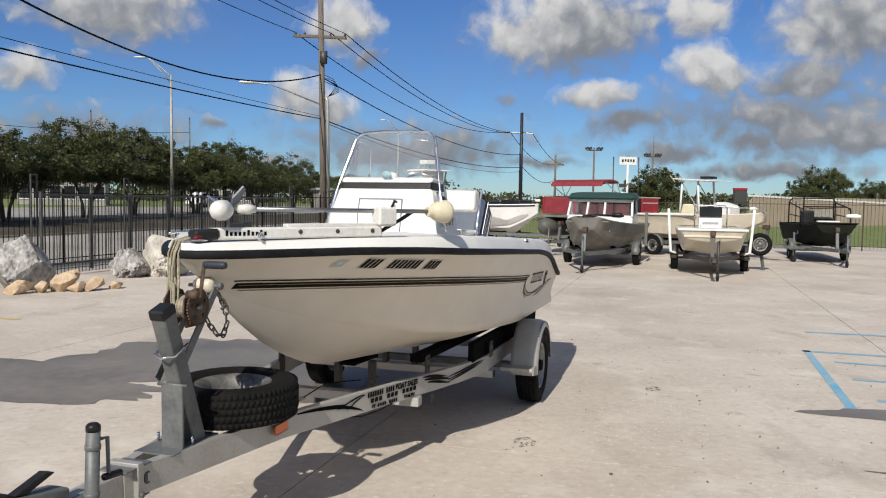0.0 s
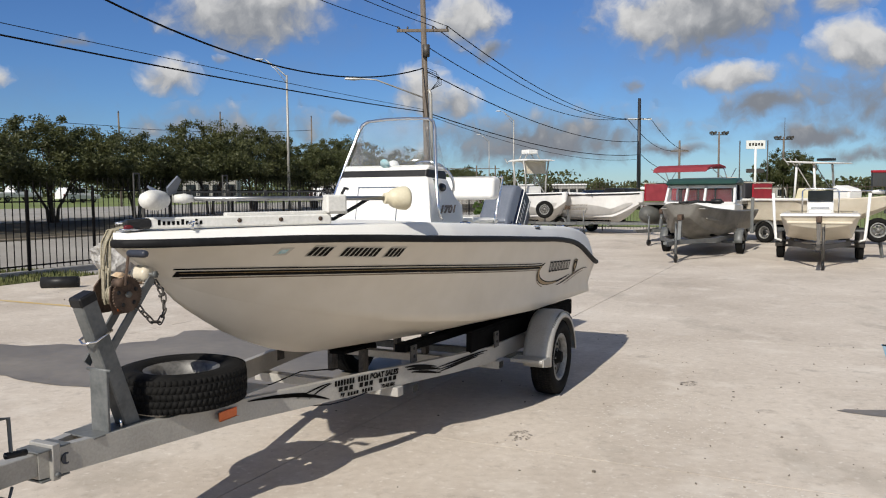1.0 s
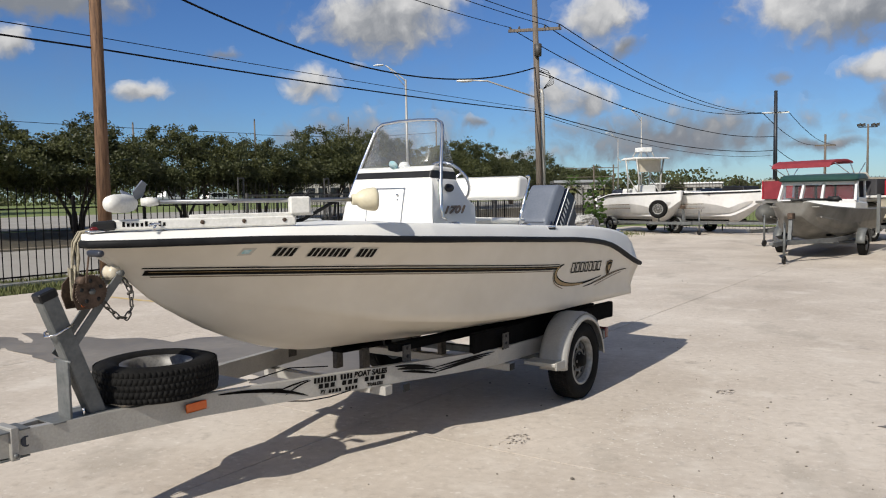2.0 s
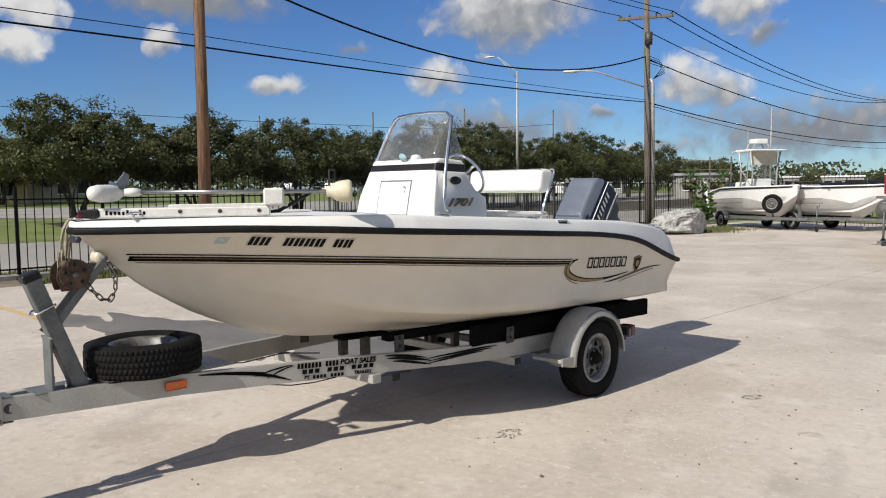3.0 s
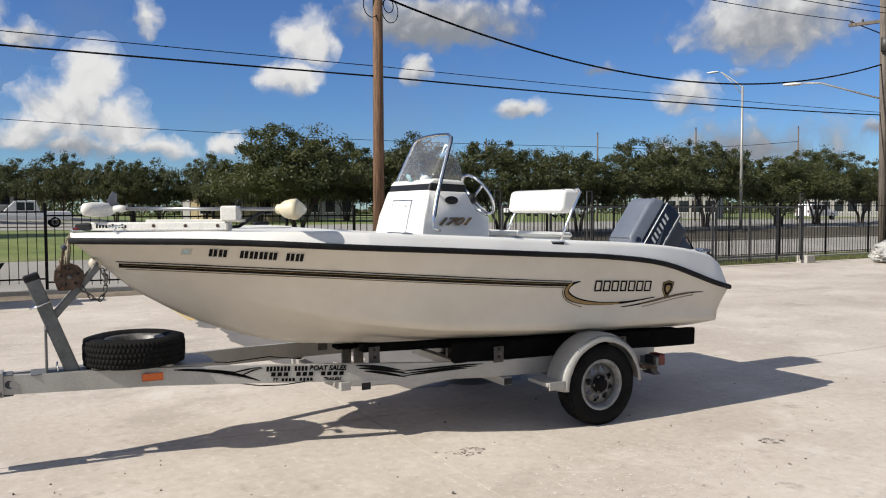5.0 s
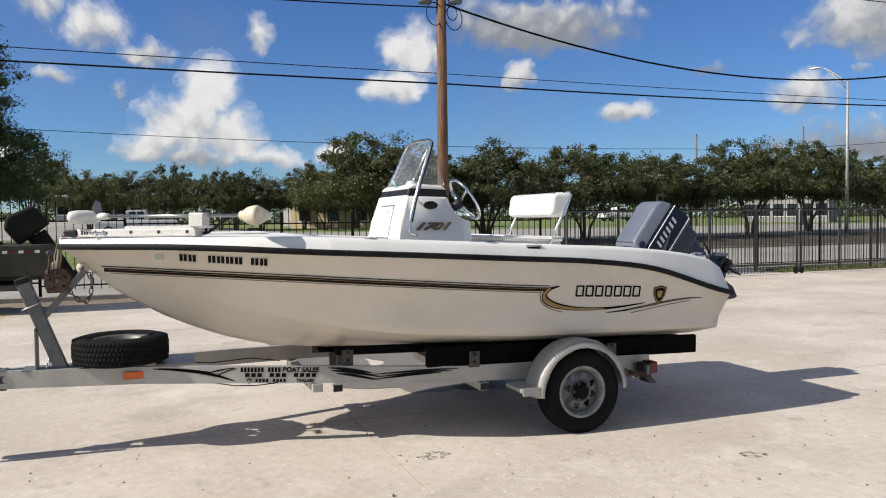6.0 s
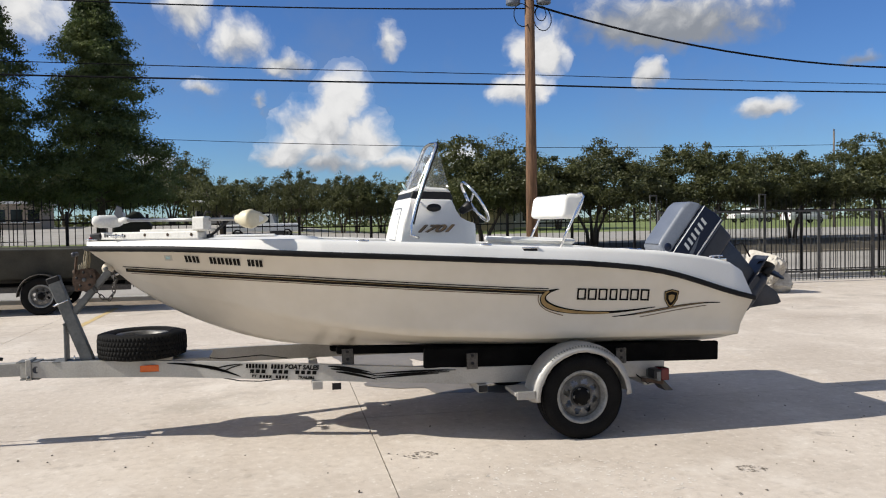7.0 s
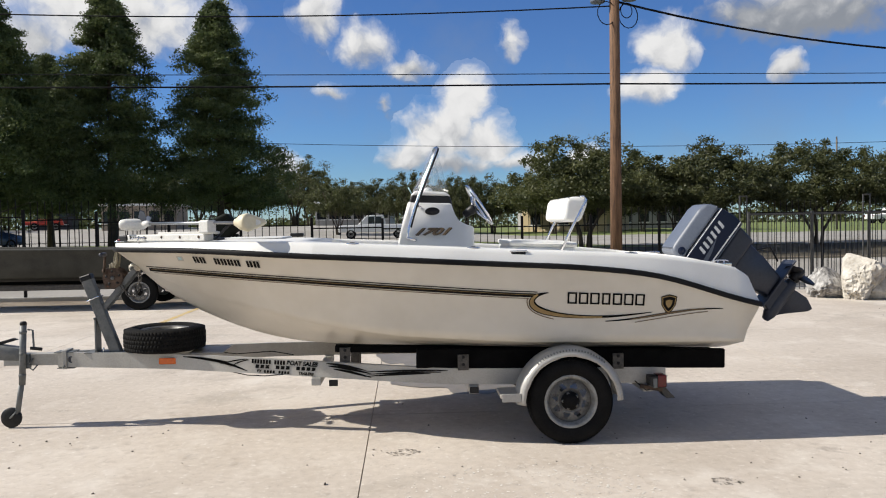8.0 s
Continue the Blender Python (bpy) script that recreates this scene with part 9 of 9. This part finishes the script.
def build_buildings():
    building(-44, 92, 20, 9, 8, 3.0, "white_wall", "low white commercial building behind the trees", 6)
    building(-66, 44, 40, 9, 7, 3.0, "yellow_wall", "cream painted building behind the road", 3)
    building(-92, 27, 70, 9, 9, 2.8, "white_wall", "long pale building across the road", 6)
    building(-92, 2, 80, 8, 8, 2.8, "wall_tan", "tan building across the road", 5)
    building(-10.3, 78, 15, 4.6, 5, 2.2, "white_wall", "low white house with a grey roof", 2, "car_grey")
    building(-73, 51, 73.3, 18, 7, 3.6, "white_wall", "long white building across the highway", 9, "car_grey")
    building(-34, 122, 10, 10, 9, 3.2, "white_wall", "white roadside building far off", 6)
    building(-2, 150, 0, 12, 10, 2.4, "white_wall", "low pale building at the end of the road", 8)
    building(30, 140, 0, 12, 10, 2.6, "white_wall", "pale roadside building behind the sign", 6)
    building(-107.0, -9.2, 85, 4.3, 4, 4.6, "dark_wall", "dark shed behind the cypress trees", 2, "dark_wall")
    m = thing("trailer", pose(-97.0, -9.3, rise(-97.0, -9.3), 0, 0, 95) @ Matrix.Diagonal((1.4, 1.4, 1.4, 1)), "red flatbed machine parked by the road", "machine")
    part("bed", rounded_prism("bed", [(-1.4, 0.45), (-1.3, 0.95), (0.5, 0.95), (0.7, 0.75), (1.6, 0.75), (1.6, 0.45)], 0.7, "red_paint", 0.05), m)
    for fx in (0.8, -0.8):
        for s in (1, -1):
            build_wheel(m, pose(fx, s * 0.75, 0.31), 0.31, 0.18, 0.186, s)
    # long tan wall with a pale coping, across the field
    p0, p1 = Vector((25.4, 65.2, 0)), Vector((58, 86, 0))
    w = thing("wall", pose(0, 0, 0), "long tan panel wall with a white coping", "wall")
    n = 12
    for k in range(n):
        part("panel", beam("panel", p0.lerp(p1, k / n + 0.002) + Vector((0, 0, 1.2)), p0.lerp(p1, (k + 1) / n - 0.002) + Vector((0, 0, 1.2)), 0.25, 2.6, "wall_tan"), w)
    part("coping", beam("coping", p0 + Vector((-0.15, -0.15, 2.52)), p1 + Vector((-0.15, -0.15, 1.75)), 0.25, 0.16, "white_paint"), w, "sloping white gutter pipe")
    s = thing("sign", pose(22.4, 59.5, 0, 0, 0, 10), "red and black sign box on two posts", "sign")
    part("board", box("board", (-0.5, -0.15, 1.9), (0.5, 0.15, 2.85), "dark_wall", 0.03), s, "dark sign board")
    part("top_band", box("top_band", (-0.52, -0.17, 2.85), (0.52, 0.17, 3.02), "red_seat", 0.03), s, "red top band")
    for x in (-0.5, 0.5):
        part("post", box("post", (x - 0.05, -0.05, 0), (x + 0.05, 0.05, 1.9), "dark_wall"), s)


build_ground()
strip("road", -13.6, -20.5, -70, 100, 0.02, "asphalt", "pale asphalt side road behind the fence", "road")
strip("verge_dirt", -10.95, -13.55, -60, 3.5, 0.012, "dirt", "bare brown dirt between the slabs and the fence", "ground")
# the shade under the street trees is put into this strip's colour
strip("verge_soil", -20.62, -26.9, 9.0, 140, 0.012, "tree_shade_soil", "soil strip under the trees, its colour darkened for their shade", "ground")
strip("curb", -20.45, -20.62, -70, 100, 0.09, "dirt", "low dark curb along the side road", "curb")
strip("apron", -11.0, -13.58, 9.4, 17.6, 0.016, "asphalt", "pale worn paving behind the sliding gate", "pavement")


def highway_edge(left, right):
    """The highway swings away from the lot towards the bow's side."""
    def edge(a):
        u = min(1.0, max(0.0, (a - 2.0) / 12.0))
        return left + (right - left) * u * u * (3 - 2 * u)
    return edge


strip("road", highway_edge(-48.0, -27.0), highway_edge(-96.0, -55.0), -110, 140, 0.02, "asphalt", "pale asphalt highway beyond the trees", "road")
build_boat()
trailer = build_trailer()
build_trailer_details(trailer)
build_spare()
build_console()
build_seat()
build_outboard()
build_trolling_motor()
build_deck_fittings()
build_winch()
build_tongue()
build_cabin_boat()
build_skiff()
build_duck_boat()
build_pontoon()
build_ttop_boats()
build_palms()
build_jon_boat()
build_rocks()
build_marks()
build_poles()
build_street_lamps()
build_cables()
build_trees()
build_vehicles()
build_buildings()
build_verge()
build_fence()
build_gate()
build_lot()
